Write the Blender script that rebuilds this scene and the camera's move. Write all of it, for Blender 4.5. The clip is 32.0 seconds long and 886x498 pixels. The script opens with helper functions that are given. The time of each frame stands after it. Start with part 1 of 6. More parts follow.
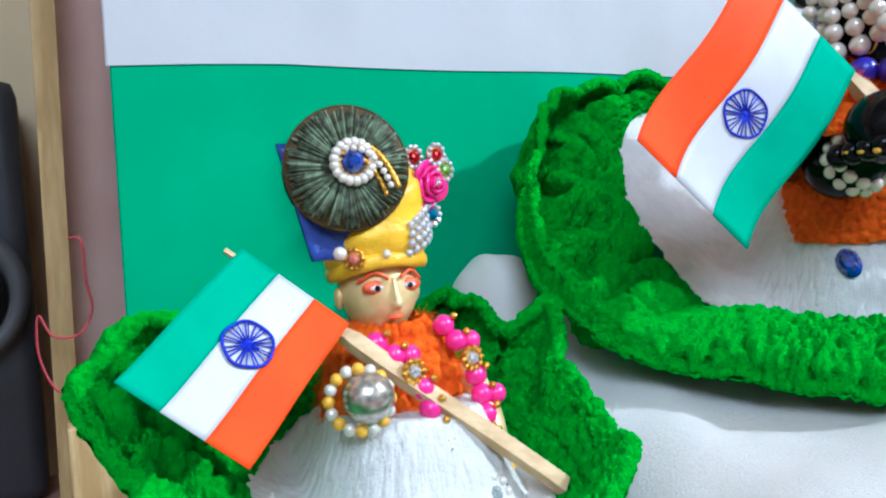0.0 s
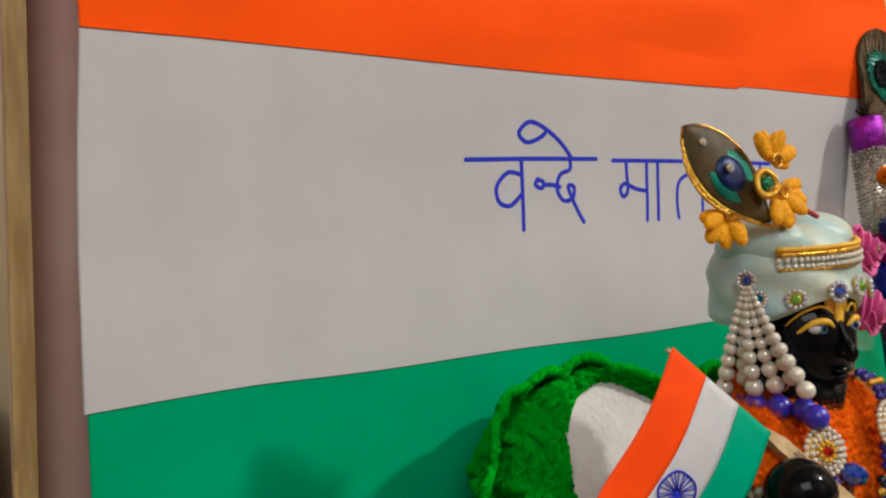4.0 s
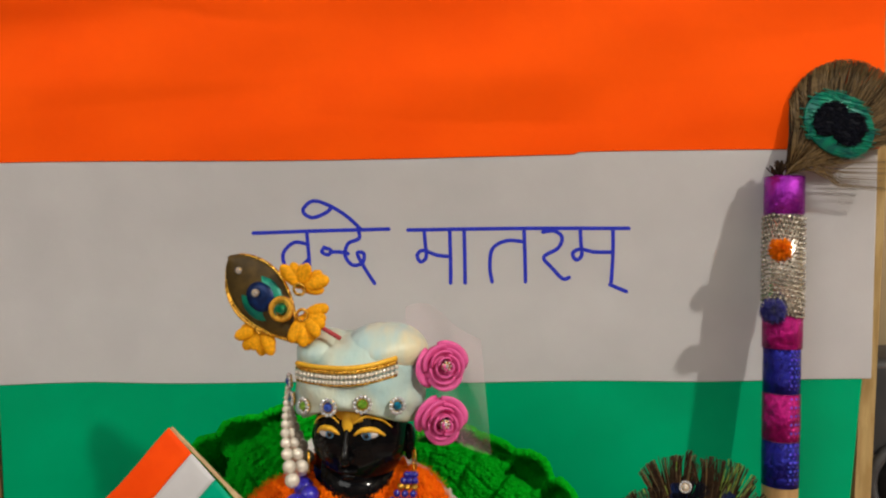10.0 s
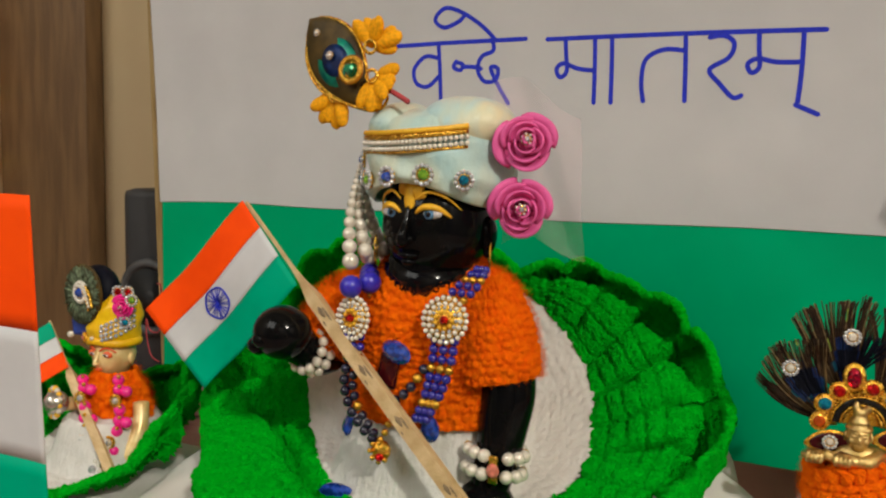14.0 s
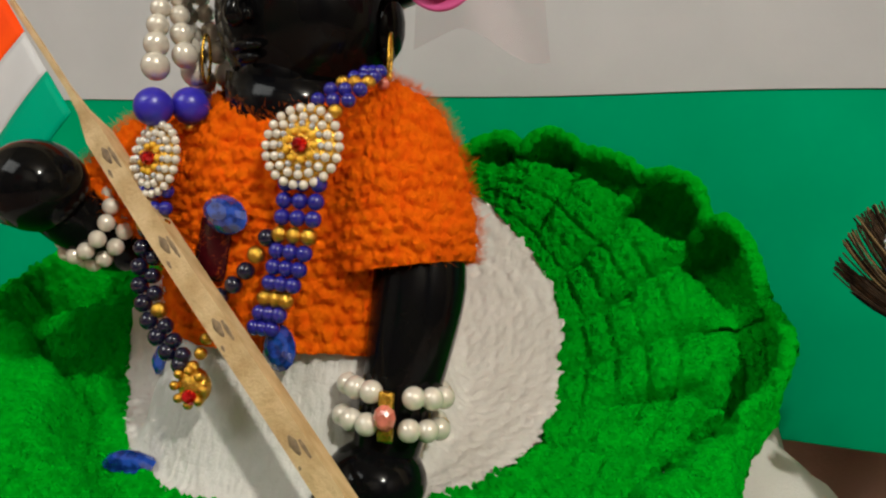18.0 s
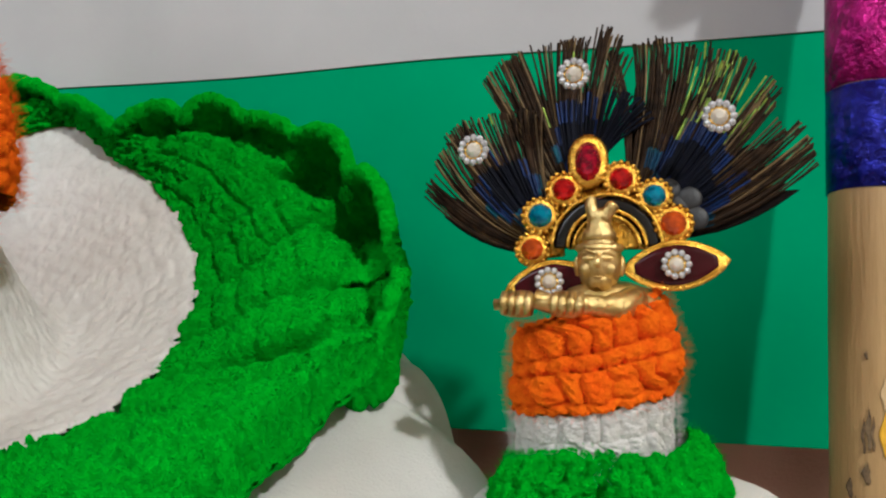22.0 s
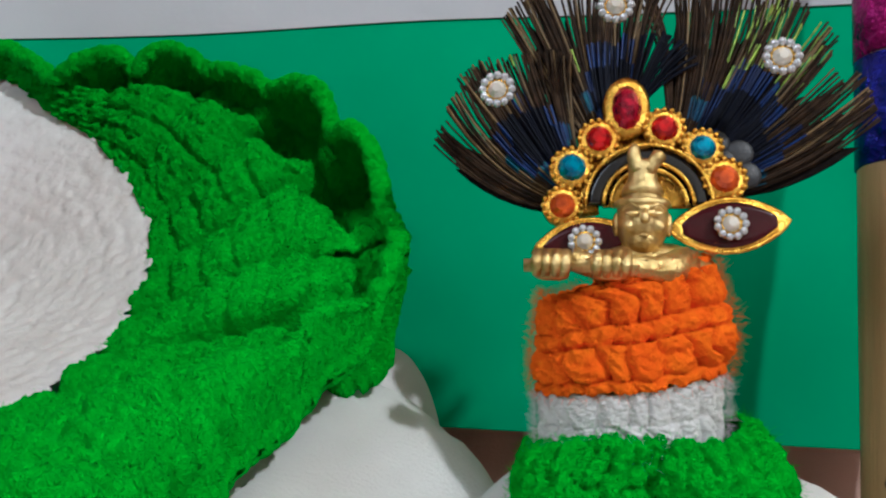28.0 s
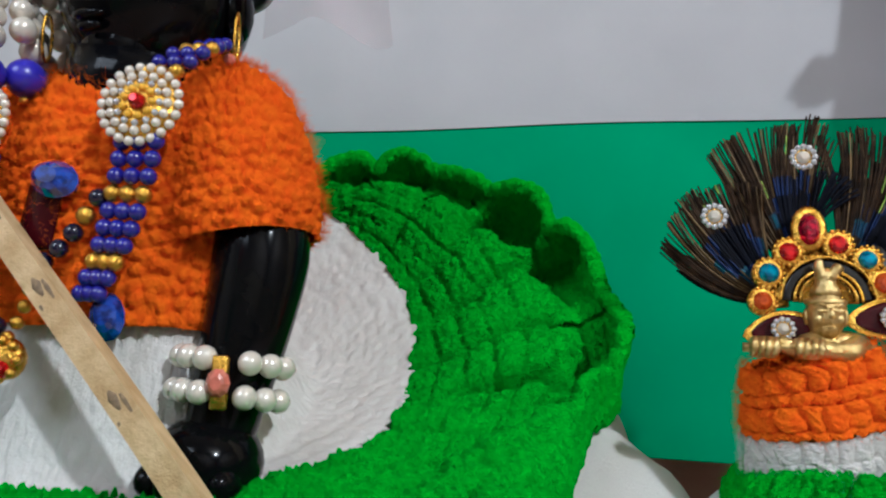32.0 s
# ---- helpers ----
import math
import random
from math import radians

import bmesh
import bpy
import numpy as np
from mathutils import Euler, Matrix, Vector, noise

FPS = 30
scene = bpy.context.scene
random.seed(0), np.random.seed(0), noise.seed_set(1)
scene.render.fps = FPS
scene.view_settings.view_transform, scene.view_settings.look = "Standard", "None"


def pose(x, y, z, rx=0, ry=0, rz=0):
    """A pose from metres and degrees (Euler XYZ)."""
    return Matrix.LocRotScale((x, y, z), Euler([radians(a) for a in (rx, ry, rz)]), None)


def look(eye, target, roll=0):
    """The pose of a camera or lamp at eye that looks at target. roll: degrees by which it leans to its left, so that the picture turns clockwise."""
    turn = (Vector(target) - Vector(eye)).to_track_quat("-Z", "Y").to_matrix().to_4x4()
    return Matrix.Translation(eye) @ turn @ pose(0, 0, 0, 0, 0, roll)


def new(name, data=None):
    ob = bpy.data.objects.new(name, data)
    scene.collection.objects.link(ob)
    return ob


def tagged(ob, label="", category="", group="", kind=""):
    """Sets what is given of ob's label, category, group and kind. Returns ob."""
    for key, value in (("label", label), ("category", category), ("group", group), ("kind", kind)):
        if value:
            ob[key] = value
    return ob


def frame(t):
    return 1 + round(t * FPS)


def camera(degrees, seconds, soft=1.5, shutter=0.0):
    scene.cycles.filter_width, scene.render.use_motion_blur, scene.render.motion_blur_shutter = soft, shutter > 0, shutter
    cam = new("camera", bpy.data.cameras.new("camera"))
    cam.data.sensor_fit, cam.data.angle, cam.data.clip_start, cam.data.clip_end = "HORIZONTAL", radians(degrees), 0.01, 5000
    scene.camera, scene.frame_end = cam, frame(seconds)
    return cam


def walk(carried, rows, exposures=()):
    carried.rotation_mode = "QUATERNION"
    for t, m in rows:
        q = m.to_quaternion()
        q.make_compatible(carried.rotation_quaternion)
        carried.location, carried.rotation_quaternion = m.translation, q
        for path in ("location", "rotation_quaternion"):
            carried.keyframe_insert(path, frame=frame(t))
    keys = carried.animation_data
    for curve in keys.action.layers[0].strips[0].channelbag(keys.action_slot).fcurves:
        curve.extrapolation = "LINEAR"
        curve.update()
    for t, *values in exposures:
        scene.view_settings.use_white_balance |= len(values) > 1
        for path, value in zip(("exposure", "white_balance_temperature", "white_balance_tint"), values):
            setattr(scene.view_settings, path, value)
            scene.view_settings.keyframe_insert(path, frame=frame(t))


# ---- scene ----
cam = camera(58.9, 32.0, soft=2.2)
METRES, EYE, TILT, LEAN, TURN = 1.2, 0.0512, -3.37, 3.31, -27.52
START = (-0.0242, -0.2536)
ROWS = [
    (0.0, 0.0, 0.0, 0.0, 0.0, 0.0, -0.0),
    (0.5, 0.0026, 0.0042, -0.0002, -1.11, 1.02, -0.4),
    (1.0, 0.0056, 0.0033, 0.0024, -1.86, 1.85, -0.68),
    (1.5, 0.0084, -0.003, 0.0098, -2.44, 2.67, -0.62),
    (2.0, 0.0107, -0.0136, 0.0135, -2.75, 3.3, -0.32),
    (2.5, 0.015, -0.0222, 0.0189, -3.16, 3.99, 0.05),
    (3.0, 0.0156, -0.0262, 0.0235, -3.46, 4.53, 0.38),
    (3.5, 0.009, -0.0237, 0.0408, -3.66, 4.95, 0.61),
    (4.0, -0.0024, -0.02, 0.0681, -3.59, 5.41, 0.96),
    (4.5, -0.0104, -0.009, 0.0922, -3.27, 5.62, 1.33),
    (6.5, 0.0834, -0.0012, 0.1504, 5.95, 2.92, 2.36),
    (7.0, 0.1144, -0.023, 0.1729, 10.37, 1.49, 1.69),
    (7.5, 0.1341, -0.0483, 0.1778, 14.28, 0.4, 0.52),
    (8.0, 0.1441, -0.0722, 0.1558, 17.23, -0.24, -0.79),
    (8.5, 0.1752, -0.0616, 0.1447, 20.71, -1.09, -2.01),
    (9.0, 0.2293, -0.0392, 0.1442, 24.93, -1.5, -2.94),
    (9.5, 0.2555, -0.0254, 0.1423, 28.01, -2.03, -3.52),
    (10.0, 0.2697, -0.0104, 0.1385, 30.62, -2.64, -3.88),
    (10.5, 0.2626, 0.0043, 0.1327, 32.09, -3.32, -4.17),
    (11.0, 0.2451, 0.027, 0.1262, 34.01, -4.23, -4.79),
    (11.5, 0.2495, 0.0386, 0.1261, 36.93, -4.98, -5.48),
    (12.0, 0.2789, 0.047, 0.1218, 40.81, -5.63, -6.04),
    (12.5, 0.297, 0.0512, 0.1181, 44.69, -6.03, -6.33),
    (13.0, 0.3058, 0.054, 0.1016, 47.49, -6.42, -6.34),
    (13.5, 0.3025, 0.0588, 0.0843, 49.38, -6.62, -6.27),
    (14.0, 0.2953, 0.0573, 0.0815, 50.59, -6.6, -6.31),
    (14.5, 0.2866, 0.0646, 0.0712, 51.21, -6.61, -6.56),
    (16.5, 0.2409, 0.094, 0.0566, 51.4, -5.48, -7.18),
    (17.0, 0.241, 0.0928, 0.0426, 50.79, -4.94, -7.18),
    (17.5, 0.2451, 0.1049, 0.0401, 49.84, -4.29, -7.28),
    (18.0, 0.2423, 0.1315, 0.0327, 48.64, -3.71, -7.16),
    (18.5, 0.2494, 0.1482, 0.022, 47.21, -2.97, -7.03),
    (19.0, 0.2607, 0.1614, 0.0116, 45.86, -2.13, -6.82),
    (19.5, 0.2717, 0.1693, 0.0082, 44.65, -1.36, -6.55),
    (20.0, 0.274, 0.1773, 0.0048, 43.51, -0.31, -6.24),
    (20.5, 0.2761, 0.1842, 0.0047, 42.93, 0.66, -5.82),
    (21.0, 0.2706, 0.1859, 0.0078, 42.56, 1.7, -5.42),
    (21.5, 0.2679, 0.1883, 0.0042, 42.41, 2.68, -5.31),
    (22.0, 0.2711, 0.1845, 0.013, 42.3, 3.55, -5.29),
    (22.5, 0.2733, 0.1821, 0.0089, 42.07, 4.12, -5.46),
    (23.0, 0.2726, 0.1833, 0.0096, 41.89, 4.27, -5.59),
    (23.5, 0.2719, 0.1813, 0.0099, 41.58, 4.43, -5.84),
    (24.0, 0.273, 0.1796, 0.0098, 41.3, 4.39, -6.01),
    (24.5, 0.2745, 0.1743, 0.0102, 41.05, 4.26, -6.12),
    (25.0, 0.2779, 0.1685, 0.0105, 40.84, 4.22, -6.15),
    (25.5, 0.2778, 0.1654, 0.0075, 40.52, 4.27, -6.16),
    (27.5, 0.2532, 0.1909, 0.0028, 37.74, 5.1, -6.31),
    (28.0, 0.252, 0.1908, 0.0049, 37.08, 5.4, -6.36),
    (28.5, 0.2542, 0.1858, 0.0081, 36.53, 5.74, -6.41),
    (29.0, 0.2559, 0.181, 0.0086, 36.19, 5.99, -6.49),
    (29.5, 0.253, 0.1804, 0.0074, 36.14, 6.09, -6.63),
    (30.0, 0.2462, 0.1783, 0.007, 36.27, 6.19, -6.85),
    (30.5, 0.2414, 0.1722, 0.0069, 36.51, 6.25, -7.06),
    (31.0, 0.2383, 0.1668, 0.0081, 37.23, 6.24, -7.2),
    (31.5, 0.2431, 0.1575, 0.0094, 38.38, 6.18, -7.15),
    (32.0, 0.249, 0.1375, 0.009, 39.79, 6.12, -6.93),
]
walk(cam, [(t, pose(*START, EYE, TILT, LEAN, TURN) @ pose(METRES * x, METRES * y, METRES * z, 90 + pitch, roll, yaw)) for t, x, y, z, yaw, pitch, roll in ROWS],
     [(0.0, 1.16, 4500, 4), (3.0, 1.00, 4400, 3), (3.5, 0.45, 5500, 8), (4.5, 0.36, 5900, 8), (7.0, 0.16, 6400, 8), (8.0, 0.20, 5800, 8), (9.5, 0.31, 6100, 8), (13.0, 0.26, 6200, 6), (17.8, 0.30, 6000, 4), (19.0, 0.42, 6100, 5), (20.5, 0.46, 5800, 6), (24.0, 0.44, 5200, 6), (32.0, 0.42, 5000, 6)])

# ---- light, world, exposure ----
world = bpy.data.worlds.new("world")
world.use_nodes = True
world.node_tree.nodes["Background"].inputs[0].default_value = (0.9, 0.85, 0.8, 1)
world.node_tree.nodes["Background"].inputs[1].default_value = 0.05
scene.world = world


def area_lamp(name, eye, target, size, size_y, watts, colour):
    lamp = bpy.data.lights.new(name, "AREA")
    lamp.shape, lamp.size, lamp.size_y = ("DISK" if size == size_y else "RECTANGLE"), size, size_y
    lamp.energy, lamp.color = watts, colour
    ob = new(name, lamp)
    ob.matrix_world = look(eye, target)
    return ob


area_lamp("bulb_light", (2.72, -2.40, 2.42), (0.24, -0.06, 0.08), 0.16, 0.16, 78.0, (1.0, 0.90, 0.76))
area_lamp("soft_fill_light", (-0.70, -1.95, 1.60), (0.22, -0.05, 0.06), 1.3, 1.0, 19.0, (1.0, 0.94, 0.86))


# ---- materials ----
def node(t, kind, **values):
    n = t.nodes.new(kind)
    for key, value in values.items():
        n.inputs[key].default_value = value
    return n


def material(name, colour, rough=0.6, metal=0.0, second=None, scale=60.0, amount=0.5, bump=0.0, bump_scale=400.0,
             stretch=(1, 1, 1), island=0.0, coarse=0.0, sheen=0.0, coat=0.0, alpha=1.0, transmission=0.0, spec=0.5, wear=0.0):
    """A surface with two scales of variation: stains and grain, and a fine relief."""
    m = bpy.data.materials.new(name)
    m.use_nodes = True
    t = m.node_tree
    b = t.nodes["Principled BSDF"]
    b.inputs["Roughness"].default_value, b.inputs["Metallic"].default_value = rough, metal
    b.inputs["Sheen Weight"].default_value, b.inputs["Coat Weight"].default_value = sheen, coat
    b.inputs["Alpha"].default_value, b.inputs["Transmission Weight"].default_value = alpha, transmission
    b.inputs["Specular IOR Level"].default_value = spec
    place = t.nodes.new("ShaderNodeTexCoord")
    mapping = t.nodes.new("ShaderNodeMapping")
    mapping.inputs["Scale"].default_value = stretch
    t.links.new(place.outputs["Object"], mapping.inputs["Vector"])
    big = node(t, "ShaderNodeTexNoise", Scale=scale, Detail=3.0)
    t.links.new(mapping.outputs[0], big.inputs["Vector"])
    dark = second or tuple(c * 0.72 for c in colour)
    ramp = t.nodes.new("ShaderNodeValToRGB")
    ramp.color_ramp.elements[0].position, ramp.color_ramp.elements[1].position = 0.5 - 0.25 * amount, 0.5 + 0.25 * amount
    ramp.color_ramp.elements[0].color, ramp.color_ramp.elements[1].color = (*dark, 1), (*colour, 1)
    t.links.new(big.outputs["Fac"], ramp.inputs["Fac"])
    out = ramp.outputs["Color"]
    if island:
        geo = t.nodes.new("ShaderNodeNewGeometry")
        span = node(t, "ShaderNodeMapRange")
        span.inputs["To Min"].default_value, span.inputs["To Max"].default_value = 1 - island, 1 + island * 0.6
        t.links.new(geo.outputs["Random Per Island"], span.inputs["Value"])
        hsv = node(t, "ShaderNodeHueSaturation")
        t.links.new(span.outputs[0], hsv.inputs["Value"])
        t.links.new(out, hsv.inputs["Color"])
        out = hsv.outputs["Color"]
    t.links.new(out, b.inputs["Base Color"])
    if wear:
        rr = node(t, "ShaderNodeMapRange")
        rr.inputs["To Min"].default_value, rr.inputs["To Max"].default_value = max(0.02, rough - wear), min(1, rough + wear)
        t.links.new(big.outputs["Fac"], rr.inputs["Value"])
        t.links.new(rr.outputs[0], b.inputs["Roughness"])
    if bump:
        fine = node(t, "ShaderNodeTexNoise", Scale=bump_scale, Detail=4.0, Roughness=0.65)
        t.links.new(mapping.outputs[0], fine.inputs["Vector"])
        rel = node(t, "ShaderNodeBump", Strength=bump, Distance=0.002)
        t.links.new(fine.outputs["Fac"], rel.inputs["Height"])
        if coarse:
            rough_rel = node(t, "ShaderNodeBump", Strength=coarse, Distance=0.004)
            loops = node(t, "ShaderNodeTexVoronoi", Scale=bump_scale * 0.36)
            t.links.new(mapping.outputs[0], loops.inputs["Vector"])
            rough_rel.invert = True
            t.links.new(loops.outputs["Distance"], rough_rel.inputs["Height"])
            t.links.new(rough_rel.outputs[0], rel.inputs["Normal"])
        t.links.new(rel.outputs[0], b.inputs["Normal"])
    return m


PAPER_O = material("orange_paper", (0.98, 0.094, 0.0), 0.75, second=(0.93, 0.082, 0.0), scale=14, bump=0.12, bump_scale=90, spec=0.05)
PAPER_W = material("white_paper", (0.535, 0.525, 0.535), 0.6, second=(0.50, 0.492, 0.503), scale=25, bump=0.10, bump_scale=60, spec=0.3)
PAPER_G = material("green_paper", (0.0, 0.36, 0.15), 0.65, second=(0.0, 0.32, 0.13), scale=18, bump=0.08, bump_scale=70, spec=0.2)
INK = material("blue_ink", (0.03, 0.045, 0.60), 0.5, second=(0.02, 0.03, 0.42), scale=500, amount=0.9, spec=0.15)
FLAG_O = material("flag_orange", (0.96, 0.078, 0.0), 0.6, scale=80, second=(0.90, 0.066, 0.0), spec=0.1)
FLAG_W = material("flag_white", (0.58, 0.58, 0.60), 0.5, scale=80, second=(0.54, 0.54, 0.56))
FLAG_G = material("flag_green", (0.0, 0.36, 0.20), 0.6, scale=80, second=(0.0, 0.33, 0.18), spec=0.2)
YARN_G = material("green_yarn", (0.014, 0.66, 0.012), 0.9, second=(0.008, 0.50, 0.007), scale=520, amount=0.9, bump=0.95, bump_scale=1500, coarse=0.48, spec=0.08)
YARN_W = material("white_yarn", (0.70, 0.68, 0.655), 0.95, second=(0.63, 0.605, 0.575), scale=160, amount=0.8, bump=0.3, bump_scale=1500, coarse=0.06, spec=0.15)
YARN_O = material("orange_yarn", (0.97, 0.180, 0.0), 0.9, second=(0.92, 0.132, 0.0), scale=300, bump=0.6, bump_scale=1500, coarse=0.10, spec=0.05)
CLOTH_W = material("white_plush", (0.66, 0.635, 0.605), 0.95, second=(0.60, 0.575, 0.545), scale=30, bump=0.35, bump_scale=1300, spec=0.2)
BLACK = material("black_stone", (0.003, 0.003, 0.004), 0.12, second=(0.004, 0.004, 0.004), scale=90, spec=0.14, wear=0.04)
BRASS = material("brass", (0.82, 0.62, 0.27), 0.36, 1.0, second=(0.48, 0.33, 0.11), scale=260, bump=0.3, bump_scale=900, wear=0.1)
GOLD = material("gilt", (0.84, 0.50, 0.07), 0.26, 1.0, second=(0.60, 0.32, 0.03), scale=500, bump=0.25, bump_scale=1500, wear=0.1)
SKIN = material("painted_brass_face", (0.84, 0.66, 0.32), 0.32, 0.2, second=(0.74, 0.50, 0.20), scale=200, wear=0.1)
SILVER = material("worn_silver", (0.62, 0.58, 0.46), 0.25, 0.9, second=(0.30, 0.27, 0.20), scale=160, amount=0.6, wear=0.1)
YELLOW_P = material("yellow_paint", (0.85, 0.48, 0.02), 0.5, scale=400, second=(0.72, 0.38, 0.01))
RED_P = material("red_paint", (0.85, 0.13, 0.02), 0.45, second=(0.70, 0.09, 0.02), scale=400)
EYE_W = material("eye_white", (0.62, 0.62, 0.64), 0.25, second=(0.50, 0.46, 0.46), scale=300)
EYE_B = material("eye_blue", (0.10, 0.22, 0.38), 0.15, scale=500)
PUPIL = material("pupil", (0.004, 0.004, 0.006), 0.1)
MINT = material("mint_satin", (0.57, 0.62, 0.50), 0.45, second=(0.36, 0.55, 0.57), scale=34, amount=0.45, stretch=(1.6, 0.6, 0.8), bump=0.25, bump_scale=300)
CREAM_SATIN = material("cream_satin", (0.66, 0.62, 0.42), 0.42, second=(0.40, 0.58, 0.60), scale=42, amount=0.35, stretch=(1.6, 0.5, 0.7), bump=0.2, bump_scale=300)
YELLOW_S = material("yellow_satin", (0.92, 0.58, 0.0), 0.4, second=(0.78, 0.42, 0.0), scale=90, bump=0.25, bump_scale=300)
NAVY_S = material("navy_satin", (0.03, 0.07, 0.36), 0.4, second=(0.02, 0.04, 0.22), scale=90, bump=0.2, bump_scale=300)
PEARL = material("pearl", (0.80, 0.76, 0.68), 0.12, 0.2, second=(0.70, 0.63, 0.52), scale=200, coat=0.9, spec=0.7)
RHINE = material("rhinestone", (0.88, 0.88, 0.90), 0.05, 0.6, second=(0.45, 0.47, 0.52), scale=1800, amount=0.3)
BEAD_B = material("blue_bead", (0.02, 0.02, 0.30), 0.15, scale=200, second=(0.015, 0.012, 0.20), coat=0.5)
BEAD_K = material("dark_bead", (0.008, 0.008, 0.03), 0.14, scale=200, coat=0.5)
BEAD_BIG = material("royal_bead", (0.04, 0.03, 0.48), 0.3, scale=200, second=(0.03, 0.02, 0.38), coat=0.2)
BEAD_P = material("pink_bead", (0.90, 0.02, 0.30), 0.25, scale=200, second=(0.80, 0.015, 0.25), coat=0.3)
GEM_B = material("sapphire_glass", (0.02, 0.07, 0.42), 0.05, second=(0.005, 0.02, 0.14), scale=500, amount=0.4, coat=1.0)
GEM_R = material("ruby_glass", (0.80, 0.006, 0.008), 0.12, 0.65, second=(0.30, 0.002, 0.004), scale=600, coat=0.4)
GEM_M = material("magenta_glass", (0.62, 0.006, 0.045), 0.12, 0.65, second=(0.22, 0.002, 0.02), scale=700, amount=0.4, coat=0.4)
GEM_T = material("teal_glass", (0.015, 0.34, 0.55), 0.12, 0.6, second=(0.005, 0.12, 0.24), scale=600, coat=0.4)
GEM_L = material("lime_glass", (0.28, 0.55, 0.04), 0.10, 0.35, second=(0.12, 0.30, 0.02), scale=600, coat=1.0)
GEM_E = material("emerald_foil", (0.0, 0.22, 0.09), 0.15, 0.5, second=(0.0, 0.09, 0.04), scale=500, coat=0.8)
GEM_O = material("amber_glass", (0.85, 0.13, 0.008), 0.12, 0.6, second=(0.50, 0.07, 0.01), scale=600, coat=0.4)
GEM_PK = material("pink_glass", (0.70, 0.20, 0.14), 0.08, scale=600, coat=1.0)
WINE = material("wine_enamel", (0.055, 0.003, 0.006), 0.22, second=(0.035, 0.002, 0.004), scale=200, spec=0.3)
ENAMEL_K = material("black_enamel", (0.004, 0.004, 0.005), 0.2, coat=0.3)
ROSE = material("pink_foam", (0.74, 0.11, 0.36), 0.6, second=(0.64, 0.08, 0.29), scale=120, bump=0.15, bump_scale=900)
TULLE = material("pink_tulle", (0.82, 0.55, 0.62), 0.8, alpha=0.17, scale=900, amount=0.3)
WOOD = material("pale_pine", (0.56, 0.40, 0.17), 0.65, second=(0.40, 0.26, 0.09), scale=26, stretch=(9, 9, 1.2), bump=0.3, bump_scale=120)
WOOD_T = material("pine_top_bar", (0.56, 0.40, 0.17), 0.65, second=(0.42, 0.28, 0.10), scale=26, stretch=(1.2, 9, 9), bump=0.3, bump_scale=120)
STICK = material("split_bamboo", (0.68, 0.50, 0.27), 0.6, second=(0.50, 0.33, 0.15), scale=160, stretch=(1.0, 3, 1.0), amount=0.7, bump=0.3, bump_scale=500)
CHAR = material("scorched_bamboo", (0.10, 0.07, 0.05), 0.7, second=(0.35, 0.24, 0.13), scale=600, amount=0.9)
GRIME = material("grime", (0.22, 0.14, 0.065), 0.7, second=(0.10, 0.065, 0.035), scale=900, amount=0.6)
BAMBOO = material("bamboo", (0.48, 0.31, 0.13), 0.42, second=(0.34, 0.20, 0.075), scale=70, stretch=(4, 4, 0.30), amount=0.9, bump=0.25, bump_scale=260, coat=0.15)
STEEL = material("steel_wire", (0.45, 0.42, 0.38), 0.35, 1.0, scale=500)
FOIL_P = material("purple_foil", (0.34, 0.02, 0.44), 0.22, 0.75, second=(0.22, 0.01, 0.30), scale=150, bump=0.8, bump_scale=220)
FOIL_M = material("magenta_foil", (0.46, 0.004, 0.20), 0.24, 0.7, second=(0.30, 0.002, 0.13), scale=420, amount=0.4, bump=0.7, bump_scale=420, coarse=0.5)
FOIL_B = material("blue_foil", (0.012, 0.014, 0.30), 0.22, 0.7, second=(0.008, 0.008, 0.18), scale=420, amount=0.4, bump=0.7, bump_scale=420, coarse=0.5)
SILVER = material("silver_beads", (0.66, 0.62, 0.55), 0.25, 0.8, second=(0.40, 0.37, 0.32), scale=900, island=0.3)
WOOL_O = material("orange_pompon", (0.92, 0.20, 0.0), 0.95, scale=900, island=0.25, spec=0.1)
WOOL_B = material("blue_pompon", (0.012, 0.012, 0.20), 0.95, scale=900, island=0.25, sheen=0.3)
TUFT = material("yellow_thread", (0.92, 0.40, 0.0), 0.7, scale=900, island=0.2, spec=0.2)
BARB = material("feather_barb", (0.050, 0.028, 0.015), 0.55, second=(0.014, 0.009, 0.006), scale=500, amount=0.8, island=0.45, spec=0.06)
BARB_G = material("feather_bronze", (0.17, 0.105, 0.035), 0.5, second=(0.09, 0.055, 0.02), scale=500, amount=0.8, island=0.4, spec=0.3)
PEACOCK_D = material("peacock_dark", (0.002, 0.003, 0.010), 0.55, scale=500, island=0.4, spec=0.12)
PEACOCK_B = material("peacock_blue", (0.003, 0.022, 0.11), 0.4, 0.2, second=(0.002, 0.010, 0.06), scale=300, island=0.4, spec=0.3)
PEACOCK_T = material("peacock_teal", (0.004, 0.085, 0.12), 0.38, 0.3, second=(0.003, 0.04, 0.09), scale=300, island=0.5, spec=0.3)
FLECK = material("feather_lime_glint", (0.30, 0.42, 0.04), 0.4, 0.3, second=(0.12, 0.20, 0.02), scale=500, island=0.4)
BARB_D = material("feather_underside", (0.014, 0.010, 0.008), 0.7, second=(0.007, 0.005, 0.005), scale=500, spec=0.05)
PEACOCK_G = material("peacock_green", (0.004, 0.30, 0.17), 0.4, 0.2, second=(0.003, 0.16, 0.13), scale=260, island=0.25)
PEACOCK_GR = material("peacock_streaked", (0.15, 0.20, 0.12), 0.6, second=(0.06, 0.065, 0.035), scale=600, island=0.45, spec=0.2)
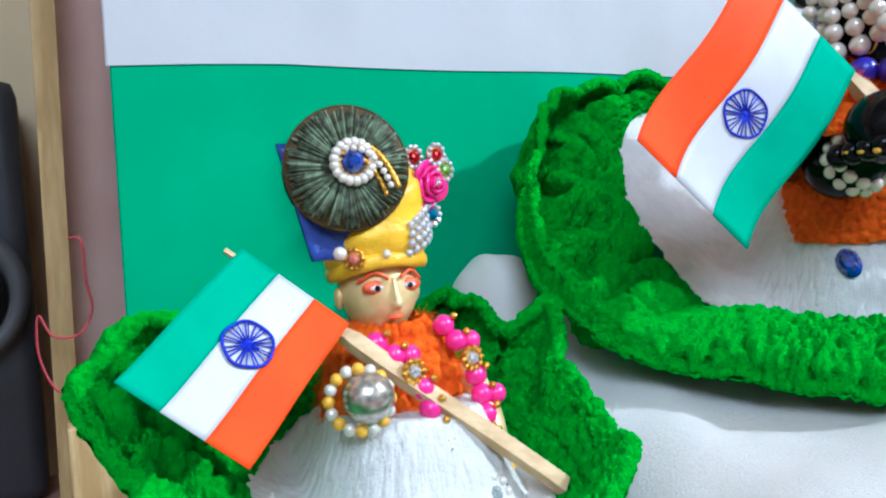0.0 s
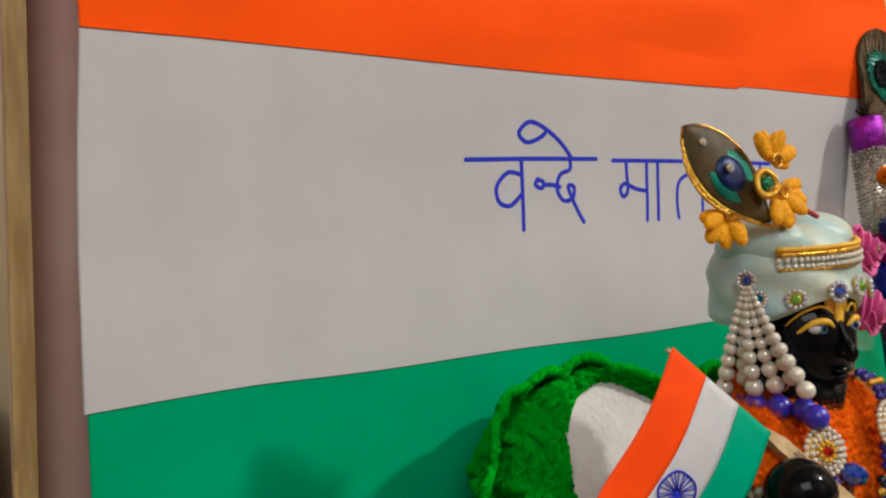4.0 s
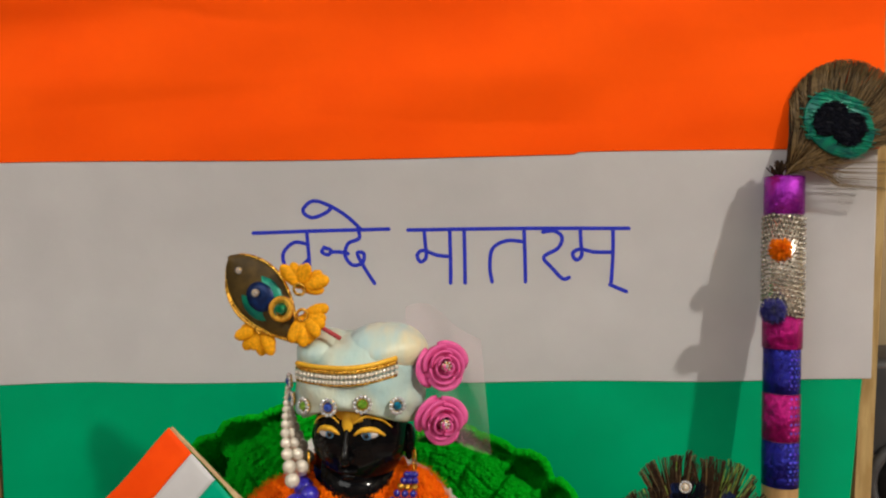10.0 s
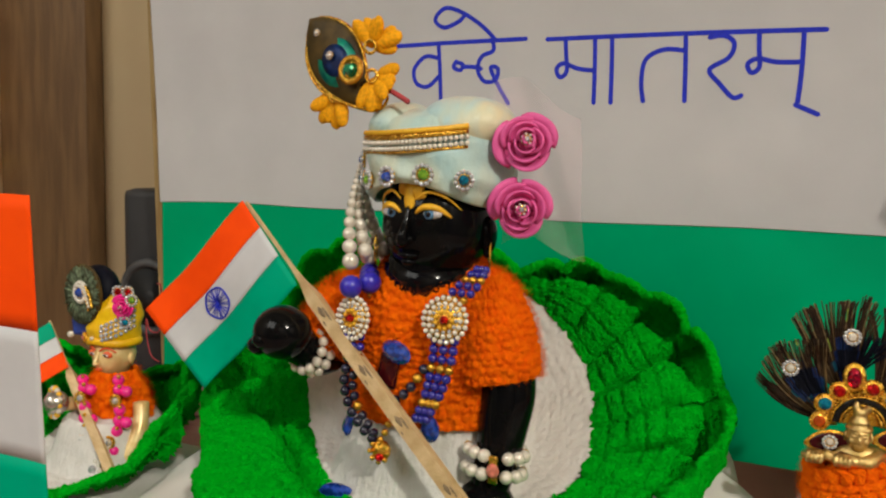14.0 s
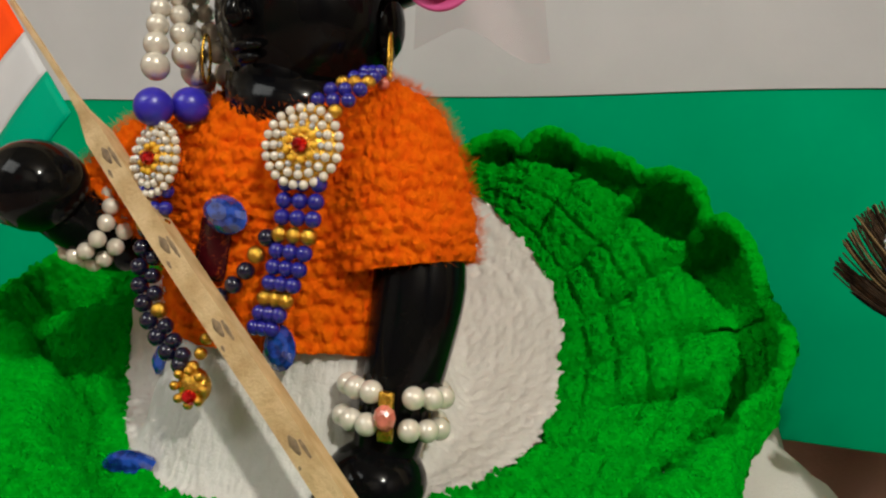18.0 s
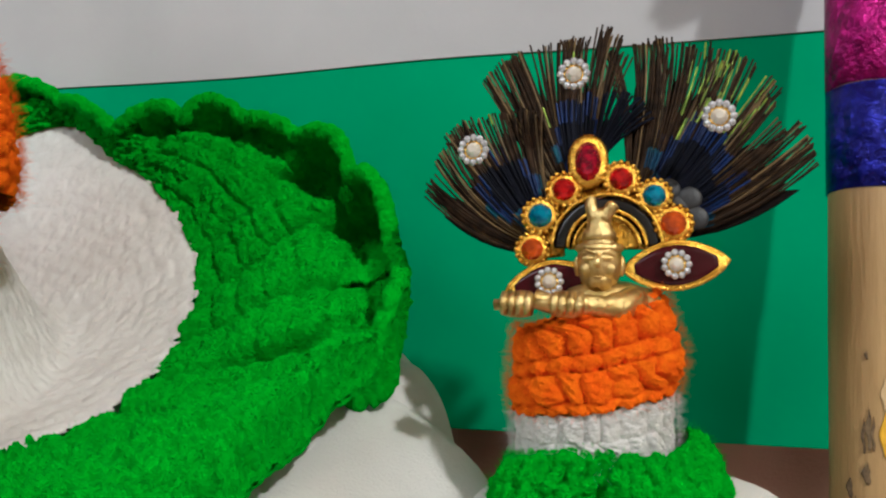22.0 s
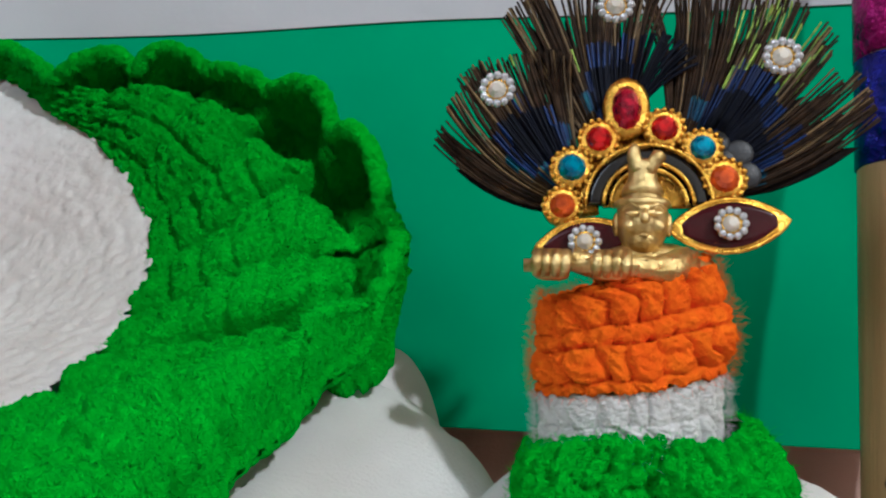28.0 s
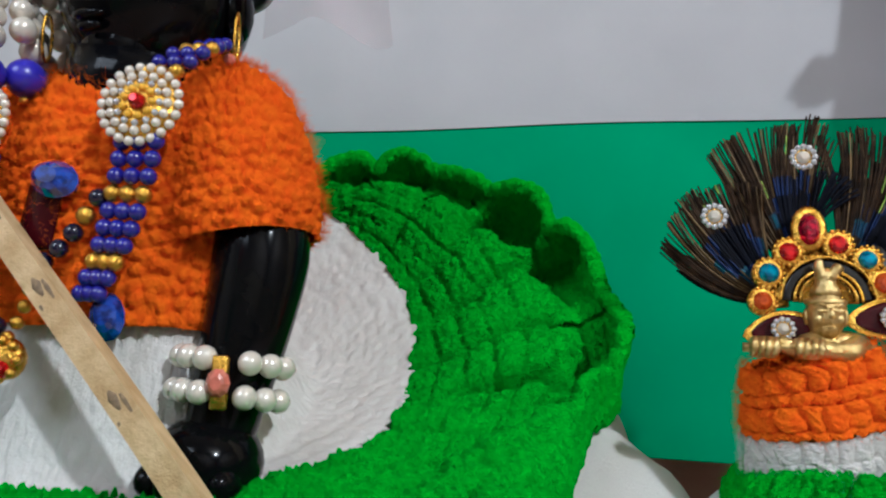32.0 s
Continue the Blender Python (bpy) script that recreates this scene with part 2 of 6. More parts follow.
OLIVE = material("feather_olive", (0.085, 0.052, 0.012), 0.5, second=(0.05, 0.032, 0.008), scale=200, spec=0.2)
CLOTH_P = material("pink_beige_cotton", (0.62, 0.42, 0.34), 0.9, second=(0.56, 0.35, 0.29), scale=22, bump=0.3, bump_scale=900, spec=0.2)
WALL = material("cream_wall_paint", (0.78, 0.63, 0.38), 0.75, second=(0.75, 0.60, 0.35), scale=9, bump=0.05, bump_scale=250)
ROOM = material("pale_room_paint", (0.62, 0.58, 0.54), 0.85, scale=3, second=(0.59, 0.55, 0.51))
FLOOR = material("floor_tile", (0.40, 0.33, 0.27), 0.4, scale=4)
TABLE = material("brown_laminate", (0.36, 0.20, 0.15), 0.5, second=(0.28, 0.15, 0.11), scale=12, stretch=(1, 8, 8), bump=0.1)
BROWN = material("brown_wood", (0.155, 0.088, 0.038), 0.45, second=(0.105, 0.058, 0.026), scale=16, stretch=(8, 8, 1), bump=0.15, bump_scale=160)
PLASTIC = material("dark_plastic", (0.030, 0.030, 0.033), 0.5, second=(0.024, 0.024, 0.026), scale=40, bump=0.12, bump_scale=900)
CONE = material("speaker_cone", (0.012, 0.012, 0.013), 0.6, scale=60, bump=0.15, bump_scale=600)
RING = material("speaker_surround", (0.07, 0.07, 0.073), 0.5, scale=60)
GLINT_R = material("red_foil_glint", (0.85, 0.05, 0.22), 0.25, 0.6, second=(0.55, 0.03, 0.45), scale=300)
GLINT_B = material("blue_foil_glint", (0.10, 0.16, 0.95), 0.25, 0.6, second=(0.20, 0.08, 0.80), scale=300)
THREAD = material("red_thread", (0.45, 0.05, 0.06), 0.8, scale=600)
GARLAND = material("marigold", (0.85, 0.40, 0.02), 0.8, scale=90, second=(0.75, 0.22, 0.01))


# ---- mesh tools ----
def unit_ball(seg, rings):
    v = [(0, 0, 1)]
    for i in range(1, rings):
        a = math.pi * i / rings
        v += [(math.sin(a) * math.cos(2 * math.pi * j / seg), math.sin(a) * math.sin(2 * math.pi * j / seg), math.cos(a)) for j in range(seg)]
    v.append((0, 0, -1))
    f = [(0, 1 + j, 1 + (j + 1) % seg) for j in range(seg)]
    for i in range(rings - 2):
        o = 1 + i * seg
        f += [(o + j, o + seg + j, o + seg + (j + 1) % seg, o + (j + 1) % seg) for j in range(seg)]
    o = 1 + (rings - 2) * seg
    f += [(o + (j + 1) % seg, o + j, len(v) - 1) for j in range(seg)]
    return np.array(v), f


BALLS = {}


def frame_of(normal, up=(0, 0, 1)):
    """Columns: across, up, out, for a piece that faces along normal."""
    n = Vector(normal).normalized()
    u = Vector(up)
    if abs(n.dot(u.normalized())) > 0.98:
        u = Vector((0, 1, 0))
    a = u.cross(n).normalized()
    return np.array([a, n.cross(a), n]).T


def smooth_line(points, steps=8, closed=False):
    """A Catmull-Rom line through the points."""
    p = [np.array(q, float) for q in points]
    n, out = len(p), []
    for i in range(n if closed else n - 1):
        a, b, c, d = (p[(i + k) % n] if closed else p[min(max(i + k, 0), n - 1)] for k in (-1, 0, 1, 2))
        for s in range(steps):
            t = s / steps
            out.append(0.5 * (2 * b + (c - a) * t + (2 * a - 5 * b + 4 * c - d) * t * t + (3 * b - a - 3 * c + d) * t ** 3))
    if not closed:
        out.append(p[-1])
    return np.array(out)


class Mesh:
    def __init__(self):
        self.v, self.f, self.m, self.n = [], [], [], 0

    def add(self, verts, faces, mi=0):
        self.v.append(np.asarray(verts, float))
        o = self.n
        self.f += [tuple(i + o for i in q) for q in faces]
        self.m += [mi] * len(faces)
        self.n += len(verts)
        return self

    def ball(self, c, r, s=(1, 1, 1), turn=None, seg=10, rings=7, mi=0):
        key = (seg, rings)
        if key not in BALLS:
            BALLS[key] = unit_ball(seg, rings)
        v, f = BALLS[key]
        v = v * (np.array(s) * r)
        if turn is not None:
            v = v @ np.array(turn).T
        return self.add(v + np.array(c), f, mi)

    def grid(self, fn, nu, nv, loop_u=False, mi=0, thick=0.0):
        """A sheet fn(u, v); with thick, closed to a slab along its normals."""
        us = [i / nu for i in range(nu if loop_u else nu + 1)]
        p = np.array([[fn(u, j / nv) for j in range(nv + 1)] for u in us])
        a, b = p.shape[0], nv + 1

        def faces(flip, o):
            out = []
            for i in range(nu):
                k = (i + 1) % a
                for j in range(nv):
                    q = (o + i * b + j, o + k * b + j, o + k * b + j + 1, o + i * b + j + 1)
                    out.append(q[::-1] if flip else q)
            return out
        if not thick:
            return self.add(p.reshape(-1, 3), faces(False, 0), mi)
        du = (np.roll(p, -1, 0) - np.roll(p, 1, 0)) if loop_u else np.gradient(p, axis=0)
        nrm = np.cross(du, np.gradient(p, axis=1))
        nrm /= np.linalg.norm(nrm, axis=2, keepdims=True) + 1e-12
        both = np.concatenate([p.reshape(-1, 3), (p - nrm * thick).reshape(-1, 3)])
        f = faces(False, 0) + faces(True, a * b)
        o = a * b
        for i in range(nu):
            k = (i + 1) % a
            f += [(k * b, i * b, o + i * b, o + k * b), (i * b + nv, k * b + nv, o + k * b + nv, o + i * b + nv)]
        if not loop_u:
            for j in range(nv):
                f += [(j, j + 1, o + j + 1, o + j), (nu * b + j + 1, nu * b + j, o + nu * b + j, o + nu * b + j + 1)]
        return self.add(both, f, mi)

    def tube(self, pts, radius, sides=8, mi=0, flat=1.0, closed=False, up=None):
        """A tube along pts; radius a number or a list; flat squeezes its section across up."""
        p = np.array(pts, float)
        n = len(p)
        r = [radius] * n if np.isscalar(radius) else list(radius)
        t = np.roll(p, -1, 0) - np.roll(p, 1, 0)
        if not closed:
            t[0], t[-1] = p[1] - p[0], p[-1] - p[-2]
        t /= np.linalg.norm(t, axis=1, keepdims=True) + 1e-12
        u = np.array(up if up is not None else ((0, 0, 1) if abs(t[0][2]) < 0.9 else (0, 1, 0)), float)
        v = []
        for i in range(n):
            u = u - t[i] * (u @ t[i])
            u /= np.linalg.norm(u) + 1e-12
            w = np.cross(t[i], u)
            for k in range(sides):
                a = 2 * math.pi * (k + 0.5) / sides
                v.append(p[i] + r[i] * (math.cos(a) * u * flat + math.sin(a) * w))
        f = []
        for i in range(n if closed else n - 1):
            j = (i + 1) % n
            f += [(i * sides + k, i * sides + (k + 1) % sides, j * sides + (k + 1) % sides, j * sides + k) for k in range(sides)]
        if not closed:
            f += [tuple(range(sides))[::-1], tuple((n - 1) * sides + k for k in range(sides))]
        return self.add(v, f, mi)

    def lathe(self, profile, c, turn=None, seg=20, mi=0, squash=(1, 1)):
        """Turns (radius, height) pairs round the axis through c."""
        v = [(r * math.cos(2 * math.pi * k / seg) * squash[0], r * math.sin(2 * math.pi * k / seg) * squash[1], h) for r, h in profile for k in range(seg)]
        v = np.array(v)
        if turn is not None:
            v = v @ np.array(turn).T
        f = [(i * seg + k, i * seg + (k + 1) % seg, (i + 1) * seg + (k + 1) % seg, (i + 1) * seg + k) for i in range(len(profile) - 1) for k in range(seg)]
        f += [tuple(range(seg))[::-1], tuple((len(profile) - 1) * seg + k for k in range(seg))]
        return self.add(v + np.array(c), f, mi)

    def box(self, c, size, turn=None, bevel=0.0, mi=0):
        bm = bmesh.new()
        bmesh.ops.create_cube(bm, size=1.0)
        bmesh.ops.scale(bm, vec=size, verts=bm.verts)
        if bevel:
            bmesh.ops.bevel(bm, geom=bm.edges[:], offset=bevel, segments=2, affect="EDGES", profile=0.6)
        bm.verts.index_update()
        v = np.array([w.co[:] for w in bm.verts])
        f = [[w.index for w in q.verts] for q in bm.faces]
        bm.free()
        if turn is not None:
            v = v @ np.array(turn).T
        return self.add(v + np.array(c), f, mi)

    def data(self, name, mats, smooth=True):
        me = bpy.data.meshes.new(name)
        me.from_pydata(np.concatenate(self.v).tolist(), [], self.f)
        for m in (mats if isinstance(mats, (list, tuple)) else [mats]):
            me.materials.append(m)
        me.polygons.foreach_set("material_index", self.m)
        me.polygons.foreach_set("use_smooth", [smooth] * len(self.f))
        me.update()
        return me


def adopt(ob, parent):
    if parent is not None:
        ob.parent = parent
        ob.matrix_parent_inverse = world_of(parent).inverted()
    return ob


def world_of(ob):
    return ob.matrix_basis if ob.parent is None else world_of(ob.parent) @ ob.matrix_parent_inverse @ ob.matrix_basis


def part(name, mesh, mats, parent, label="", smooth=True, kind=""):
    ob = adopt(new(name, mesh.data(name, mats, smooth)), parent)
    return tagged(ob, label, kind=kind)


def thing(name, base, label, category, group=""):
    ob = new(name)
    ob.empty_display_size = 0.01
    ob.location = base
    ob.matrix_basis = Matrix.Translation(base)
    return tagged(ob, label, category, group)


def solid(name, mesh, mats, label, category, group="", kind="", smooth=True):
    return tagged(new(name, mesh.data(name, mats, smooth)), label, category, group, kind)


SHARED = {}


def bead(name, parent, c, r, mat, s=(1, 1, 1)):
    key = (mat.name, "fine" if r > 0.002 else "small")
    if key not in SHARED:
        SHARED[key] = Mesh().ball((0, 0, 0), 1, seg=16 if r > 0.002 else 10, rings=10 if r > 0.002 else 7).data("bead", mat)
    ob = new(name, SHARED[key])
    ob.matrix_basis = Matrix.Translation(c) @ Matrix.Diagonal((r * s[0], r * s[1], r * s[2], 1))
    return adopt(ob, parent)


def along(points, pitch):
    """Places at even pitch along a smooth line."""
    p = smooth_line(points, 12)
    d = np.concatenate([[0], np.cumsum(np.linalg.norm(np.diff(p, axis=0), axis=1))])
    n = max(2, int(d[-1] / pitch) + 1)
    return np.stack([np.interp(np.linspace(0, d[-1], n), d, p[:, k]) for k in range(3)], axis=1)


def gem_mesh(r, h, turn, c, sides=10, stretch=(1, 1)):
    return Mesh().lathe([(r, -h * 0.3), (r, 0.0), (r * 0.72, h * 0.7), (r * 0.45, h)], c, turn, sides, squash=stretch)


def brooch(parent, c, normal, r, gem, beads=11, bead_mat=RHINE, name="brooch"):
    """A round stone in a gilt cup, ringed by tiny stones."""
    turn = frame_of(normal)
    c = np.array(c)
    cup = part(name, Mesh().lathe([(r * 0.9, -0.0006), (r * 0.95, 0.0002), (r * 0.5, 0.0005)], c, turn, 16), GOLD, parent)
    for k in range(beads):
        a = 2 * math.pi * k / beads
        bead("stone", cup, c + turn @ np.array((r * 0.82 * math.cos(a), r * 0.82 * math.sin(a), 0.0005)), r * 0.24, bead_mat)
    part("gem", gem_mesh(r * 0.55, r * 0.45, turn, c + turn @ np.array((0, 0, 0.0004))), gem, cup, smooth=False)
    return cup


SCATTER = np.random.RandomState(7).rand(64, 64)


def grain(x, y, seed=0):
    """Smooth random values from 0 to 1 on arrays."""
    xi, yi = np.floor(x).astype(int), np.floor(y).astype(int)
    fx, fy = x - xi, y - yi
    fx, fy = fx * fx * (3 - 2 * fx), fy * fy * (3 - 2 * fy)
    at = lambda a, b: SCATTER[(a + 17 * seed) % 64, (b + 29 * seed) % 64]
    return (at(xi, yi) * (1 - fx) + at(xi + 1, yi) * fx) * (1 - fy) + (at(xi, yi + 1) * (1 - fx) + at(xi + 1, yi + 1) * fx) * fy


def refine(p, n, loop):
    """Catmull-Rom refinement of an array of points along its first axis to n samples."""
    m = len(p)
    s = np.arange(n) / n * m if loop else np.linspace(0, m - 1, n)
    i = np.floor(s).astype(int)
    t = (s - i)[:, None, None]
    a, b, c, d = (p[(i + k) % m] if loop else p[np.clip(i + k, 0, m - 1)] for k in (-1, 0, 1, 2))
    return 0.5 * (2 * b + (c - a) * t + (2 * a - 5 * b + 4 * c - d) * t * t + (3 * b - a - 3 * c + d) * t ** 3)


def sheet(fn, nu, nv, cu=60, cv=24):
    """Samples of a closed sheet fn(u, v), refined to nu by nv points."""
    p = np.array([[fn(i / cu, j / cv) for j in range(cv + 1)] for i in range(cu)])
    p = refine(p, nu, True)
    return refine(p.transpose(1, 0, 2), nv, False).transpose(1, 0, 2)


def knit(mesh, p, height, mi=0, flip=False):
    """A closed sheet of points raised along its normals by the relief of its stitches."""
    du = np.roll(p, -1, 0) - np.roll(p, 1, 0)
    n = np.cross(du, np.gradient(p, axis=1))
    n *= (-1 if flip else 1) / (np.linalg.norm(n, axis=2, keepdims=True) + 1e-12)
    q = p + n * height[:, :, None]
    a, b = q.shape[:2]
    i, j = np.meshgrid(np.arange(a), np.arange(b - 1), indexing="ij")
    k = (i + 1) % a
    faces = np.stack([i * b + j, k * b + j, k * b + j + 1, i * b + j + 1], -1).reshape(-1, 4)
    return mesh.add(q.reshape(-1, 3), (faces[:, ::-1] if flip else faces).tolist(), mi)


def crochet(nu, nv, cols, rows, size, seed=0, loose=0.25, tilt=0.45, wide=0.60, tall=0.78, fluff=0.16, at=None):
    """Relief of rows of plump yarn loops that lean against one another, with gaps between them."""
    u, v = at or np.meshgrid(np.arange(nu) / nu * cols, np.linspace(0, 1, nv) * rows, indexing="ij")
    u, v = u + 0.5 * loose * (grain(u * 1.3, v * 1.3, seed) - 0.5), v + 0.5 * loose * (grain(u * 1.1 + 9, v * 1.1, seed + 1) - 0.5)
    ci, cj = np.floor(u), np.floor(v)
    best = np.full(u.shape, 1.0)
    for dj in (-1, 0, 1):
        for di in (-1, 0, 1):
            a, b = (ci + di).astype(int), (cj + dj).astype(int)
            pick = lambda s: SCATTER[(a % cols * 7 + b * 13 + s * 5) % 64, (a % cols * 3 + b * 11 + s * 19 + a // 3) % 64]
            x = u - (a + 0.5 + 0.3 * (b % 2) + loose * (pick(1 + seed) - 0.5))
            y = v - (b + 0.5 + loose * (pick(2 + seed) - 0.5))
            k = tilt * np.where(a % 2 == 0, 1.0, -1.0) + loose * 1.2 * (pick(3 + seed) - 0.5)
            px, py = x * np.cos(k) - y * np.sin(k), x * np.sin(k) + y * np.cos(k)
            d = (px / wide) ** 2 + (py / tall) ** 2
            top = np.sqrt(np.clip(1 - d, 0, 1)) * (0.75 + 0.5 * pick(4 + seed)) + 0.05 * np.sin((px * 2.2 + py) * 9) * (d < 0.8)
            best = best + np.exp(top * 5.0) - 1
    soft = fluff * ((grain(u * 5, v * 5, seed + 4) - 0.5) + 0.6 * (grain(u * 11, v * 11, seed + 5) - 0.5))
    return size * (np.log(best) / 5.0 + soft - 0.4)


def fuzz(mesh, surf, count, length, seed=3, u0=0.0, u1=1.0, v0=0.0, v1=1.0, thick=0.00003, mi=0):
    """Loose fibres that stand off a knitted sheet."""
    rs = np.random.RandomState(seed)
    nu, nv = 90, 30
    p = np.array([[surf(u0 + (u1 - u0) * i / nu, v0 + (v1 - v0) * j / nv) for j in range(nv + 1)] for i in range(nu + 1)])
    n = np.cross(np.gradient(p, axis=0), np.gradient(p, axis=1))
    n /= np.linalg.norm(n, axis=2, keepdims=True) + 1e-12
    x, y = rs.rand(count) * (nu - 0.001), rs.rand(count) * (nv - 0.001)
    i, j = x.astype(int), y.astype(int)
    fx, fy = (x - i)[:, None], (y - j)[:, None]
    mix = lambda q: (q[i, j] * (1 - fx) + q[i + 1, j] * fx) * (1 - fy) + (q[i, j + 1] * (1 - fx) + q[i + 1, j + 1] * fx) * fy
    root, nn = mix(p), mix(n)
    d = nn + (rs.rand(count, 3) * 2 - 1) * 0.9
    e = (rs.rand(count, 3) * 2 - 1) * length * 0.5
    el = length * rs.uniform(0.5, 1.2, (count, 1))
    a = root + nn * 0.001
    b, c = a + d * el * 0.5 + e * 0.3, a + d * el * 0.8 + e
    s1 = np.cross(d, np.array((0.3, 0.5, 0.8)))
    s1 *= thick / (np.linalg.norm(s1, axis=1, keepdims=True) + 1e-12)
    s2 = np.cross(d, s1)
    s2 *= thick / (np.linalg.norm(s2, axis=1, keepdims=True) + 1e-12)
    v = np.stack([a + s1, a - s1 * 0.5 + s2 * 0.87, a - s1 * 0.5 - s2 * 0.87, b + s1, b - s1 * 0.5 + s2 * 0.87, b - s1 * 0.5 - s2 * 0.87, c], 1)
    shape = ((0, 1, 4, 3), (1, 2, 5, 4), (2, 0, 3, 5), (3, 4, 6), (4, 5, 6), (5, 3, 6))
    faces = [tuple(k * 7 + q for q in f) for k in range(count) for f in shape]
    return mesh.add(v.reshape(-1, 3), faces, mi)


def wave(x, y, z=0.0, scale=1.0):
    return noise.noise(Vector((x * scale, y * scale, z * scale)))

# ---- the room ----
TOP = -0.045      # table top
WALL_Y = 0.105
solid("wall_north", Mesh().box((0.95, WALL_Y + 0.05, 0.9), (4.9, 0.1, 3.4)), WALL, "cream painted wall behind the display", "wall", kind="structure")
solid("wall_south", Mesh().box((0.95, -3.25, 0.9), (4.9, 0.1, 3.4)), ROOM, "unseen pale wall closing the room to bounce light", "wall", kind="structure")
solid("wall_west", Mesh().box((-1.55, -1.55, 0.9), (0.1, 3.3, 3.4)), ROOM, "unseen pale wall closing the room to bounce light", "wall", kind="structure")
solid("wall_east", Mesh().box((3.45, -1.55, 0.9), (0.1, 3.3, 3.4)), ROOM, "unseen pale wall closing the room to bounce light", "wall", kind="structure")
solid("ceiling", Mesh().box((0.95, -1.55, 2.65), (4.9, 3.5, 0.1)), ROOM, "unseen pale ceiling closing the room to bounce light", "ceiling", kind="structure")
solid("floor", Mesh().box((0.95, -1.55, -0.85), (4.9, 3.5, 0.1)), FLOOR, "brown tiled floor", "floor", kind="structure")

table = thing("table", (0.22, -0.18, -0.80), "brown laminate table under the white cushions", "table")
part("tabletop", Mesh().box((0.22, -0.175, TOP - 0.0125), (1.0, 0.52, 0.025), bevel=0.003), TABLE, table)
for lx in (-0.24, 0.68):
    for ly in (-0.40, 0.05):
        part("leg", Mesh().box((lx, ly, (-0.8 + TOP - 0.025) / 2), (0.04, 0.04, 0.8 + TOP - 0.025), bevel=0.003), TABLE, table)


# ---- frame with cloth and paper ----
def lean_y(z):
    return 0.0085 + (0.336 - z) * 0.062


frame_thing = thing("wooden_frame", (0.23, 0.03, TOP), "pale pine frame of thin bars leaning back against the wall", "frame")
top_bar = Mesh().box((0.2315, 0.0085, 0.3335), (0.497, 0.010, 0.0095), bevel=0.0012)
part("top_bar", top_bar, WOOD_T, frame_thing)
for x_top, x_low, wide in ((-0.0125, -0.0205, 0.0068), (0.4715, 0.4745, 0.0085)):
    bar = Mesh()
    bar.grid(lambda u, v: np.array((x_top + (x_low - x_top) * v + wide * 0.5 * (1, -1, -1, 1, 1)[round(u * 4)],
                                    lean_y(0.329 - v * 0.374) + 0.0045 * (-1, -1, 1, 1, -1)[round(u * 4)],
                                    0.3287 - v * 0.3737)), 4, 12)
    part("side_bar", bar, WOOD, frame_thing, smooth=False)
rnd = random.Random(5)
for k, x in enumerate((-0.008, 0.030, 0.076, 0.103, 0.151, 0.198, 0.238, 0.286, 0.300, 0.338, 0.386, 0.43)):
    dx, dz = rnd.uniform(-0.011, 0.008), rnd.uniform(0.004, 0.010)
    p = smooth_line([(x, 0.007, 0.3370), (x + dx * 0.3, 0.0055, 0.3385 + dz * 0.5), (x + dx, 0.004 + rnd.uniform(-0.002, 0.002), 0.338 + dz)], 4)
    pin = Mesh().tube(p, 0.00032, 5)
    pin.ball(p[-1], 0.0008, (1, 1, 0.6), seg=7, rings=5)
    part("pin", pin, STEEL, frame_thing)
for x, dx in ((0.012, 0.022), (0.045, 0.020)):
    p = smooth_line([(x, 0.003, 0.3315), (x + dx * 0.3, 0.0015, 0.3348), (x + dx * 0.8, 0.0015, 0.3338), (x + dx, 0.003, 0.3312)], 4)
    part("pin", Mesh().tube(p, 0.00035, 5), STEEL, frame_thing)


def backing(u, v):
    x, z = -0.0165 + 0.492 * u, 0.329 - v * 0.372
    fold = 0.0025 * math.sin(u * 95 + 2.5 * v) * (0.4 + 0.6 * v) + 0.0016 * wave(u * 8, v * 3, 2)
    return np.array((x - 0.007 * v * (1 - u), lean_y(z) + 0.011 + fold, z))


solid("backing_cloth", Mesh().grid(backing, 140, 24, thick=-0.0006), CLOTH_P, "pinkish beige cotton cloth stretched behind the paper flag", "cloth")


def bowed(x, y, z):
    """The papers lean forward and belly out below the top bar."""
    b = float(np.interp(z, [0, 0.0985, 0.15, 0.183, 0.219, 0.26, 0.30, 0.33], [0.0040, 0.0025, 0.0, -0.0030, -0.0080, -0.0085, -0.0045, 0.0]))
    k = 1 + b / 0.42
    return np.array((0.2 + (x - 0.2) * k, y + b, 0.225 + (z - 0.225) * k))


def sheet_relief(x, z):
    """How far the joined papers stand off their plane."""
    return 0.0014 * wave(x * 7, z * 9, 1) + 0.0005 * wave(x * 22, z * 30, 3)


def paper(x0, x1, z0, z1, depth, nx, nz, extra=None):
    """A sheet of paper between two edges that may waver, with a crisp margin."""
    def margin(w, n):
        k = w * n
        return 0.002 * k if k <= 1 else (1 - 0.002 * (n - k) if k >= n - 1 else 0.002 + 0.996 * (k - 1) / (n - 2))

    def at(u, v):
        u, v = margin(u, nx), margin(v, nz)
        x, z = x0(v) + (x1(v) - x0(v)) * u, z0(u) + (z1(u) - z0(u)) * v
        return bowed(x, depth + sheet_relief(x, z) + (extra(u, v) if extra else 0), z)
    return Mesh().grid(at, nx, nz, thick=-0.0003)


def seam_white(u):
    return 0.0985 + 0.0018 * min(1, u / 0.12) + 0.0022 * max(0, u - 0.45) / 0.55 + 0.0004 * math.sin(u * 21)


def seam_orange(u):
    return (0.2186 if u < 0.675 else 0.2198) + 0.0006 * math.sin(u * 9 + 1)


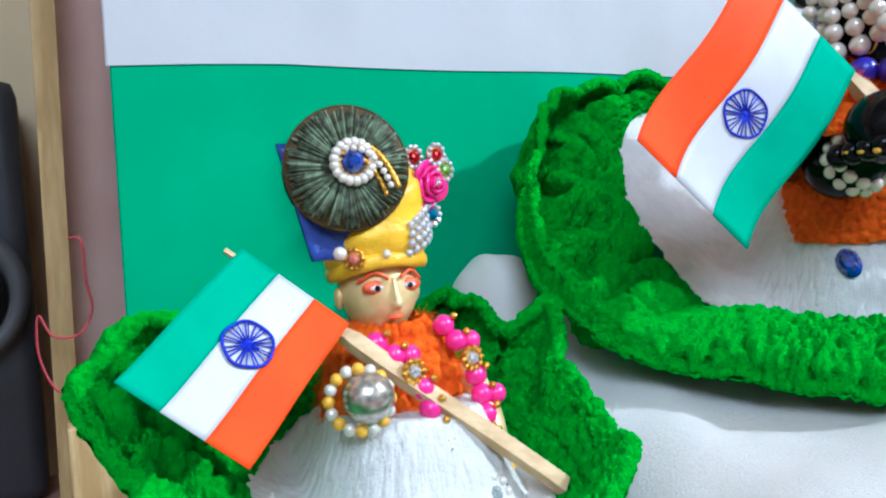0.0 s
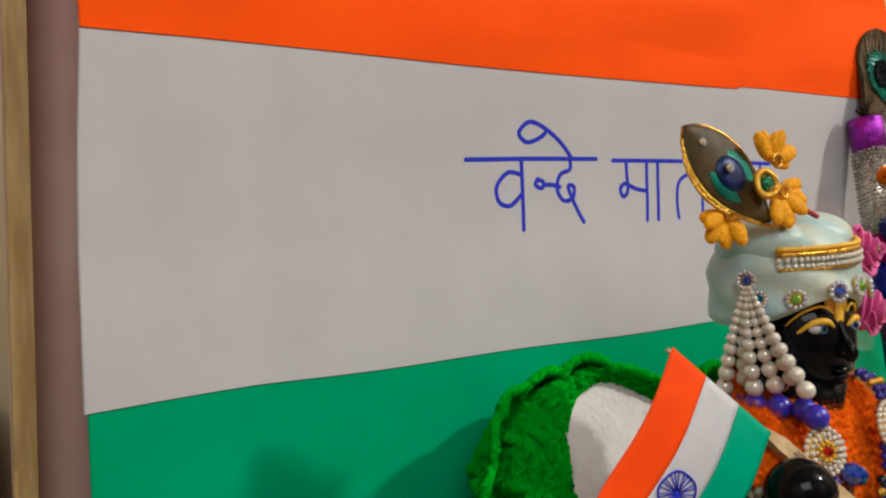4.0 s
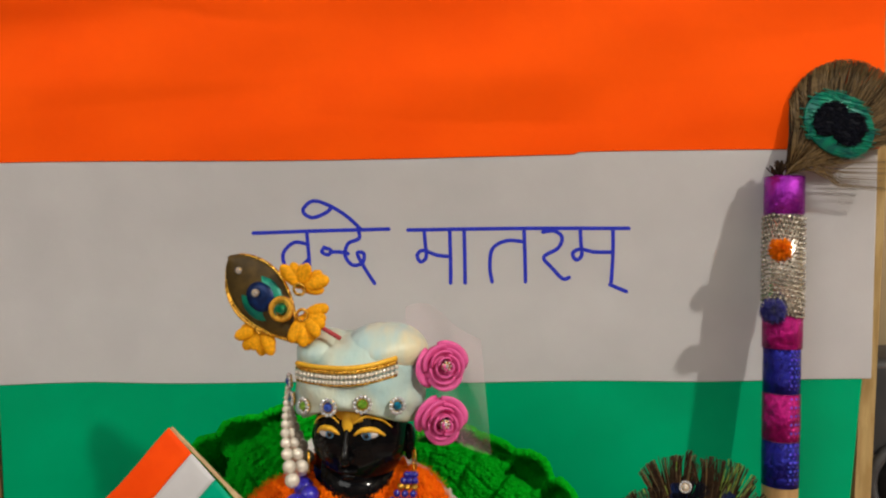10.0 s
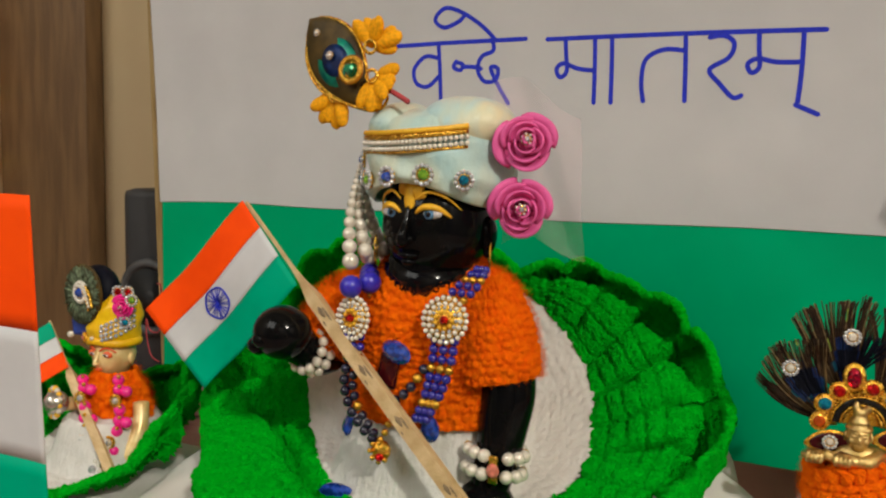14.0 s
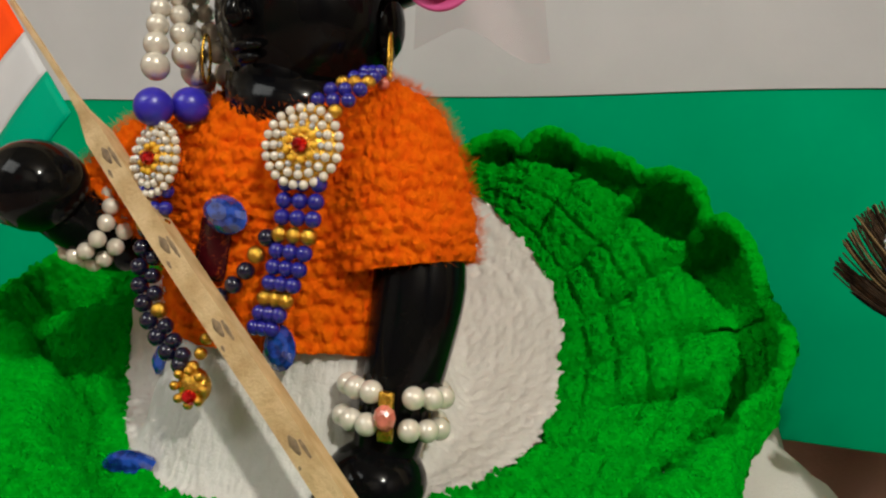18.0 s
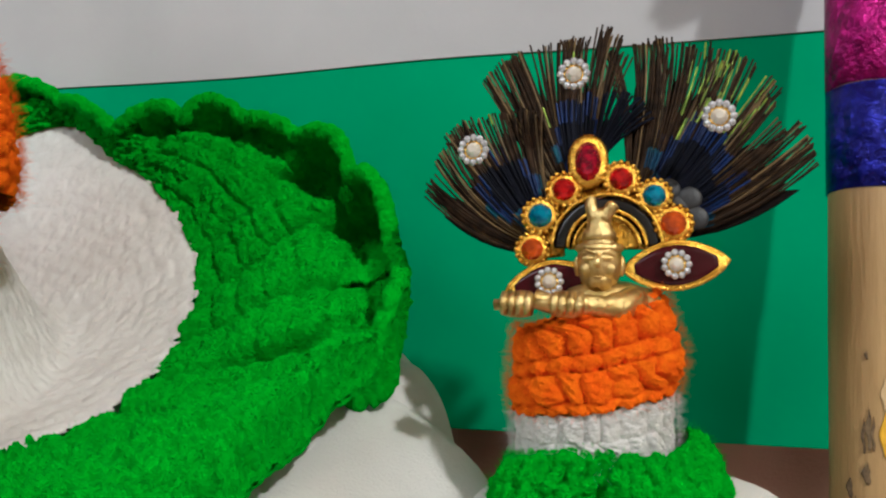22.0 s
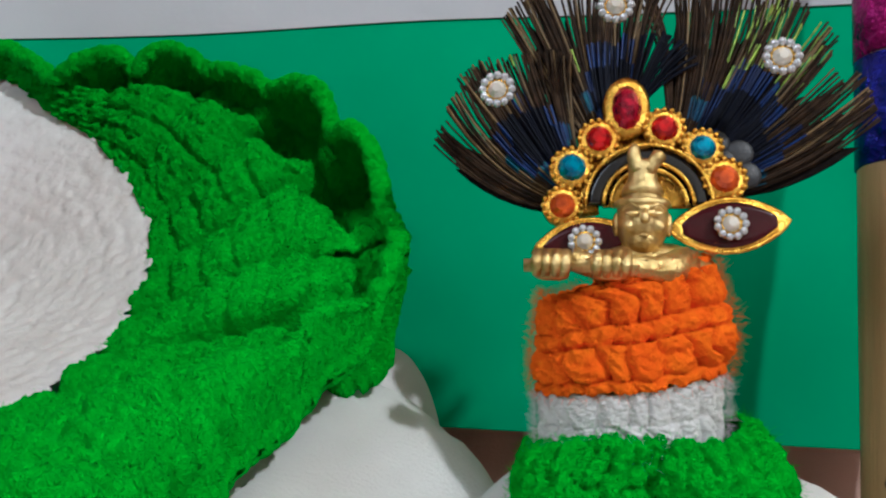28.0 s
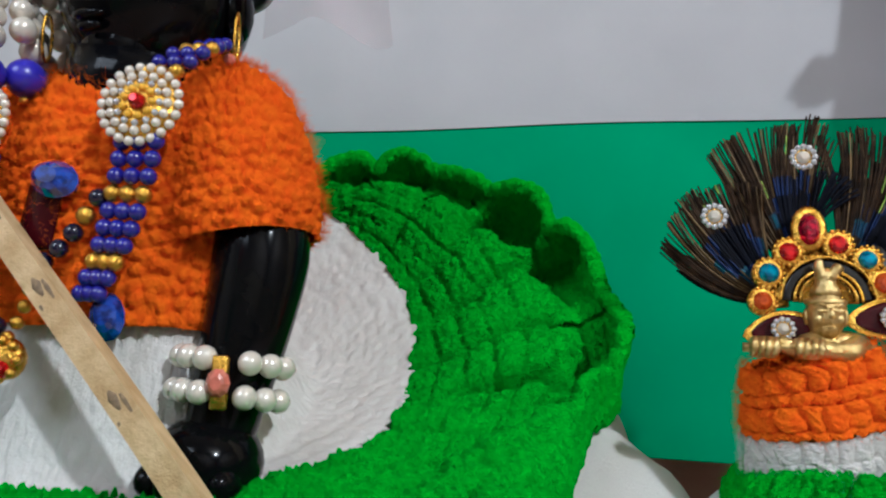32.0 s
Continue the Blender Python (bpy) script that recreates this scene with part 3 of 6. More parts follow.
def top_edge(u):
    return 0.3305 + 0.0012 * math.sin(u * 7) + 0.0009 * math.sin(u * 31 + 2) - (0.0022 if 0.27 < u < 0.36 else 0)


def orange_relief(u, v):
    droop = -0.0046 * math.exp(-((v - 0.80) / 0.10) ** 2) * (0.6 + 0.4 * math.sin(u * 5 + 1)) + 0.0020 * math.sin((u * 1.5 - v) * 9) * math.sin(math.pi * v)
    pinch = 0.0036 * math.exp(-((u - 0.375) / 0.018) ** 2 - ((v - 0.93) / 0.07) ** 2) - 0.0026 * math.exp(-((u - 0.33) / 0.05) ** 2 - ((v - 0.86) / 0.03) ** 2)
    crease = 0.0018 * math.exp(-((v - 0.93 - 0.03 * u) / 0.012) ** 2) * (1 if u < 0.22 else 0)
    for c0, slope, deep in ((0.62, -0.45, 0.0004), (0.35, 0.34, 0.0003), (0.78, 0.30, 0.0005), (0.20, -0.24, 0.0003)):
        crease += deep * math.exp(-((v - c0 - slope * (u - 0.4)) / 0.022) ** 2) * max(0.0, math.sin(u * 7 + c0 * 20))
    return (droop + pinch + crease + 0.0018 * wave(u * 5, v * 3, 8)) * min(1, v / 0.15)


solid("green_paper", paper(lambda v: 0.0 + 0.0006 * v, lambda v: 0.4535 + 0.008 * v, lambda u: 0.0004, lambda u: seam_white(u) + 0.004, 0.0004, 110, 26), PAPER_G, "green paper strip forming the lowest band of the backdrop flag", "paper")
white_paper = thing("white_paper", (0.23, 0, 0.0985), "white paper band with a blue handwritten greeting, between green and orange", "paper")
part("sheet", paper(lambda v: -0.0006 - 0.0015 * v, lambda v: 0.4655 + 0.002 * v, seam_white, lambda u: seam_orange(u) + 0.004, 0.0, 120, 30), PAPER_W, white_paper)
solid("orange_paper", paper(lambda v: -0.0020 - 0.0022 * v, lambda v: 0.4680 + 0.003 * v, seam_orange, top_edge, -0.0004, 150, 50, orange_relief), PAPER_O,
      "orange paper band pinned to the top bar, slightly creased", "paper")


# ---- handwriting ----
def pen(name, *lines):
    m = Mesh()
    for line in lines:
        p = smooth_line([(x, z, 0) for x, z in line], 7)
        w = 0.00098
        d = np.gradient(p, axis=0)
        d /= np.linalg.norm(d, axis=1, keepdims=True) + 1e-9
        s = np.stack([-d[:, 1], d[:, 0]], 1)
        left, right = p[:, :2] + s * w, p[:, :2] - s * w
        ends = [p[0, :2] - d[0, :2] * w * 0.8, p[-1, :2] + d[-1, :2] * w * 0.8]
        ring = [*left, ends[1], *right[::-1], ends[0]]
        n = len(p)
        v = [bowed(x, sheet_relief(x, z) + out, z) for out in (-0.0004, 0.0001) for x, z in ring]
        f = [(i, i + 1, 2 * n - i - 1, 2 * n - i) for i in range(n - 1)] + [(n - 1, n, n + 1), (0, 2 * n, 2 * n + 1)]
        k = 2 * n + 2
        f += [(i, (i + 1) % k, k + (i + 1) % k, k + i) for i in range(k)]
        m.add(v, f)
    part(name, m, INK, white_paper, smooth=False)


pen("headline", [(0.1455, 0.1803), (0.180, 0.1812), (0.2185, 0.1818)])
pen("headline", [(0.2280, 0.1812), (0.285, 0.1815), (0.3432, 0.1810)])
pen("letter", [(0.1745, 0.1812), (0.1752, 0.166), (0.1755, 0.1505)], [(0.1748, 0.1742), (0.1675, 0.1752), (0.1615, 0.1695), (0.1625, 0.1630), (0.1685, 0.1612), (0.1752, 0.1665)])
pen("letter", [(0.1838, 0.1728), (0.1822, 0.1700), (0.1858, 0.1686), (0.1868, 0.1712), (0.1835, 0.1722)], [(0.1868, 0.1700), (0.1915, 0.1700), (0.1965, 0.1690)])
pen("letter", [(0.2020, 0.1818), (0.2022, 0.1770), (0.1965, 0.1745), (0.1945, 0.1685), (0.1980, 0.1632), (0.2035, 0.1640), (0.2045, 0.1690), (0.2010, 0.1690), (0.2055, 0.1600), (0.2100, 0.1530)])
pen("vowel_sign", [(0.2030, 0.1822), (0.1965, 0.1885), (0.1870, 0.1945), (0.1785, 0.1968), (0.1730, 0.1920), (0.1775, 0.1882), (0.1850, 0.1905), (0.1885, 0.1935)])
pen("letter", [(0.2368, 0.1812), (0.2372, 0.1740), (0.2375, 0.1670), (0.2345, 0.1645), (0.2328, 0.1680), (0.2360, 0.1705), (0.2430, 0.1680), (0.2500, 0.1672)], [(0.2502, 0.1812), (0.2503, 0.166), (0.2500, 0.1530)])
pen("vowel_sign", [(0.2578, 0.1812), (0.2578, 0.167), (0.2576, 0.1530)])
pen("letter", [(0.2890, 0.1812), (0.2892, 0.167), (0.2892, 0.1535)], [(0.2890, 0.1745), (0.2800, 0.1752), (0.2725, 0.1712), (0.2708, 0.1620), (0.2718, 0.1535)])
pen("letter", [(0.2985, 0.1795), (0.3045, 0.1800), (0.3085, 0.1768), (0.3065, 0.1712), (0.2990, 0.1665), (0.3030, 0.1610), (0.3085, 0.1552), (0.3122, 0.1560)])
pen("letter", [(0.3180, 0.1812), (0.3182, 0.1740), (0.3185, 0.1672), (0.3155, 0.1650), (0.3140, 0.1685), (0.3180, 0.1705), (0.3250, 0.1690), (0.3345, 0.1688)], [(0.3348, 0.1812), (0.3345, 0.166), (0.3335, 0.1530)])
pen("sound_mark", [(0.3325, 0.1522), (0.3370, 0.1502), (0.3415, 0.1482)])


# ---- speakers, post, cable, thread ----
def speaker(x, group):
    sp = thing("speaker", (x, 0.07, TOP), "small dark plastic loudspeaker with one round driver", "speaker", group)
    part("cabinet", Mesh().box((x, 0.076, 0.0285), (0.054, 0.050, 0.147), bevel=0.006), PLASTIC, sp)
    turn = frame_of((0, -1, 0))
    part("surround", Mesh().lathe([(0.0262, 0), (0.0262, 0.004), (0.0235, 0.0065), (0.0205, 0.005), (0.0195, 0.001)], (x, 0.0508, 0.030), turn, 36), RING, sp, "grey ring of the driver")
    part("cone", Mesh().lathe([(0.0193, 0.0045), (0.012, 0.001), (0.008, 0.0012), (0.006, 0.004), (0.002, 0.0052)], (x, 0.0505, 0.030), turn, 32), CONE, sp)
    return sp


speaker(-0.0535, "loudspeakers")
speaker(0.513, "loudspeakers")
solid("post", Mesh().box((-0.197, 0.0960, 0.35), (0.092, 0.018, 0.79), bevel=0.002), BROWN, "dark brown wooden upright beside the display", "post")
cable = smooth_line([(0.437, WALL_Y - 0.003, 0.62), (0.439, WALL_Y - 0.004, 0.45), (0.445, WALL_Y - 0.004, 0.36), (0.452, WALL_Y - 0.004, 0.20), (0.47, WALL_Y - 0.006, TOP + 0.003)], 10)
solid("cable", Mesh().tube(cable, 0.0016, 8), PLASTIC, "black cable hanging down the wall", "cable")
loop = smooth_line([(-0.0155, 0.014, 0.047), (-0.0120, 0.013, 0.046), (-0.0115, 0.013, 0.034), (-0.0105, 0.013, 0.024), (-0.0150, 0.0135, 0.017), (-0.022, 0.014, 0.0175), (-0.0255, 0.015, 0.024),
                    (-0.0262, 0.016, 0.012), (-0.0225, 0.0155, 0.001), (-0.016, 0.015, -0.002)], 6)
solid("thread", Mesh().tube(loop, 0.00042, 6), THREAD, "loose red thread wound round the side bar", "thread")
solid("wood_block", Mesh().box((-0.0125, 0.012, -0.0275), (0.016, 0.012, 0.035), bevel=0.0012), WOOD, "pale pine offcut at the foot of the frame", "block")
garland = thing("garland", (-0.268, 0.074, TOP), "orange and yellow marigold garland heaped beside the brown post", "garland")
rnd = random.Random(12)
for k in range(58):
    c = np.array((-0.266 + rnd.uniform(-0.026, 0.020), 0.074 + rnd.uniform(-0.012, 0.010), TOP + 0.012 + 0.0060 * k))
    fl = Mesh()
    for i in range(14):
        d = np.array([rnd.gauss(0, 1) for _ in range(3)])
        d /= np.linalg.norm(d)
        fl.ball(c + d * 0.009, 0.0055, (1, 1, 0.5), frame_of(d), seg=6, rings=4)
    part("flower", fl, GARLAND if k % 3 else YELLOW_S, garland)


# ---- white cushions ----
def ease(x, a, b):
    t = np.clip((x - a) / (b - a), 0, 1)
    return t * t * (3 - 2 * t)


PROFILE = np.array([(-0.175, -0.001), (-0.15, 0.0), (-0.125, 0.0015), (-0.105, 0.004), (-0.085, 0.010), (-0.068, 0.0175), (-0.055, 0.0255), (-0.046, 0.0355), (-0.036, 0.049), (-0.027, 0.064), (-0.018, 0.077), (-0.010, 0.0885), (-0.005, 0.098)])
ARC = np.concatenate([[0], np.cumsum(np.linalg.norm(np.diff(PROFILE, axis=0), axis=1))])
ARC -= np.interp(-0.058, PROFILE[:, 0], ARC)


def rise(y):
    return float(np.interp(y, PROFILE[:, 0], PROFILE[:, 1]))


def cushion(name, cx, cy, rx, ry, height, label, plump=5.0, square=3.2):
    """A soft plump pad; height(x, y) is its top where it is full."""
    def surf(u, v):
        a, r = 2 * math.pi * u, min(1.0, v / 0.93)
        k = 1 / (abs(math.cos(a)) ** square + abs(math.sin(a)) ** square) ** (1 / square)
        x, y = cx + rx * k * r * math.cos(a), cy + ry * k * r * math.sin(a)
        full = max(0.0, 1 - r ** plump) ** 0.5
        z = TOP + 0.0012 + (height(x, y) - TOP) * full
        z += (0.0030 * wave(x, y, 1, 26) + 0.0010 * wave(x, y, 5, 70)) * (0.3 + full) * (0 if v > 0.95 else 1)
        if v > 0.93:
            z = TOP + 0.0004
        return np.array((x, y, max(z, TOP + 0.0004)))
    return solid(name, Mesh().grid(surf, 110, 44, loop_u=True), CLOTH_W, label, "cushion", "white cushions")


cushion("cushion", 0.216, -0.102, 0.138, 0.097, lambda x, y: min(rise(y) - 0.0065, 0.024), "white plush cushion under the large seated figure")
cushion("cushion", 0.363, -0.130, 0.047, 0.100, lambda x, y: -0.0036 + 0.0140 * float(ease(y, -0.085, -0.048)), "white plush cushion under the small golden figure", 6.5, 2.6)
cushion("cushion", 0.046, -0.100, 0.068, 0.075, lambda x, y: -0.0215, "white plush cushion under the small seated figure")


def heap(cx, cy, rx, ry, high, power, ripple, label):
    """A crumpled heap of plush cloth."""
    def surf(u, v):
        a, r = 2 * math.pi * u, min(1.0, v / 0.92)
        x, y = cx + rx * r * math.cos(a), cy + ry * r * math.sin(a)
        z = TOP + 0.0008 + high * max(0.0, 1 - r ** power) ** 0.5 + (0.004 * wave(x, y, 3, 55) + 0.0025 * math.sin(x * 420 + 3 * wave(x, y, 1, 60))) * (1 - r * 0.6) * ripple
        return np.array((x, y, TOP + 0.0004 if v > 0.92 else max(z, TOP + 0.0004)))
    return solid("cloth", Mesh().grid(surf, 90, 40, loop_u=True), CLOTH_W, label, "cloth")


heap(0.2985, -0.0340, 0.0285, 0.030, 0.066, 3.2, 1.0, "crumpled white cloth heaped behind the cushions")
heap(0.1110, -0.0300, 0.0245, 0.0265, 0.0775, 2.8, 0.25, "plump white cloth rising behind the skirt's raised side")


# ---- crocheted skirts ----
def ring_table(pairs):
    """A smooth closed function of the angle in degrees."""
    deg = np.array([p[0] for p in pairs], float)
    val = np.array([p[1] for p in pairs], float)
    x = np.concatenate([deg - 360, deg, deg + 360])
    y = np.tile(val, 3)
    fine = np.arange(-180, 540, 1.0)
    s = np.interp(fine, x, y)
    s = np.convolve(np.pad(s, 4, mode="wrap"), np.ones(9) / 9, mode="valid")
    return lambda a: np.interp(a % 360, fine, s)


def skirt_surface(centre, profile, arc, white, rim, fold, cups, phase, pocket, cuff_high, lap, wall, bank=None):
    """A round skirt draped over a bent profile: a white panel, a green border with pockets along its raised edge and a folded cuff in front.
    q runs 0 to 1 over the white panel and 1 to 2 over the border."""
    fine_s = np.linspace(arc[0], arc[-1], 400)
    fine_y, fine_z = (np.convolve(np.pad(np.interp(fine_s, arc, profile[:, k]), 14, mode="edge"), np.ones(29) / 29, mode="valid") for k in (0, 1))
    ty, tz = np.gradient(fine_y), np.gradient(fine_z)
    tl = np.hypot(ty, tz)
    ty, tz = ty / tl, tz / tl

    def surf(u, q):
        u, q = np.broadcast_arrays(np.asarray(u, float), np.asarray(q, float))
        a = 2 * np.pi * u
        deg = np.degrees(a)
        w, r, tc = white(deg), rim(deg), fold(deg)
        t = np.clip(q - 1, 0, 1)
        back = ease(np.minimum((deg % 360), 360 - (deg % 360) + 400), 6, 16) * (1 - ease(deg % 360, 138, 158))
        step = (deg - phase) / (360.0 / cups) + 0.22 * np.sin(np.radians(deg) * 5 + 1.0)
        cup = np.abs(np.sin(np.pi * step)) ** 0.6 * (0.75 + 0.4 * np.sin(np.radians(deg) * 11))
        rho = np.where(q < 1, w * np.clip(q, 0, 1), w + (r - w) * np.minimum(1, t / 0.93))
        rho = rho * (1 + back * 0.035 * (cup - 0.6) * ease(t, 0.75, 0.95)) - back * 0.0016 * ease(t, 0.95, 1.0)
        x, s = centre + rho * np.cos(a), rho * np.sin(a)
        y, z = np.interp(s, fine_s, fine_y), np.interp(s, fine_s, fine_z)
        ny, nz = -np.interp(s, fine_s, tz), np.interp(s, fine_s, ty)
        lift = back * (pocket * 0.38 * ease(t, 0.0, 0.5) - pocket * 1.15 * cup * ease(t, 0.60, 0.74) * (1 - ease(t, 0.84, 0.97)) + pocket * 0.30 * ease(t, 0.88, 1.0) * (0.35 + cup))
        ridge = ease(t, tc - 0.08, tc + 0.04) * np.sqrt(np.clip(1 - (np.clip(t - tc, 0, 1) / (1.001 - tc)) ** 3.5, 0, 1)) - 0.32 * np.exp(-((t - tc + 0.15) / 0.09) ** 2)
        low = ease(deg % 360, 222, 262) * (1 - ease(deg % 360, 318, 346))
        lift = lift + (1 - back) * cuff_high * ridge * (1 - 0.68 * low)
        lift = lift + (1 - back) * 0.0007 * ease(t, 0.3, 1.0) * np.sin(np.radians(deg) * 17 + 2 * np.sin(np.radians(deg) * 5))
        side = ease(deg % 360, 112, 135) * (1 - ease(deg % 360, 178, 196))
        lift = lift + side * (0.0066 * np.sin(2 * np.pi * deg / 13 + 0.8) * ease(t, 0.1, 0.5) * (1 - ease(t, 0.75, 0.9)) + 0.005 * ease(t, 0.80, 0.94))
        lift = lift + 0.0016 * (grain(np.cos(a) * 4 + 20, np.sin(a) * 4 + rho * 60 + 20, 3) - 0.5) * ease(q, 0.3, 1.0)
        y, z = y + ny * lift, z + nz * lift
        if bank:
            z = z + bank(deg) * ease(q, 0.35, 1.0) * (1 - ease(t, 0.05, 0.7))
        lx, ly, lz, rx, ry, soft = lap
        d = (np.abs((x - lx) / rx) ** 2.6 + np.abs((y - ly) / np.where(y < ly, ry, ry * 1.5)) ** 2.6) ** (1 / 2.6)
        k = 1 - ease(d, 1 - soft, 1 + soft)
        k = k * (1 - ease(q, 0.86, 1.02))
        z = z + np.maximum(0, lz - z) * k
        return np.stack([x, np.minimum(y, wall), z], -1)
    return surf


def skirt(name, base, surf, size, cups, phase, label, seed, fibre):
    sk = thing(name, base, label, "doll skirt")
    nu, nv = int(size * 8200), int(size * 1000)
    u = (np.arange(nu) / nu)[:, None]
    teeth = 1.0 + 0.034 * np.abs(((np.arange(nu) / nu * round(size * 1050)) % 1.0) * 2 - 1)[:, None] + 0.02 * (grain(u * 400, u * 0 + 2.0, seed) - 0.5)
    v = np.linspace(0.06, 1.0, nv)[None, :]
    p = surf(u, np.minimum(v * teeth, 1.055)) + np.array((0, -0.0004, 0.0010))
    run = np.concatenate([np.zeros((nu, 1)), np.cumsum(np.linalg.norm(np.diff(p, axis=1), axis=2), axis=1)], 1) + 0.002
    turn = 2 * np.pi * u
    relief = crochet(nu, nv, 997, 0, 0.00028, seed, 0.7, 0.3, 0.50, 0.50, 0.5, at=(40 + run * np.cos(turn) / 0.0034, 40 + run * np.sin(turn) / 0.0034))
    ring = run / 0.0046 + 0.5 * (grain(u * 60 + 0 * run, run * 150, seed + 2) - 0.5)
    relief = relief - 0.00035 * np.exp(-((ring - np.round(ring)) / 0.16) ** 2) * (0.2 + grain(u * 130 + 0 * run, np.round(ring) * 1.7 + 5, seed + 3))
    part("white_panel", knit(Mesh(), p, relief, flip=True), YARN_W, sk, "white crochet centre")
    part("white_fluff", fuzz(Mesh(), lambda a, b: surf(-a, 0.15 + b * 0.87), fibre // 2, 0.0012, seed + 5), YARN_W, sk, kind="stuff")
    nu, nv = int(size * 17000), int(size * 1250)
    u = (np.arange(nu) / nu)[:, None]
    v = np.linspace(0, 1, nv)[None, :]
    p = surf(u, 1.0 + v)
    # ribs between the sectors, ladder rows across them, fluffy stitches
    deg = u * 360
    s = ((deg - phase) / (360.0 / cups) + 0.10 * (grain(v * 9 + 3, deg / 12 + 0 * v, seed) - 0.5)) % 1.0
    broad = np.clip((np.linalg.norm(p[:, -1] - p[:, 0], axis=1)[:, None] / size - 0.10) / 0.36, 0, 1)
    broad = broad * (1 - 0.95 * ease(deg, 184, 197) * (1 - ease(deg, 344, 358)))
    near = np.minimum(s, 1 - s)
    rib = np.exp(-(near / 0.075) ** 2) * (0.55 + 0.65 * grain(np.floor((deg - phase) / (360.0 / cups) + 0.5) * 1.9 + 0 * v, v * 5, seed + 6)) * (1 - ease(v, 0.80, 0.97))
    pillow = 1 - (1 - np.clip(near / 0.42, 0, 1)) ** 2.2
    rows = v * 8.0 + 0.22 * (grain(deg / 5 + 0 * v, v * 8, seed + 7) - 0.5)
    f = rows - np.floor(rows)
    ladder = np.exp(-(np.minimum(f, 1 - f) / 0.13) ** 2) * (0.35 + 0.65 * ease(grain(deg / 3.2 + 40, np.floor(rows + 0.5) * 3.1, seed + 8), 0.2, 0.7)) * (1 - ease(v, 0.8, 0.95))
    fluffy = crochet(nu, nv, int(size * 1700) * 2, 30, 0.0010, seed + 2, 0.9, 0.7, fluff=0.8)
    plain = crochet(nu, nv, int(size * 1000) * 2, 13, 0.0028, seed + 2, 0.6, 0.6, fluff=0.3)
    h = plain + broad * (fluffy - plain - 0.0048 * rib - 0.0021 * ladder + 0.0024 * (pillow - 0.5) * (1 - ease(v, 0.80, 0.97)))
    lumps = grain(deg * size * 9 + 7, v * 11 * size * 10, seed + 9) * 0.0010
    part("green_border", knit(Mesh(), p, h + lumps, flip=True), YARN_G, sk, "bright green crochet border with pockets along its edge")
    nu, nv = int(size * 14000), 22
    line = refine(surf(np.arange(300) / 300, np.full(300, 2.0))[:, None, :], nu, True)
    ahead = np.roll(line, -1, 0) - np.roll(line, 1, 0)
    ahead /= np.linalg.norm(ahead, axis=2, keepdims=True) + 1e-12
    out = np.cross(ahead, np.array((0.0, -0.6, 0.8)))
    out /= np.linalg.norm(out, axis=2, keepdims=True) + 1e-12
    over = np.cross(ahead, out)
    b = np.linspace(0, -2 * np.pi, nv)[None, :, None]
    part("edging", knit(Mesh(), line + 0.0015 * (np.cos(b) * out + np.sin(b) * over), crochet(nu, nv, int(size * 1500) * 2, 4, 0.0012, seed + 3, 0.6)), YARN_G, sk)
    part("fluff", fuzz(Mesh(), lambda a, b: surf(-a, 1 + b), fibre, 0.0013, seed + 4), YARN_G, sk, kind="stuff")
    return sk


ARC -= np.interp(-0.080, PROFILE[:, 0], ARC)
white_b = ring_table(((9, 0.0545), (27, 0.0575), (38, 0.0635), (49, 0.068), (65, 0.0740), (82, 0.0835), (87, 0.0875), (92, 0.095), (98, 0.102), (106, 0.101), (116, 0.095), (131, 0.080), (141, 0.0705), (152, 0.069), (160, 0.071), (167, 0.071), (174, 0.066), (179, 0.061), (186, 0.0545), (193, 0.0515), (210, 0.0465), (229, 0.0435), (250, 0.043), (282, 0.043), (327, 0.046), (336, 0.049), (348, 0.050)))
rim_b = ring_table(((0, 0.094), (7, 0.0985), (12, 0.105), (20, 0.112), (37, 0.1125), (50, 0.1085), (64, 0.1045), (71, 0.099), (79, 0.0885), (86, 0.0925), (92, 0.100), (98, 0.107), (106, 0.110), (117, 0.117), (129, 0.123), (143, 0.1185), (160, 0.1145), (173, 0.115), (185, 0.109), (194, 0.098), (206, 0.091), (216, 0.093), (240, 0.087), (270, 0.083), (300, 0.094), (318, 0.107), (333, 0.100), (350, 0.0935)))
fold_b = ring_table(((0, 0.85), (12, 0.9), (60, 0.9), (120, 0.9), (178, 0.85), (184, 0.55), (191, 0.35), (219, 0.35), (250, 0.35), (290, 0.45), (309, 0.55), (322, 0.56), (340, 0.63), (354, 0.8)))
bank_b = ring_table(((0, 0), (135, 0), (145, 0.004), (155, 0.012), (163, 0.0165), (167, 0.0166), (170, 0.0145), (174, 0.008), (180, 0.002), (186, 0), (350, 0)))
surf_b = skirt_surface(0.2155, PROFILE, ARC, white_b, rim_b, fold_b, 30, 13, 0.0165, 0.0112, (0.2130, -0.0900, 0.0490, 0.0290, 0.0215, 0.34), -0.0045, bank_b)
skirt("crochet_skirt", (0.2155, -0.07, 0.0), surf_b, 0.100, 30, 13, "round white crochet skirt with a bright green scalloped border", 11, 7000)
PROFILE_A = np.array([(-0.160, -0.0225), (-0.135, -0.0205), (-0.115, -0.0185), (-0.095, -0.016), (-0.075, -0.009), (-0.064, 0.002), (-0.056, 0.015), (-0.050, 0.028), (-0.046, 0.040)])
ARC_A = np.concatenate([[0], np.cumsum(np.linalg.norm(np.diff(PROFILE_A, axis=0), axis=1))])
ARC_A -= np.interp(-0.090, PROFILE_A[:, 0], ARC_A)
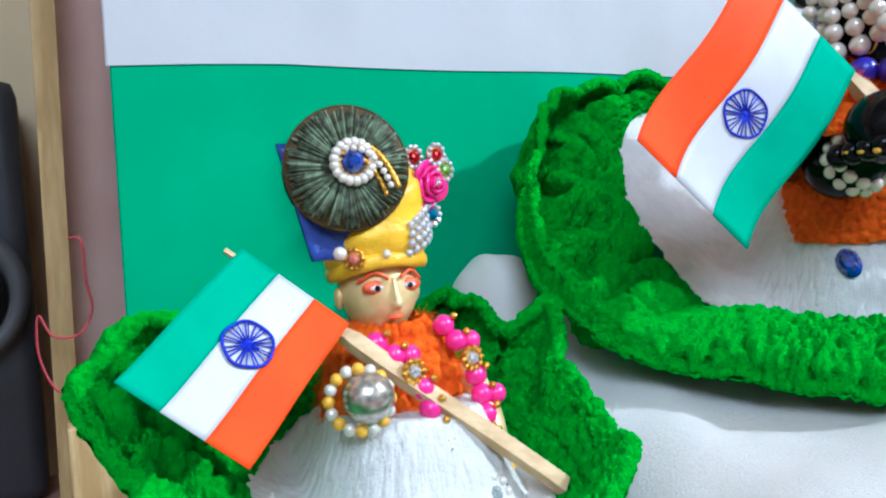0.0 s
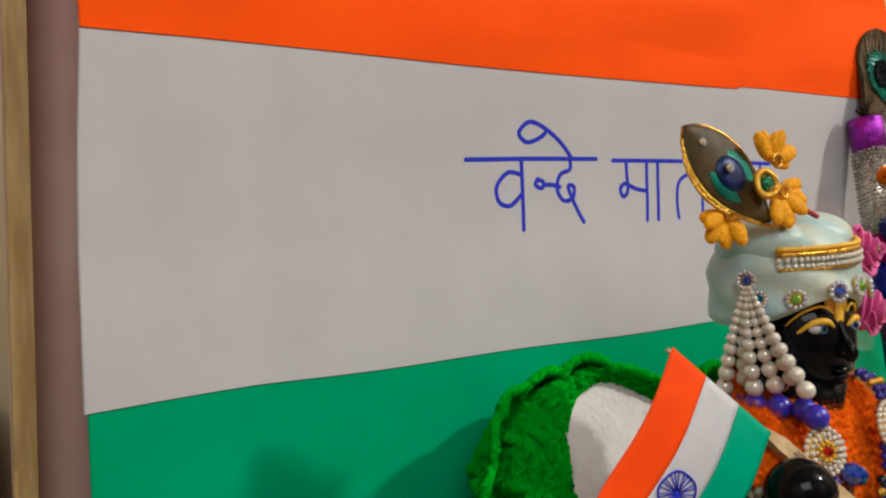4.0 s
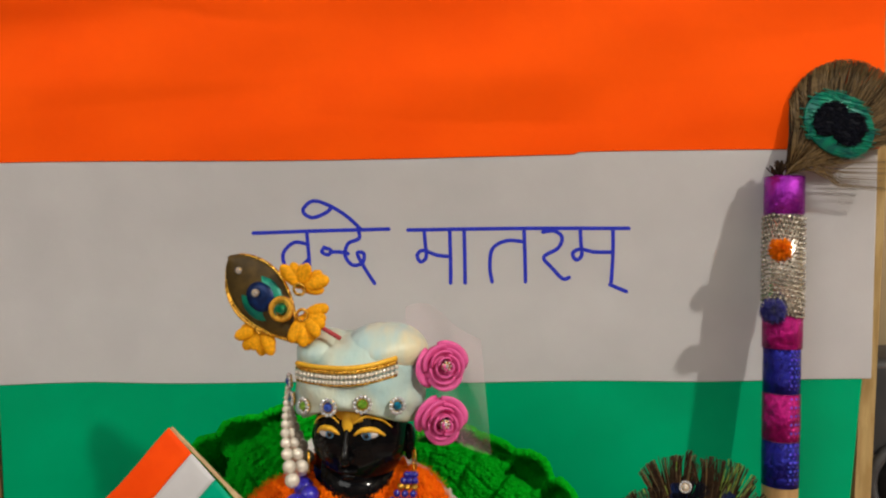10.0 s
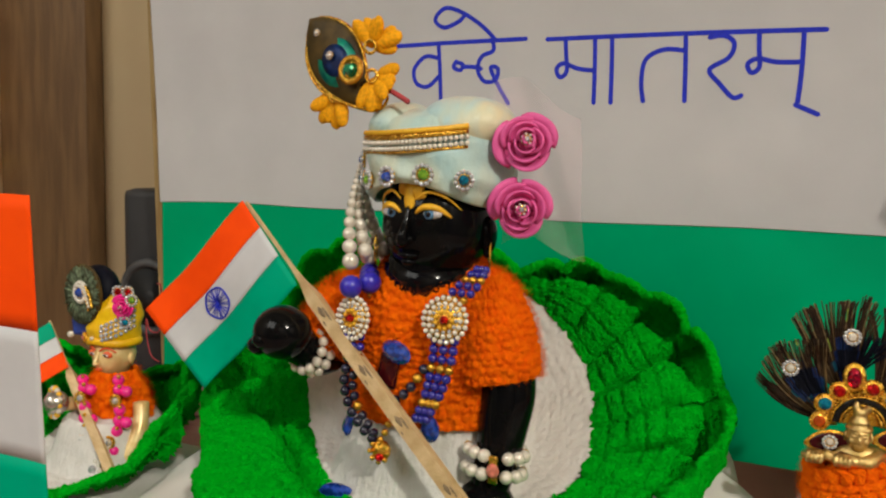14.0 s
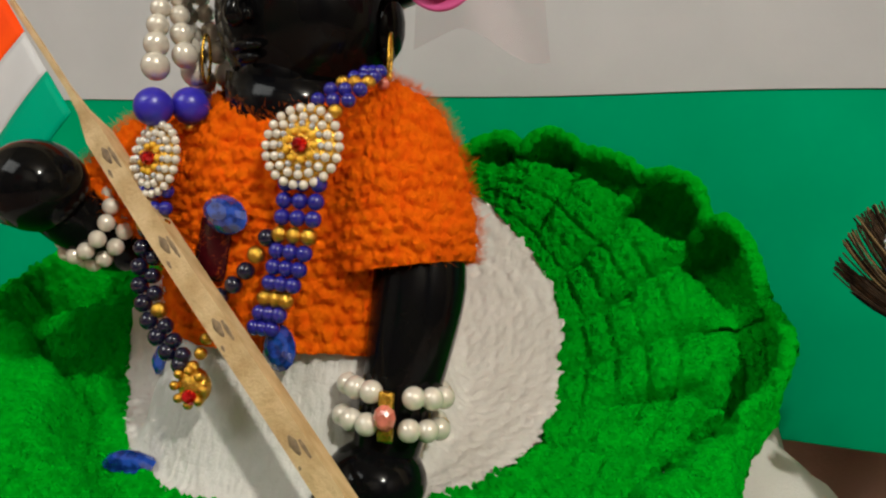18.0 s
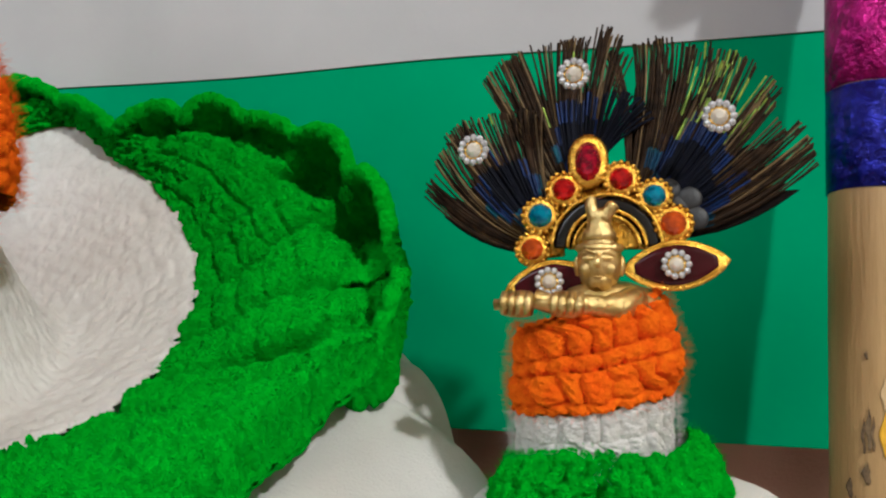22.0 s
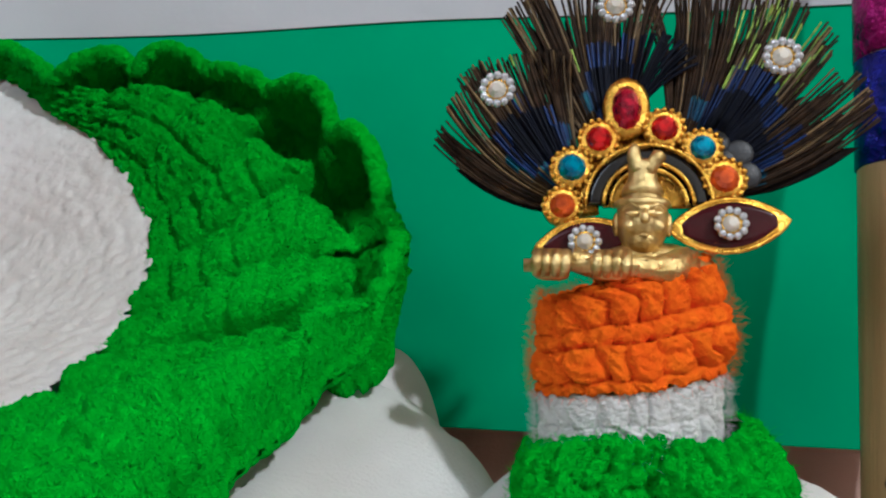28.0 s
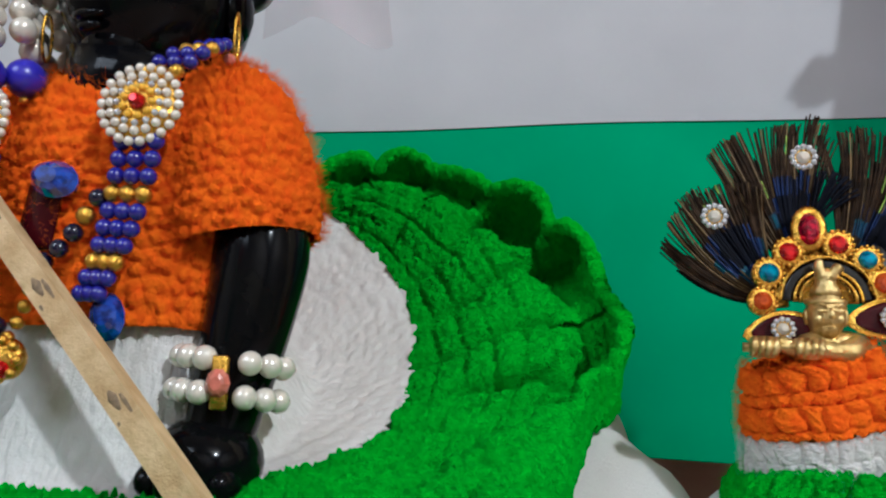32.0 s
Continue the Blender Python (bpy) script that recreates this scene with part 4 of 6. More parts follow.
white_a = ring_table(((0, 0.033), (45, 0.033), (90, 0.030), (135, 0.032), (180, 0.034), (225, 0.037), (270, 0.035), (315, 0.036)))
rim_a = ring_table(((0, 0.043), (28, 0.044), (52, 0.050), (90, 0.045), (140, 0.060), (180, 0.060), (225, 0.060), (270, 0.050), (300, 0.050), (330, 0.046)))
fold_a = ring_table(((0, 0.7), (90, 0.9), (180, 0.7), (270, 0.5)))
surf_a0 = skirt_surface(0.046, PROFILE_A, ARC_A, white_a, rim_a, fold_a, 16, 5, 0.0095, 0.0060, (0.049, -0.088, 0.004, 0.021, 0.019, 0.25), -0.0245)


def surf_a(u, q):
    """The small skirt: its sides bend up into rounded lobes."""
    p = surf_a0(u, q)
    a = 2 * np.pi * np.asarray(u, float)
    t = np.clip(np.asarray(q, float) - 0.8, 0, 1.2)
    lift = 0.016 * np.cos(a) ** 2 * t ** 1.4 + 0.0045 * np.sin(a * 5 + 0.7) * np.cos(a) ** 2 * t
    scallop = np.abs(np.sin(6.5 * a + 0.4)) ** 0.7 * np.clip(t - 0.3, 0, 1)
    lift = lift + 0.0050 * scallop * np.cos(a) ** 2
    p[..., 0] += 0.0045 * scallop * np.cos(a)
    lift = lift + 0.007 * np.exp(-((np.degrees(a) % 360 - 55) / 20) ** 2) * t
    p[..., 2] += lift
    p[..., 0] += 0.0030 * np.sin(a * 7) * t * np.sign(np.cos(a))
    return p


skirt("crochet_skirt", (0.050, -0.09, -0.018), surf_a, 0.060, 16, 5, "small white crochet skirt with a ruffled green border", 31, 2500)


# ---- the large black figure ----
FWD = Vector((-0.13, -0.99, 0)).normalized()
SIDE = Vector((0.99, -0.13, 0)).normalized()
FACE = np.array([SIDE, FWD, (0, 0, 1)]).T
HEAD = np.array((0.2175, -0.0960, 0.1030))


def face_at(x, f, z):
    return HEAD + FACE @ np.array((x, f, z))


figure = Mesh()


def head_surf(u, v):
    a, b = 2 * math.pi * u, math.pi * v
    x, f, z = math.sin(b) * math.cos(a), math.sin(b) * math.sin(a), math.cos(b)
    jaw = 1 - 0.28 * max(0, -z - 0.2)
    cheek = 0.05 * max(0, f) * math.exp(-((z + 0.25) / 0.3) ** 2)
    return face_at(0.0193 * x * jaw * (1 + cheek), 0.0208 * f * (1 - 0.06 * max(0, -z)), 0.0245 * z)


figure.grid(head_surf, 36, 24, loop_u=True)
figure.ball(face_at(0, 0.0085, -0.0142), 0.0090, (1.05, 0.98, 0.90), FACE, seg=24, rings=16)                              # chin
nose = smooth_line([face_at(0, 0.0195, 0.0065), face_at(0, 0.0215, 0.001), face_at(0, 0.0238, -0.0035), face_at(0, 0.0215, -0.0056)], 4)
figure.tube(nose, np.interp(np.linspace(0, 1, len(nose)), [0, 0.6, 0.85, 1], [0.0009, 0.0016, 0.0024, 0.0014]), 10)
for s in (-1, 1):
    figure.ball(face_at(s * 0.0018, 0.0215, -0.0042), 0.0014)
    figure.ball(face_at(s * 0.0194, -0.002, -0.003), 0.0062, (0.42, 0.7, 1.1), FACE)            # ears
    figure.ball(face_at(s * 0.0195, -0.001, -0.0085), 0.0026, (0.6, 0.8, 1), FACE)
    figure.ball(face_at(s * 0.0075, 0.0178, 0.0045), 0.0043, (1.05, 0.45, 0.40), FACE, mi=1)     # eyes
    figure.ball(face_at(s * 0.0074 + 0.0003, 0.0192, 0.0044), 0.0021, (1, 0.35, 0.85), FACE, mi=2)
    figure.ball(face_at(s * 0.0074 + 0.0003, 0.0198, 0.0044), 0.0010, (1, 0.3, 1), FACE, mi=3)
    lid = smooth_line([face_at(s * 0.0030, 0.0200, 0.0046), face_at(s * 0.0062, 0.0201, 0.0068), face_at(s * 0.0105, 0.0180, 0.0064), face_at(s * 0.0138, 0.0146, 0.0034)], 5)
    figure.tube(lid, [0.0004 + 0.0008 * math.sin(math.pi * k / (len(lid) - 1)) for k in range(len(lid))], 6, mi=4)
    brow = smooth_line([face_at(s * 0.0030, 0.0203, 0.0092), face_at(s * 0.0070, 0.0190, 0.0118), face_at(s * 0.0125, 0.0158, 0.0100), face_at(s * 0.0160, 0.0120, 0.0060)], 5)
    figure.tube(brow, [0.0002 + 0.0004 * math.sin(math.pi * k / (len(brow) - 1)) for k in range(len(brow))], 6, mi=4)
    under = smooth_line([face_at(s * 0.0035, 0.0192, 0.0028), face_at(s * 0.0075, 0.0188, 0.0012), face_at(s * 0.0118, 0.0165, 0.0028)], 5)
    figure.tube(under, 0.00035, 6)
figure.ball(face_at(0.0002, 0.0196, 0.0090), 0.0030, (0.75, 0.26, 1.5), FACE, mi=4)              # forehead mark
figure.ball(face_at(0.0012, 0.0188, 0.0124), 0.0042, (1.05, 0.26, 0.95), FACE, mi=4)
figure.ball(face_at(-0.0018, 0.0186, 0.0128), 0.0036, (0.9, 0.26, 0.8), FACE, mi=4)
figure.ball(face_at(0.0034, 0.0187, 0.0105), 0.0026, (1.1, 0.26, 0.5), FACE, mi=4)
figure.ball(face_at(0, 0.0196, -0.0098), 0.0036, (1.15, 0.42, 0.34), FACE)                       # lips
figure.ball(face_at(0, 0.0192, -0.0120), 0.0030, (1.0, 0.42, 0.40), FACE)
figure.tube([(0.2160, -0.0985, 0.090), (0.2152, -0.0975, 0.083), (0.2152, -0.0955, 0.074)], [0.0150, 0.0150, 0.0138], 28)            # neck
figure.grid(lambda u, v: np.array((0.2140 + 0.0275 * math.cos(2 * math.pi * u) * math.sin(math.pi * v) ** 0.6, -0.0925 + 0.0185 * math.sin(2 * math.pi * u) * math.sin(math.pi * v) ** 0.6,
                                   0.080 - 0.046 * v)), 24, 14, loop_u=True)
figure.tube(smooth_line([(0.243, -0.097, 0.068), (0.2475, -0.1005, 0.050), (0.2470, -0.1035, 0.034), (0.2450, -0.1055, 0.020), (0.2440, -0.107, 0.0125)], 6),
            np.interp(np.linspace(0, 1, 25), [0, 0.3, 0.75, 1], [0.0090, 0.0096, 0.0072, 0.0066]), 18)
figure.ball((0.2430, -0.1085, 0.0085), 0.0100, (1.05, 1.05, 0.85), seg=20, rings=12)
for k in range(4):
    figure.ball((0.2360 + 0.0045 * k, -0.1160 + 0.0012 * abs(k - 1), 0.0058), 0.0036, (0.8, 1.25, 0.9), seg=12, rings=8)
figure.ball((0.2345, -0.1105, 0.0095), 0.0036, (0.9, 1.3, 0.8), seg=12, rings=8)
figure.tube(smooth_line([(0.190, -0.098, 0.068), (0.1815, -0.1035, 0.058), (0.1780, -0.1095, 0.0535), (0.1755, -0.1180, 0.0570), (0.1735, -0.1235, 0.0605)], 6),
            np.interp(np.linspace(0, 1, 25), [0, 0.4, 0.8, 1], [0.0090, 0.0085, 0.0068, 0.0062]), 18)
figure.ball((0.1722, -0.1262, 0.0640), 0.0098, (1.08, 1.02, 0.98), seg=20, rings=12)
for k in range(4):
    figure.ball((0.1648, -0.1305 + 0.0042 * k, 0.0592 - 0.0006 * k), 0.0034, (1.2, 0.85, 0.95), seg=12, rings=8)
figure.ball((0.1690, -0.1335, 0.0620), 0.0033, (1.3, 0.8, 0.9), seg=12, rings=8)
for k in range(3):
    figure.ball((0.1617, -0.1305 + 0.0042 * k, 0.0580), 0.0012, (0.8, 1, 0.7), mi=4)
solid("figurine", figure, [BLACK, EYE_W, EYE_B, PUPIL, YELLOW_P], "glossy black stone figurine with painted eyes, seated on its skirt", "figurine")


# orange crochet top
def torso(u, v):
    a = 2 * math.pi * u
    wx = float(np.interp(v, [0, 0.15, 0.32, 0.55, 1], [0.0175, 0.0230, 0.0285, 0.0315, 0.0300]))
    wy = float(np.interp(v, [0, 0.15, 0.32, 0.55, 1], [0.0170, 0.0205, 0.0225, 0.0225, 0.0212]))
    drop = 0.0075 * math.sin(a) * (1 - v) ** 1.5
    return np.array((0.2140 + wx * math.cos(a), -0.0935 + wy * math.sin(a), 0.0900 - 0.0575 * v + drop + 0.0012 * wave(math.cos(a) * 2, math.sin(a) * 2, v * 4)))


def sleeve(c, r, axis, length):
    turn = frame_of(axis)

    def surf(u, v):
        a = -2 * math.pi * u
        k = float(np.interp(v, [0, 0.08, 0.22, 0.50, 0.85, 1], [0.10, 0.45, 0.74, 0.97, 1.03, 0.95]))
        return np.array(c) + turn @ np.array((r[0] * k * math.cos(a), r[1] * k * math.sin(a), -length / 2 + length * v))
    return surf


top_b = thing("doll_sweater", (0.214, -0.0935, 0.03), "orange crochet sweater with short puffed sleeves on the black figurine", "doll sweater")
part("bodice", knit(Mesh(), sheet(lambda u, v: torso(-u, v), 620, 170), crochet(620, 170, 60, 18, 0.0012, 41, 0.6, 0.35, 0.50, 0.46, 0.35)), YARN_O, top_b)
part("fluff", fuzz(Mesh(), lambda u, v: torso(-u, v), 12000, 0.0016, 42), YARN_O, top_b, kind="stuff")
for c, r, axis, length in (((0.2395, -0.0975, 0.0690), (0.0148, 0.0152), (0.19, -0.08, -1), 0.039), ((0.1850, -0.1000, 0.0690), (0.0135, 0.0145), (-0.45, -0.30, -0.8), 0.032)):
    sf = sleeve(c, r, axis, length)
    sl = part("sleeve", knit(Mesh(), sheet(sf, 420, 130), crochet(420, 130, 38, 14, 0.0012, 51, 0.6, 0.35, 0.50, 0.46, 0.35), flip=True), YARN_O, top_b)
    part("fluff", fuzz(Mesh(), lambda u, v: sf(-u, v), 9000, 0.0017, 53), YARN_O, sl, kind="stuff")


# ---- turban of the large figure ----
TC = np.array((0.2170, -0.0940))
TURB_R = [(0.0, 0.0242, 0.1095), (0.10, 0.0262, 0.1120), (0.30, 0.0268, 0.1190), (0.50, 0.0262, 0.1280), (0.66, 0.0240, 0.1345), (0.80, 0.0205, 0.1395), (0.92, 0.0140, 0.1430), (1.0, 0.0015, 0.1440)]


def turban_surf(u, v, grow=1.0):
    a = 2 * math.pi * u
    r = float(np.interp(v, [q[0] for q in TURB_R], [q[1] for q in TURB_R])) * grow
    z = float(np.interp(v, [q[0] for q in TURB_R], [q[2] for q in TURB_R]))
    arch = max(0, -math.sin(a + 0.13)) ** 3 * 0.0080 * max(0, 1 - v * 2.2) ** 1.5
    fold = 0.0007 * math.sin(5 * a + 16 * v) * math.sin(math.pi * v) + 0.0009 * wave(math.cos(a), math.sin(a), v * 5)
    return np.array((TC[0] + (r + fold) * math.cos(a), TC[1] + (r * 0.94 + fold) * math.sin(a), z + arch))


def on_turban(x, z, lift=0.0):
    """The place and the outward direction on the turban's front at x and z."""
    c = min(1, max(-1, (x - TC[0]) / 0.0262))
    a = -math.acos(c)
    v = float(np.interp(z, [q[2] for q in TURB_R], [q[0] for q in TURB_R]))
    p = turban_surf(a / (2 * math.pi), v)
    n = np.array((math.cos(a), math.sin(a), 0.15 if z > 0.128 else 0.0))
    n /= np.linalg.norm(n)
    return np.array((p[0], p[1], z)) + n * lift, n


turban = thing("turban", (TC[0], TC[1], 0.110), "pale mint satin turban with pearls, stones and pink roses", "turban")
part("wrap", Mesh().grid(turban_surf, 72, 30, loop_u=True, thick=0.0012), MINT, turban)
for name, c, r, mat, twist in (("fold", (0.2275, -0.0950, 0.1372), (0.0180, 0.0180, 0.0105), CREAM_SATIN, 2.0), ("fold", (0.2035, -0.0960, 0.1365), (0.0122, 0.0165, 0.0092), MINT, -2.0)):
    def lobe_at(u, v, c=c, r=r, twist=twist):
        a, b = 2 * math.pi * u, math.pi * v
        k = 1 + 0.035 * math.sin(4 * a + twist * 3 * v) * math.sin(b) + 0.03 * wave(math.cos(a) * 2, math.sin(a) * 2, v * 3)
        return np.array(c) + k * np.array((r[0] * math.sin(b) * math.cos(a), r[1] * math.sin(b) * math.sin(a), -r[2] * math.cos(b)))
    part(name, Mesh().grid(lobe_at, 40, 24, loop_u=True), mat, turban)
band = [on_turban(x, 0.1290 + 0.0028 * ((x - 0.212) / 0.02) ** 2 * 0.4 + 0.05 * (x - 0.195), 0.0012)[0] for x in np.linspace(0.1955, 0.2345, 26)]
for dz, mat, r in ((0.0026, GOLD, 0.0009), (0.0042, YELLOW_P, 0.0010), (-0.0024, GOLD, 0.0006)):
    part("piping", Mesh().tube([p + np.array((0, 0, dz)) for p in band], r, 7), mat, turban, "gold cord")
for dz in (0.0008, -0.0013):
    for p in band[::1]:
        bead("pearl", turban, p + np.array((0, -0.0006, dz)), 0.00085, PEARL)
for x, z, g, r in ((0.1925, 0.1185, GEM_T, 0.0030), (0.1985, 0.1180, GEM_L, 0.0034), (0.2095, 0.1195, GEM_B, 0.0036), (0.2215, 0.1205, GEM_L, 0.0037), (0.2330, 0.1190, GEM_T, 0.0035)):
    p, n = on_turban(x, z, 0.0012)
    brooch(turban, p, n, r, g)
brooch(turban, np.array((0.1893, -0.1005, 0.1250)), (-0.92, -0.4, 0), 0.0033, GEM_B)

# foam roses
tulle = Mesh().grid(lambda u, v: np.array((0.2395 + 0.031 * u - 0.004 * v, -0.0900 - 0.004 * u + 0.0022 * math.sin(9 * u + 6 * v), 0.0965 + 0.057 * v * (1 - 0.16 * u) + 0.004 * math.sin(5 * u))), 18, 24)
part("tulle", tulle, TULLE, turban, "sheer pink net")


def rose(parent, c, normal, r, seed, mat=ROSE):
    """Overlapping curled petals wound round a bright middle."""
    turn = frame_of(normal)
    rnd2 = random.Random(seed)
    core = part("rose", Mesh().lathe([(r * 0.75, -r * 0.25), (r * 0.7, 0), (r * 0.25, r * 0.15)], c, turn, 18), mat, parent, "pink foam rose")
    a = rnd2.uniform(0, 6)
    for k in range(12):
        t = k / 11
        rad, span = r * (0.16 + 0.84 * t ** 0.9), 2.9 - 1.1 * t
        a += 2.25 + rnd2.uniform(-0.25, 0.25)

        def petal(u, v, a=a, rad=rad, span=span, t=t):
            b = a + span * (u - 0.5)
            edge = 1 - abs(2 * u - 1) ** 4 * 0.45
            q = rad * (1 - (0.10 + 0.42 * t) * (1 - v)) * (1 + 0.03 * math.sin(6 * u + a)) * (1 - 0.14 * abs(2 * u - 1) ** 2.5)
            z = r * (0.42 * (1 - t) - 0.22) + r * (0.52 - 0.16 * t) * v * edge - r * 0.14 * t * v ** 5 + r * 0.05 * math.sin(5 * u + 2 * a)
            return np.array(c) + turn @ np.array((q * math.cos(b), q * math.sin(b), z))
        part("petal", Mesh().grid(petal, 18, 8, thick=0.0007), mat, core)
    brooch(core, np.array(c) + turn @ np.array((0, 0, r * 0.50)), normal, r * 0.18, RHINE, 7, PEARL, "centre")


rose(turban, (0.2515, -0.1035, 0.1320), (0.30, -0.93, 0.15), 0.0112, 3)
rose(turban, (0.2508, -0.1045, 0.1105), (0.30, -0.93, -0.05), 0.0112, 4)

# pearl tassel at the side of the turban
for k in range(6):
    t = k / 5
    end = np.array((0.1900 + 0.0050 * (1 - t) + 0.0024 * ((k * 2) % 3), -0.1180 + 0.033 * t, 0.0845 + 0.002 * math.sin(2.5 * t)))
    start = np.array((0.1885, -0.1020 + 0.002 * t, 0.1225))
    d, q = end - start, 0.0
    bulge = np.array((-0.0022, -0.0006, 0))
    while q < 0.94:
        r = 0.0009 + 0.0024 * q
        bead("pearl", turban, start + d * q + bulge * math.sin(math.pi * q), r, PEARL)
        q += 2.0 * r / np.linalg.norm(d)
    bead("blue_ball", turban, end + np.array((-0.0004, 0, -0.0035)), 0.0040, BEAD_BIG)
    bead("gold_tip", turban, end + np.array((-0.0004, 0, -0.0080)), 0.0009, GOLD)

# peacock-feather crest
crest = thing("feather_crest", (0.205, -0.108, 0.146), "gilt-edged peacock feather crest with yellow tufts on the turban", "crest")
TIP, FOOT = np.array((0.1660, -0.0995, 0.1755)), np.array((0.1935, -0.1075, 0.1440))
AX = FOOT - TIP
OUT = np.array((-0.13, -0.98, 0.1))
ACROSS = np.cross(AX / np.linalg.norm(AX), OUT)


def leaf(u, v, wide=0.0112):
    w = wide * math.sin(math.pi * min(1, u ** 0.85)) ** 0.8
    return TIP + AX * u + ACROSS * w * (2 * v - 1) + OUT * 0.0016 * (1 - (2 * v - 1) ** 2)


part("vane", Mesh().grid(leaf, 22, 12, thick=0.0006), OLIVE, crest)
edge_pts = [leaf(u, 0.0) for u in np.linspace(0, 1, 18)] + [leaf(u, 1.0) for u in np.linspace(1, 0, 18)[1:-1]]
part("gold_rim", Mesh().tube(edge_pts, 0.00075, 7, closed=True), GOLD, crest)
hook = smooth_line([leaf(0.02, 1.0), leaf(0.25, 1.0) + ACROSS * 0.0012, leaf(0.6, 1.0) + ACROSS * 0.0014, leaf(0.98, 1.0) + np.array((0.004, -0.001, -0.002)), FOOT + np.array((0.009, -0.001, 0.002)), FOOT + np.array((0.006, -0.001, 0.006))], 6)
part("gold_cord", Mesh().tube(hook, 0.0006, 6), GOLD, crest)
tc = np.array([ACROSS, AX / np.linalg.norm(AX), OUT]).T
for q, size, long, mat, name, up in ((0.52, 0.0084, 1.15, PEACOCK_G, "green_eye", 0.0017), (0.50, 0.0056, 1.15, PEACOCK_B, "blue_eye", 0.0022)):
    m = Mesh().lathe([(size, -0.0004), (size * 0.98, 0.0001), (size * 0.5, 0.0004)], TIP + AX * q + OUT * up, tc, 24, squash=(1.0, long))
    part(name, m, mat, crest)
brooch(crest, TIP + AX * 0.17 + OUT * 0.002, OUT, 0.0014, RHINE, 8)
brooch(crest, TIP + AX * 0.45 + OUT * 0.0034, OUT, 0.0016, RHINE, 8)
gc = np.array((0.1893, -0.1105, 0.1558))
brooch(crest, gc, OUT, 0.0050, GEM_E, 22, GOLD, "green_spiral")
spiral = [gc + tc @ np.array((0.00022 * k * math.cos(k * 0.55), 0.00022 * k * math.sin(k * 0.55), 0.0024 - 0.00004 * k)) * np.array((1, 1, 1)) for k in range(4, 13)]
part("spiral_line", Mesh().tube(spiral, 0.00025, 5), PEACOCK_G, crest)


def tuft(parent, c, d, length, spread, count, mat, seed, name="tuft", thick=0.00028):
    rnd2 = random.Random(seed)
    m = Mesh()
    d = np.array(d, float) / np.linalg.norm(d)
    for _ in range(count):
        e = d + np.array([rnd2.gauss(0, 1) for _ in range(3)]) * spread
        e /= np.linalg.norm(e)
        el = length * rnd2.uniform(0.7, 1.1)
        b = np.array([rnd2.gauss(0, 1) for _ in range(3)]) * length * 0.08
        m.tube([np.array(c), np.array(c) + e * el * 0.55 + b, np.array(c) + e * el], [thick, thick * 1.2, thick * 0.7], 4)
    return part(name, m, mat, parent)


def puff(parent, c, d, seed, size):
    """A soft puff of yellow felt petals round a gold ring."""
    rnd2 = random.Random(seed)
    c, d = np.array(c, float), np.array(d, float) / np.linalg.norm(d)
    side = np.cross(d, OUT)
    for k in range(7):
        a = (k - 3) * 0.36 + rnd2.uniform(-0.1, 0.1)
        e = d * math.cos(a) + side * math.sin(a) + OUT * rnd2.uniform(-0.15, 0.25)
        el = size * rnd2.uniform(0.85, 1.15)
        turn = np.array([np.cross(e, OUT), e, OUT]).T
        m = Mesh().grid(lambda u, v: c + e * el * 0.55 + turn @ np.array((el * 0.30 * math.sin(math.pi * v) * math.cos(2 * math.pi * u) * (0.6 + 0.5 * v), -el * 0.55 * math.cos(math.pi * v),
                        el * 0.17 * math.sin(math.pi * v) * math.sin(2 * math.pi * u) + 0.0004 * wave(u * 6, v * 6, seed + k))), 16, 12, loop_u=True)
        part("petal", m, TUFT, parent)
    ring = [c + np.array((0.0022 * math.cos(a), -0.0026, 0.0022 * math.sin(a))) for a in np.linspace(0, 2 * math.pi, 18)[:-1]]
    part("gold_ring", Mesh().tube(ring, 0.0006, 6, closed=True), GOLD, parent)


puff(crest, (0.1965, -0.1080, 0.1635), (0.45, -0.1, 0.9), 1, 0.0100)
puff(crest, (0.1790, -0.1020, 0.1475), (-0.35, 0.0, -0.9), 2, 0.0105)
puff(crest, (0.1975, -0.1085, 0.1535), (0.5, -0.2, -0.6), 3, 0.0105)
part("stem", Mesh().tube(smooth_line([(0.1955, -0.1085, 0.1500), (0.2035, -0.1105, 0.1490), (0.2125, -0.1125, 0.1445)], 5), 0.0009, 7), THREAD, crest, "red-brown stalk")
bead("gold_bead", crest, (0.2030, -0.1105, 0.1492), 0.0019, TUFT)

# earring, medallions, necklace
ear = thing("earring", (0.2390, -0.1000, 0.0930), "thin gold hoop earring with pink and gold beads", "earring")
hoop = [np.array((0.2395, -0.1015, 0.0925)) + np.array((0.0008 * math.cos(a), -0.0024 * math.cos(a), 0.0052 * math.sin(a))) for a in np.linspace(0, 2 * math.pi, 22)[:-1]]
part("hoop", Mesh().tube(hoop, 0.00035, 6, closed=True), GOLD, ear)
bead("bead", ear, (0.2392, -0.1035, 0.0872), 0.0013, GEM_PK)
hoop = [np.array((0.1972, -0.1050, 0.0930)) + np.array((0.0008 * math.cos(a), -0.0024 * math.cos(a), 0.0052 * math.sin(a))) for a in np.linspace(0, 2 * math.pi, 22)[:-1]]
ear2 = thing("earring", (0.1972, -0.1050, 0.0930), "thin gold hoop earring", "earring")
part("hoop", Mesh().tube(hoop, 0.00035, 6, closed=True), GOLD, ear2)

necklace = thing("necklace", (0.214, -0.118, 0.06), "blue bead necklace with two pearl medallions on the orange top", "necklace")


def medallion(parent, c, normal, r):
    turn = frame_of(normal)
    c = np.array(c)
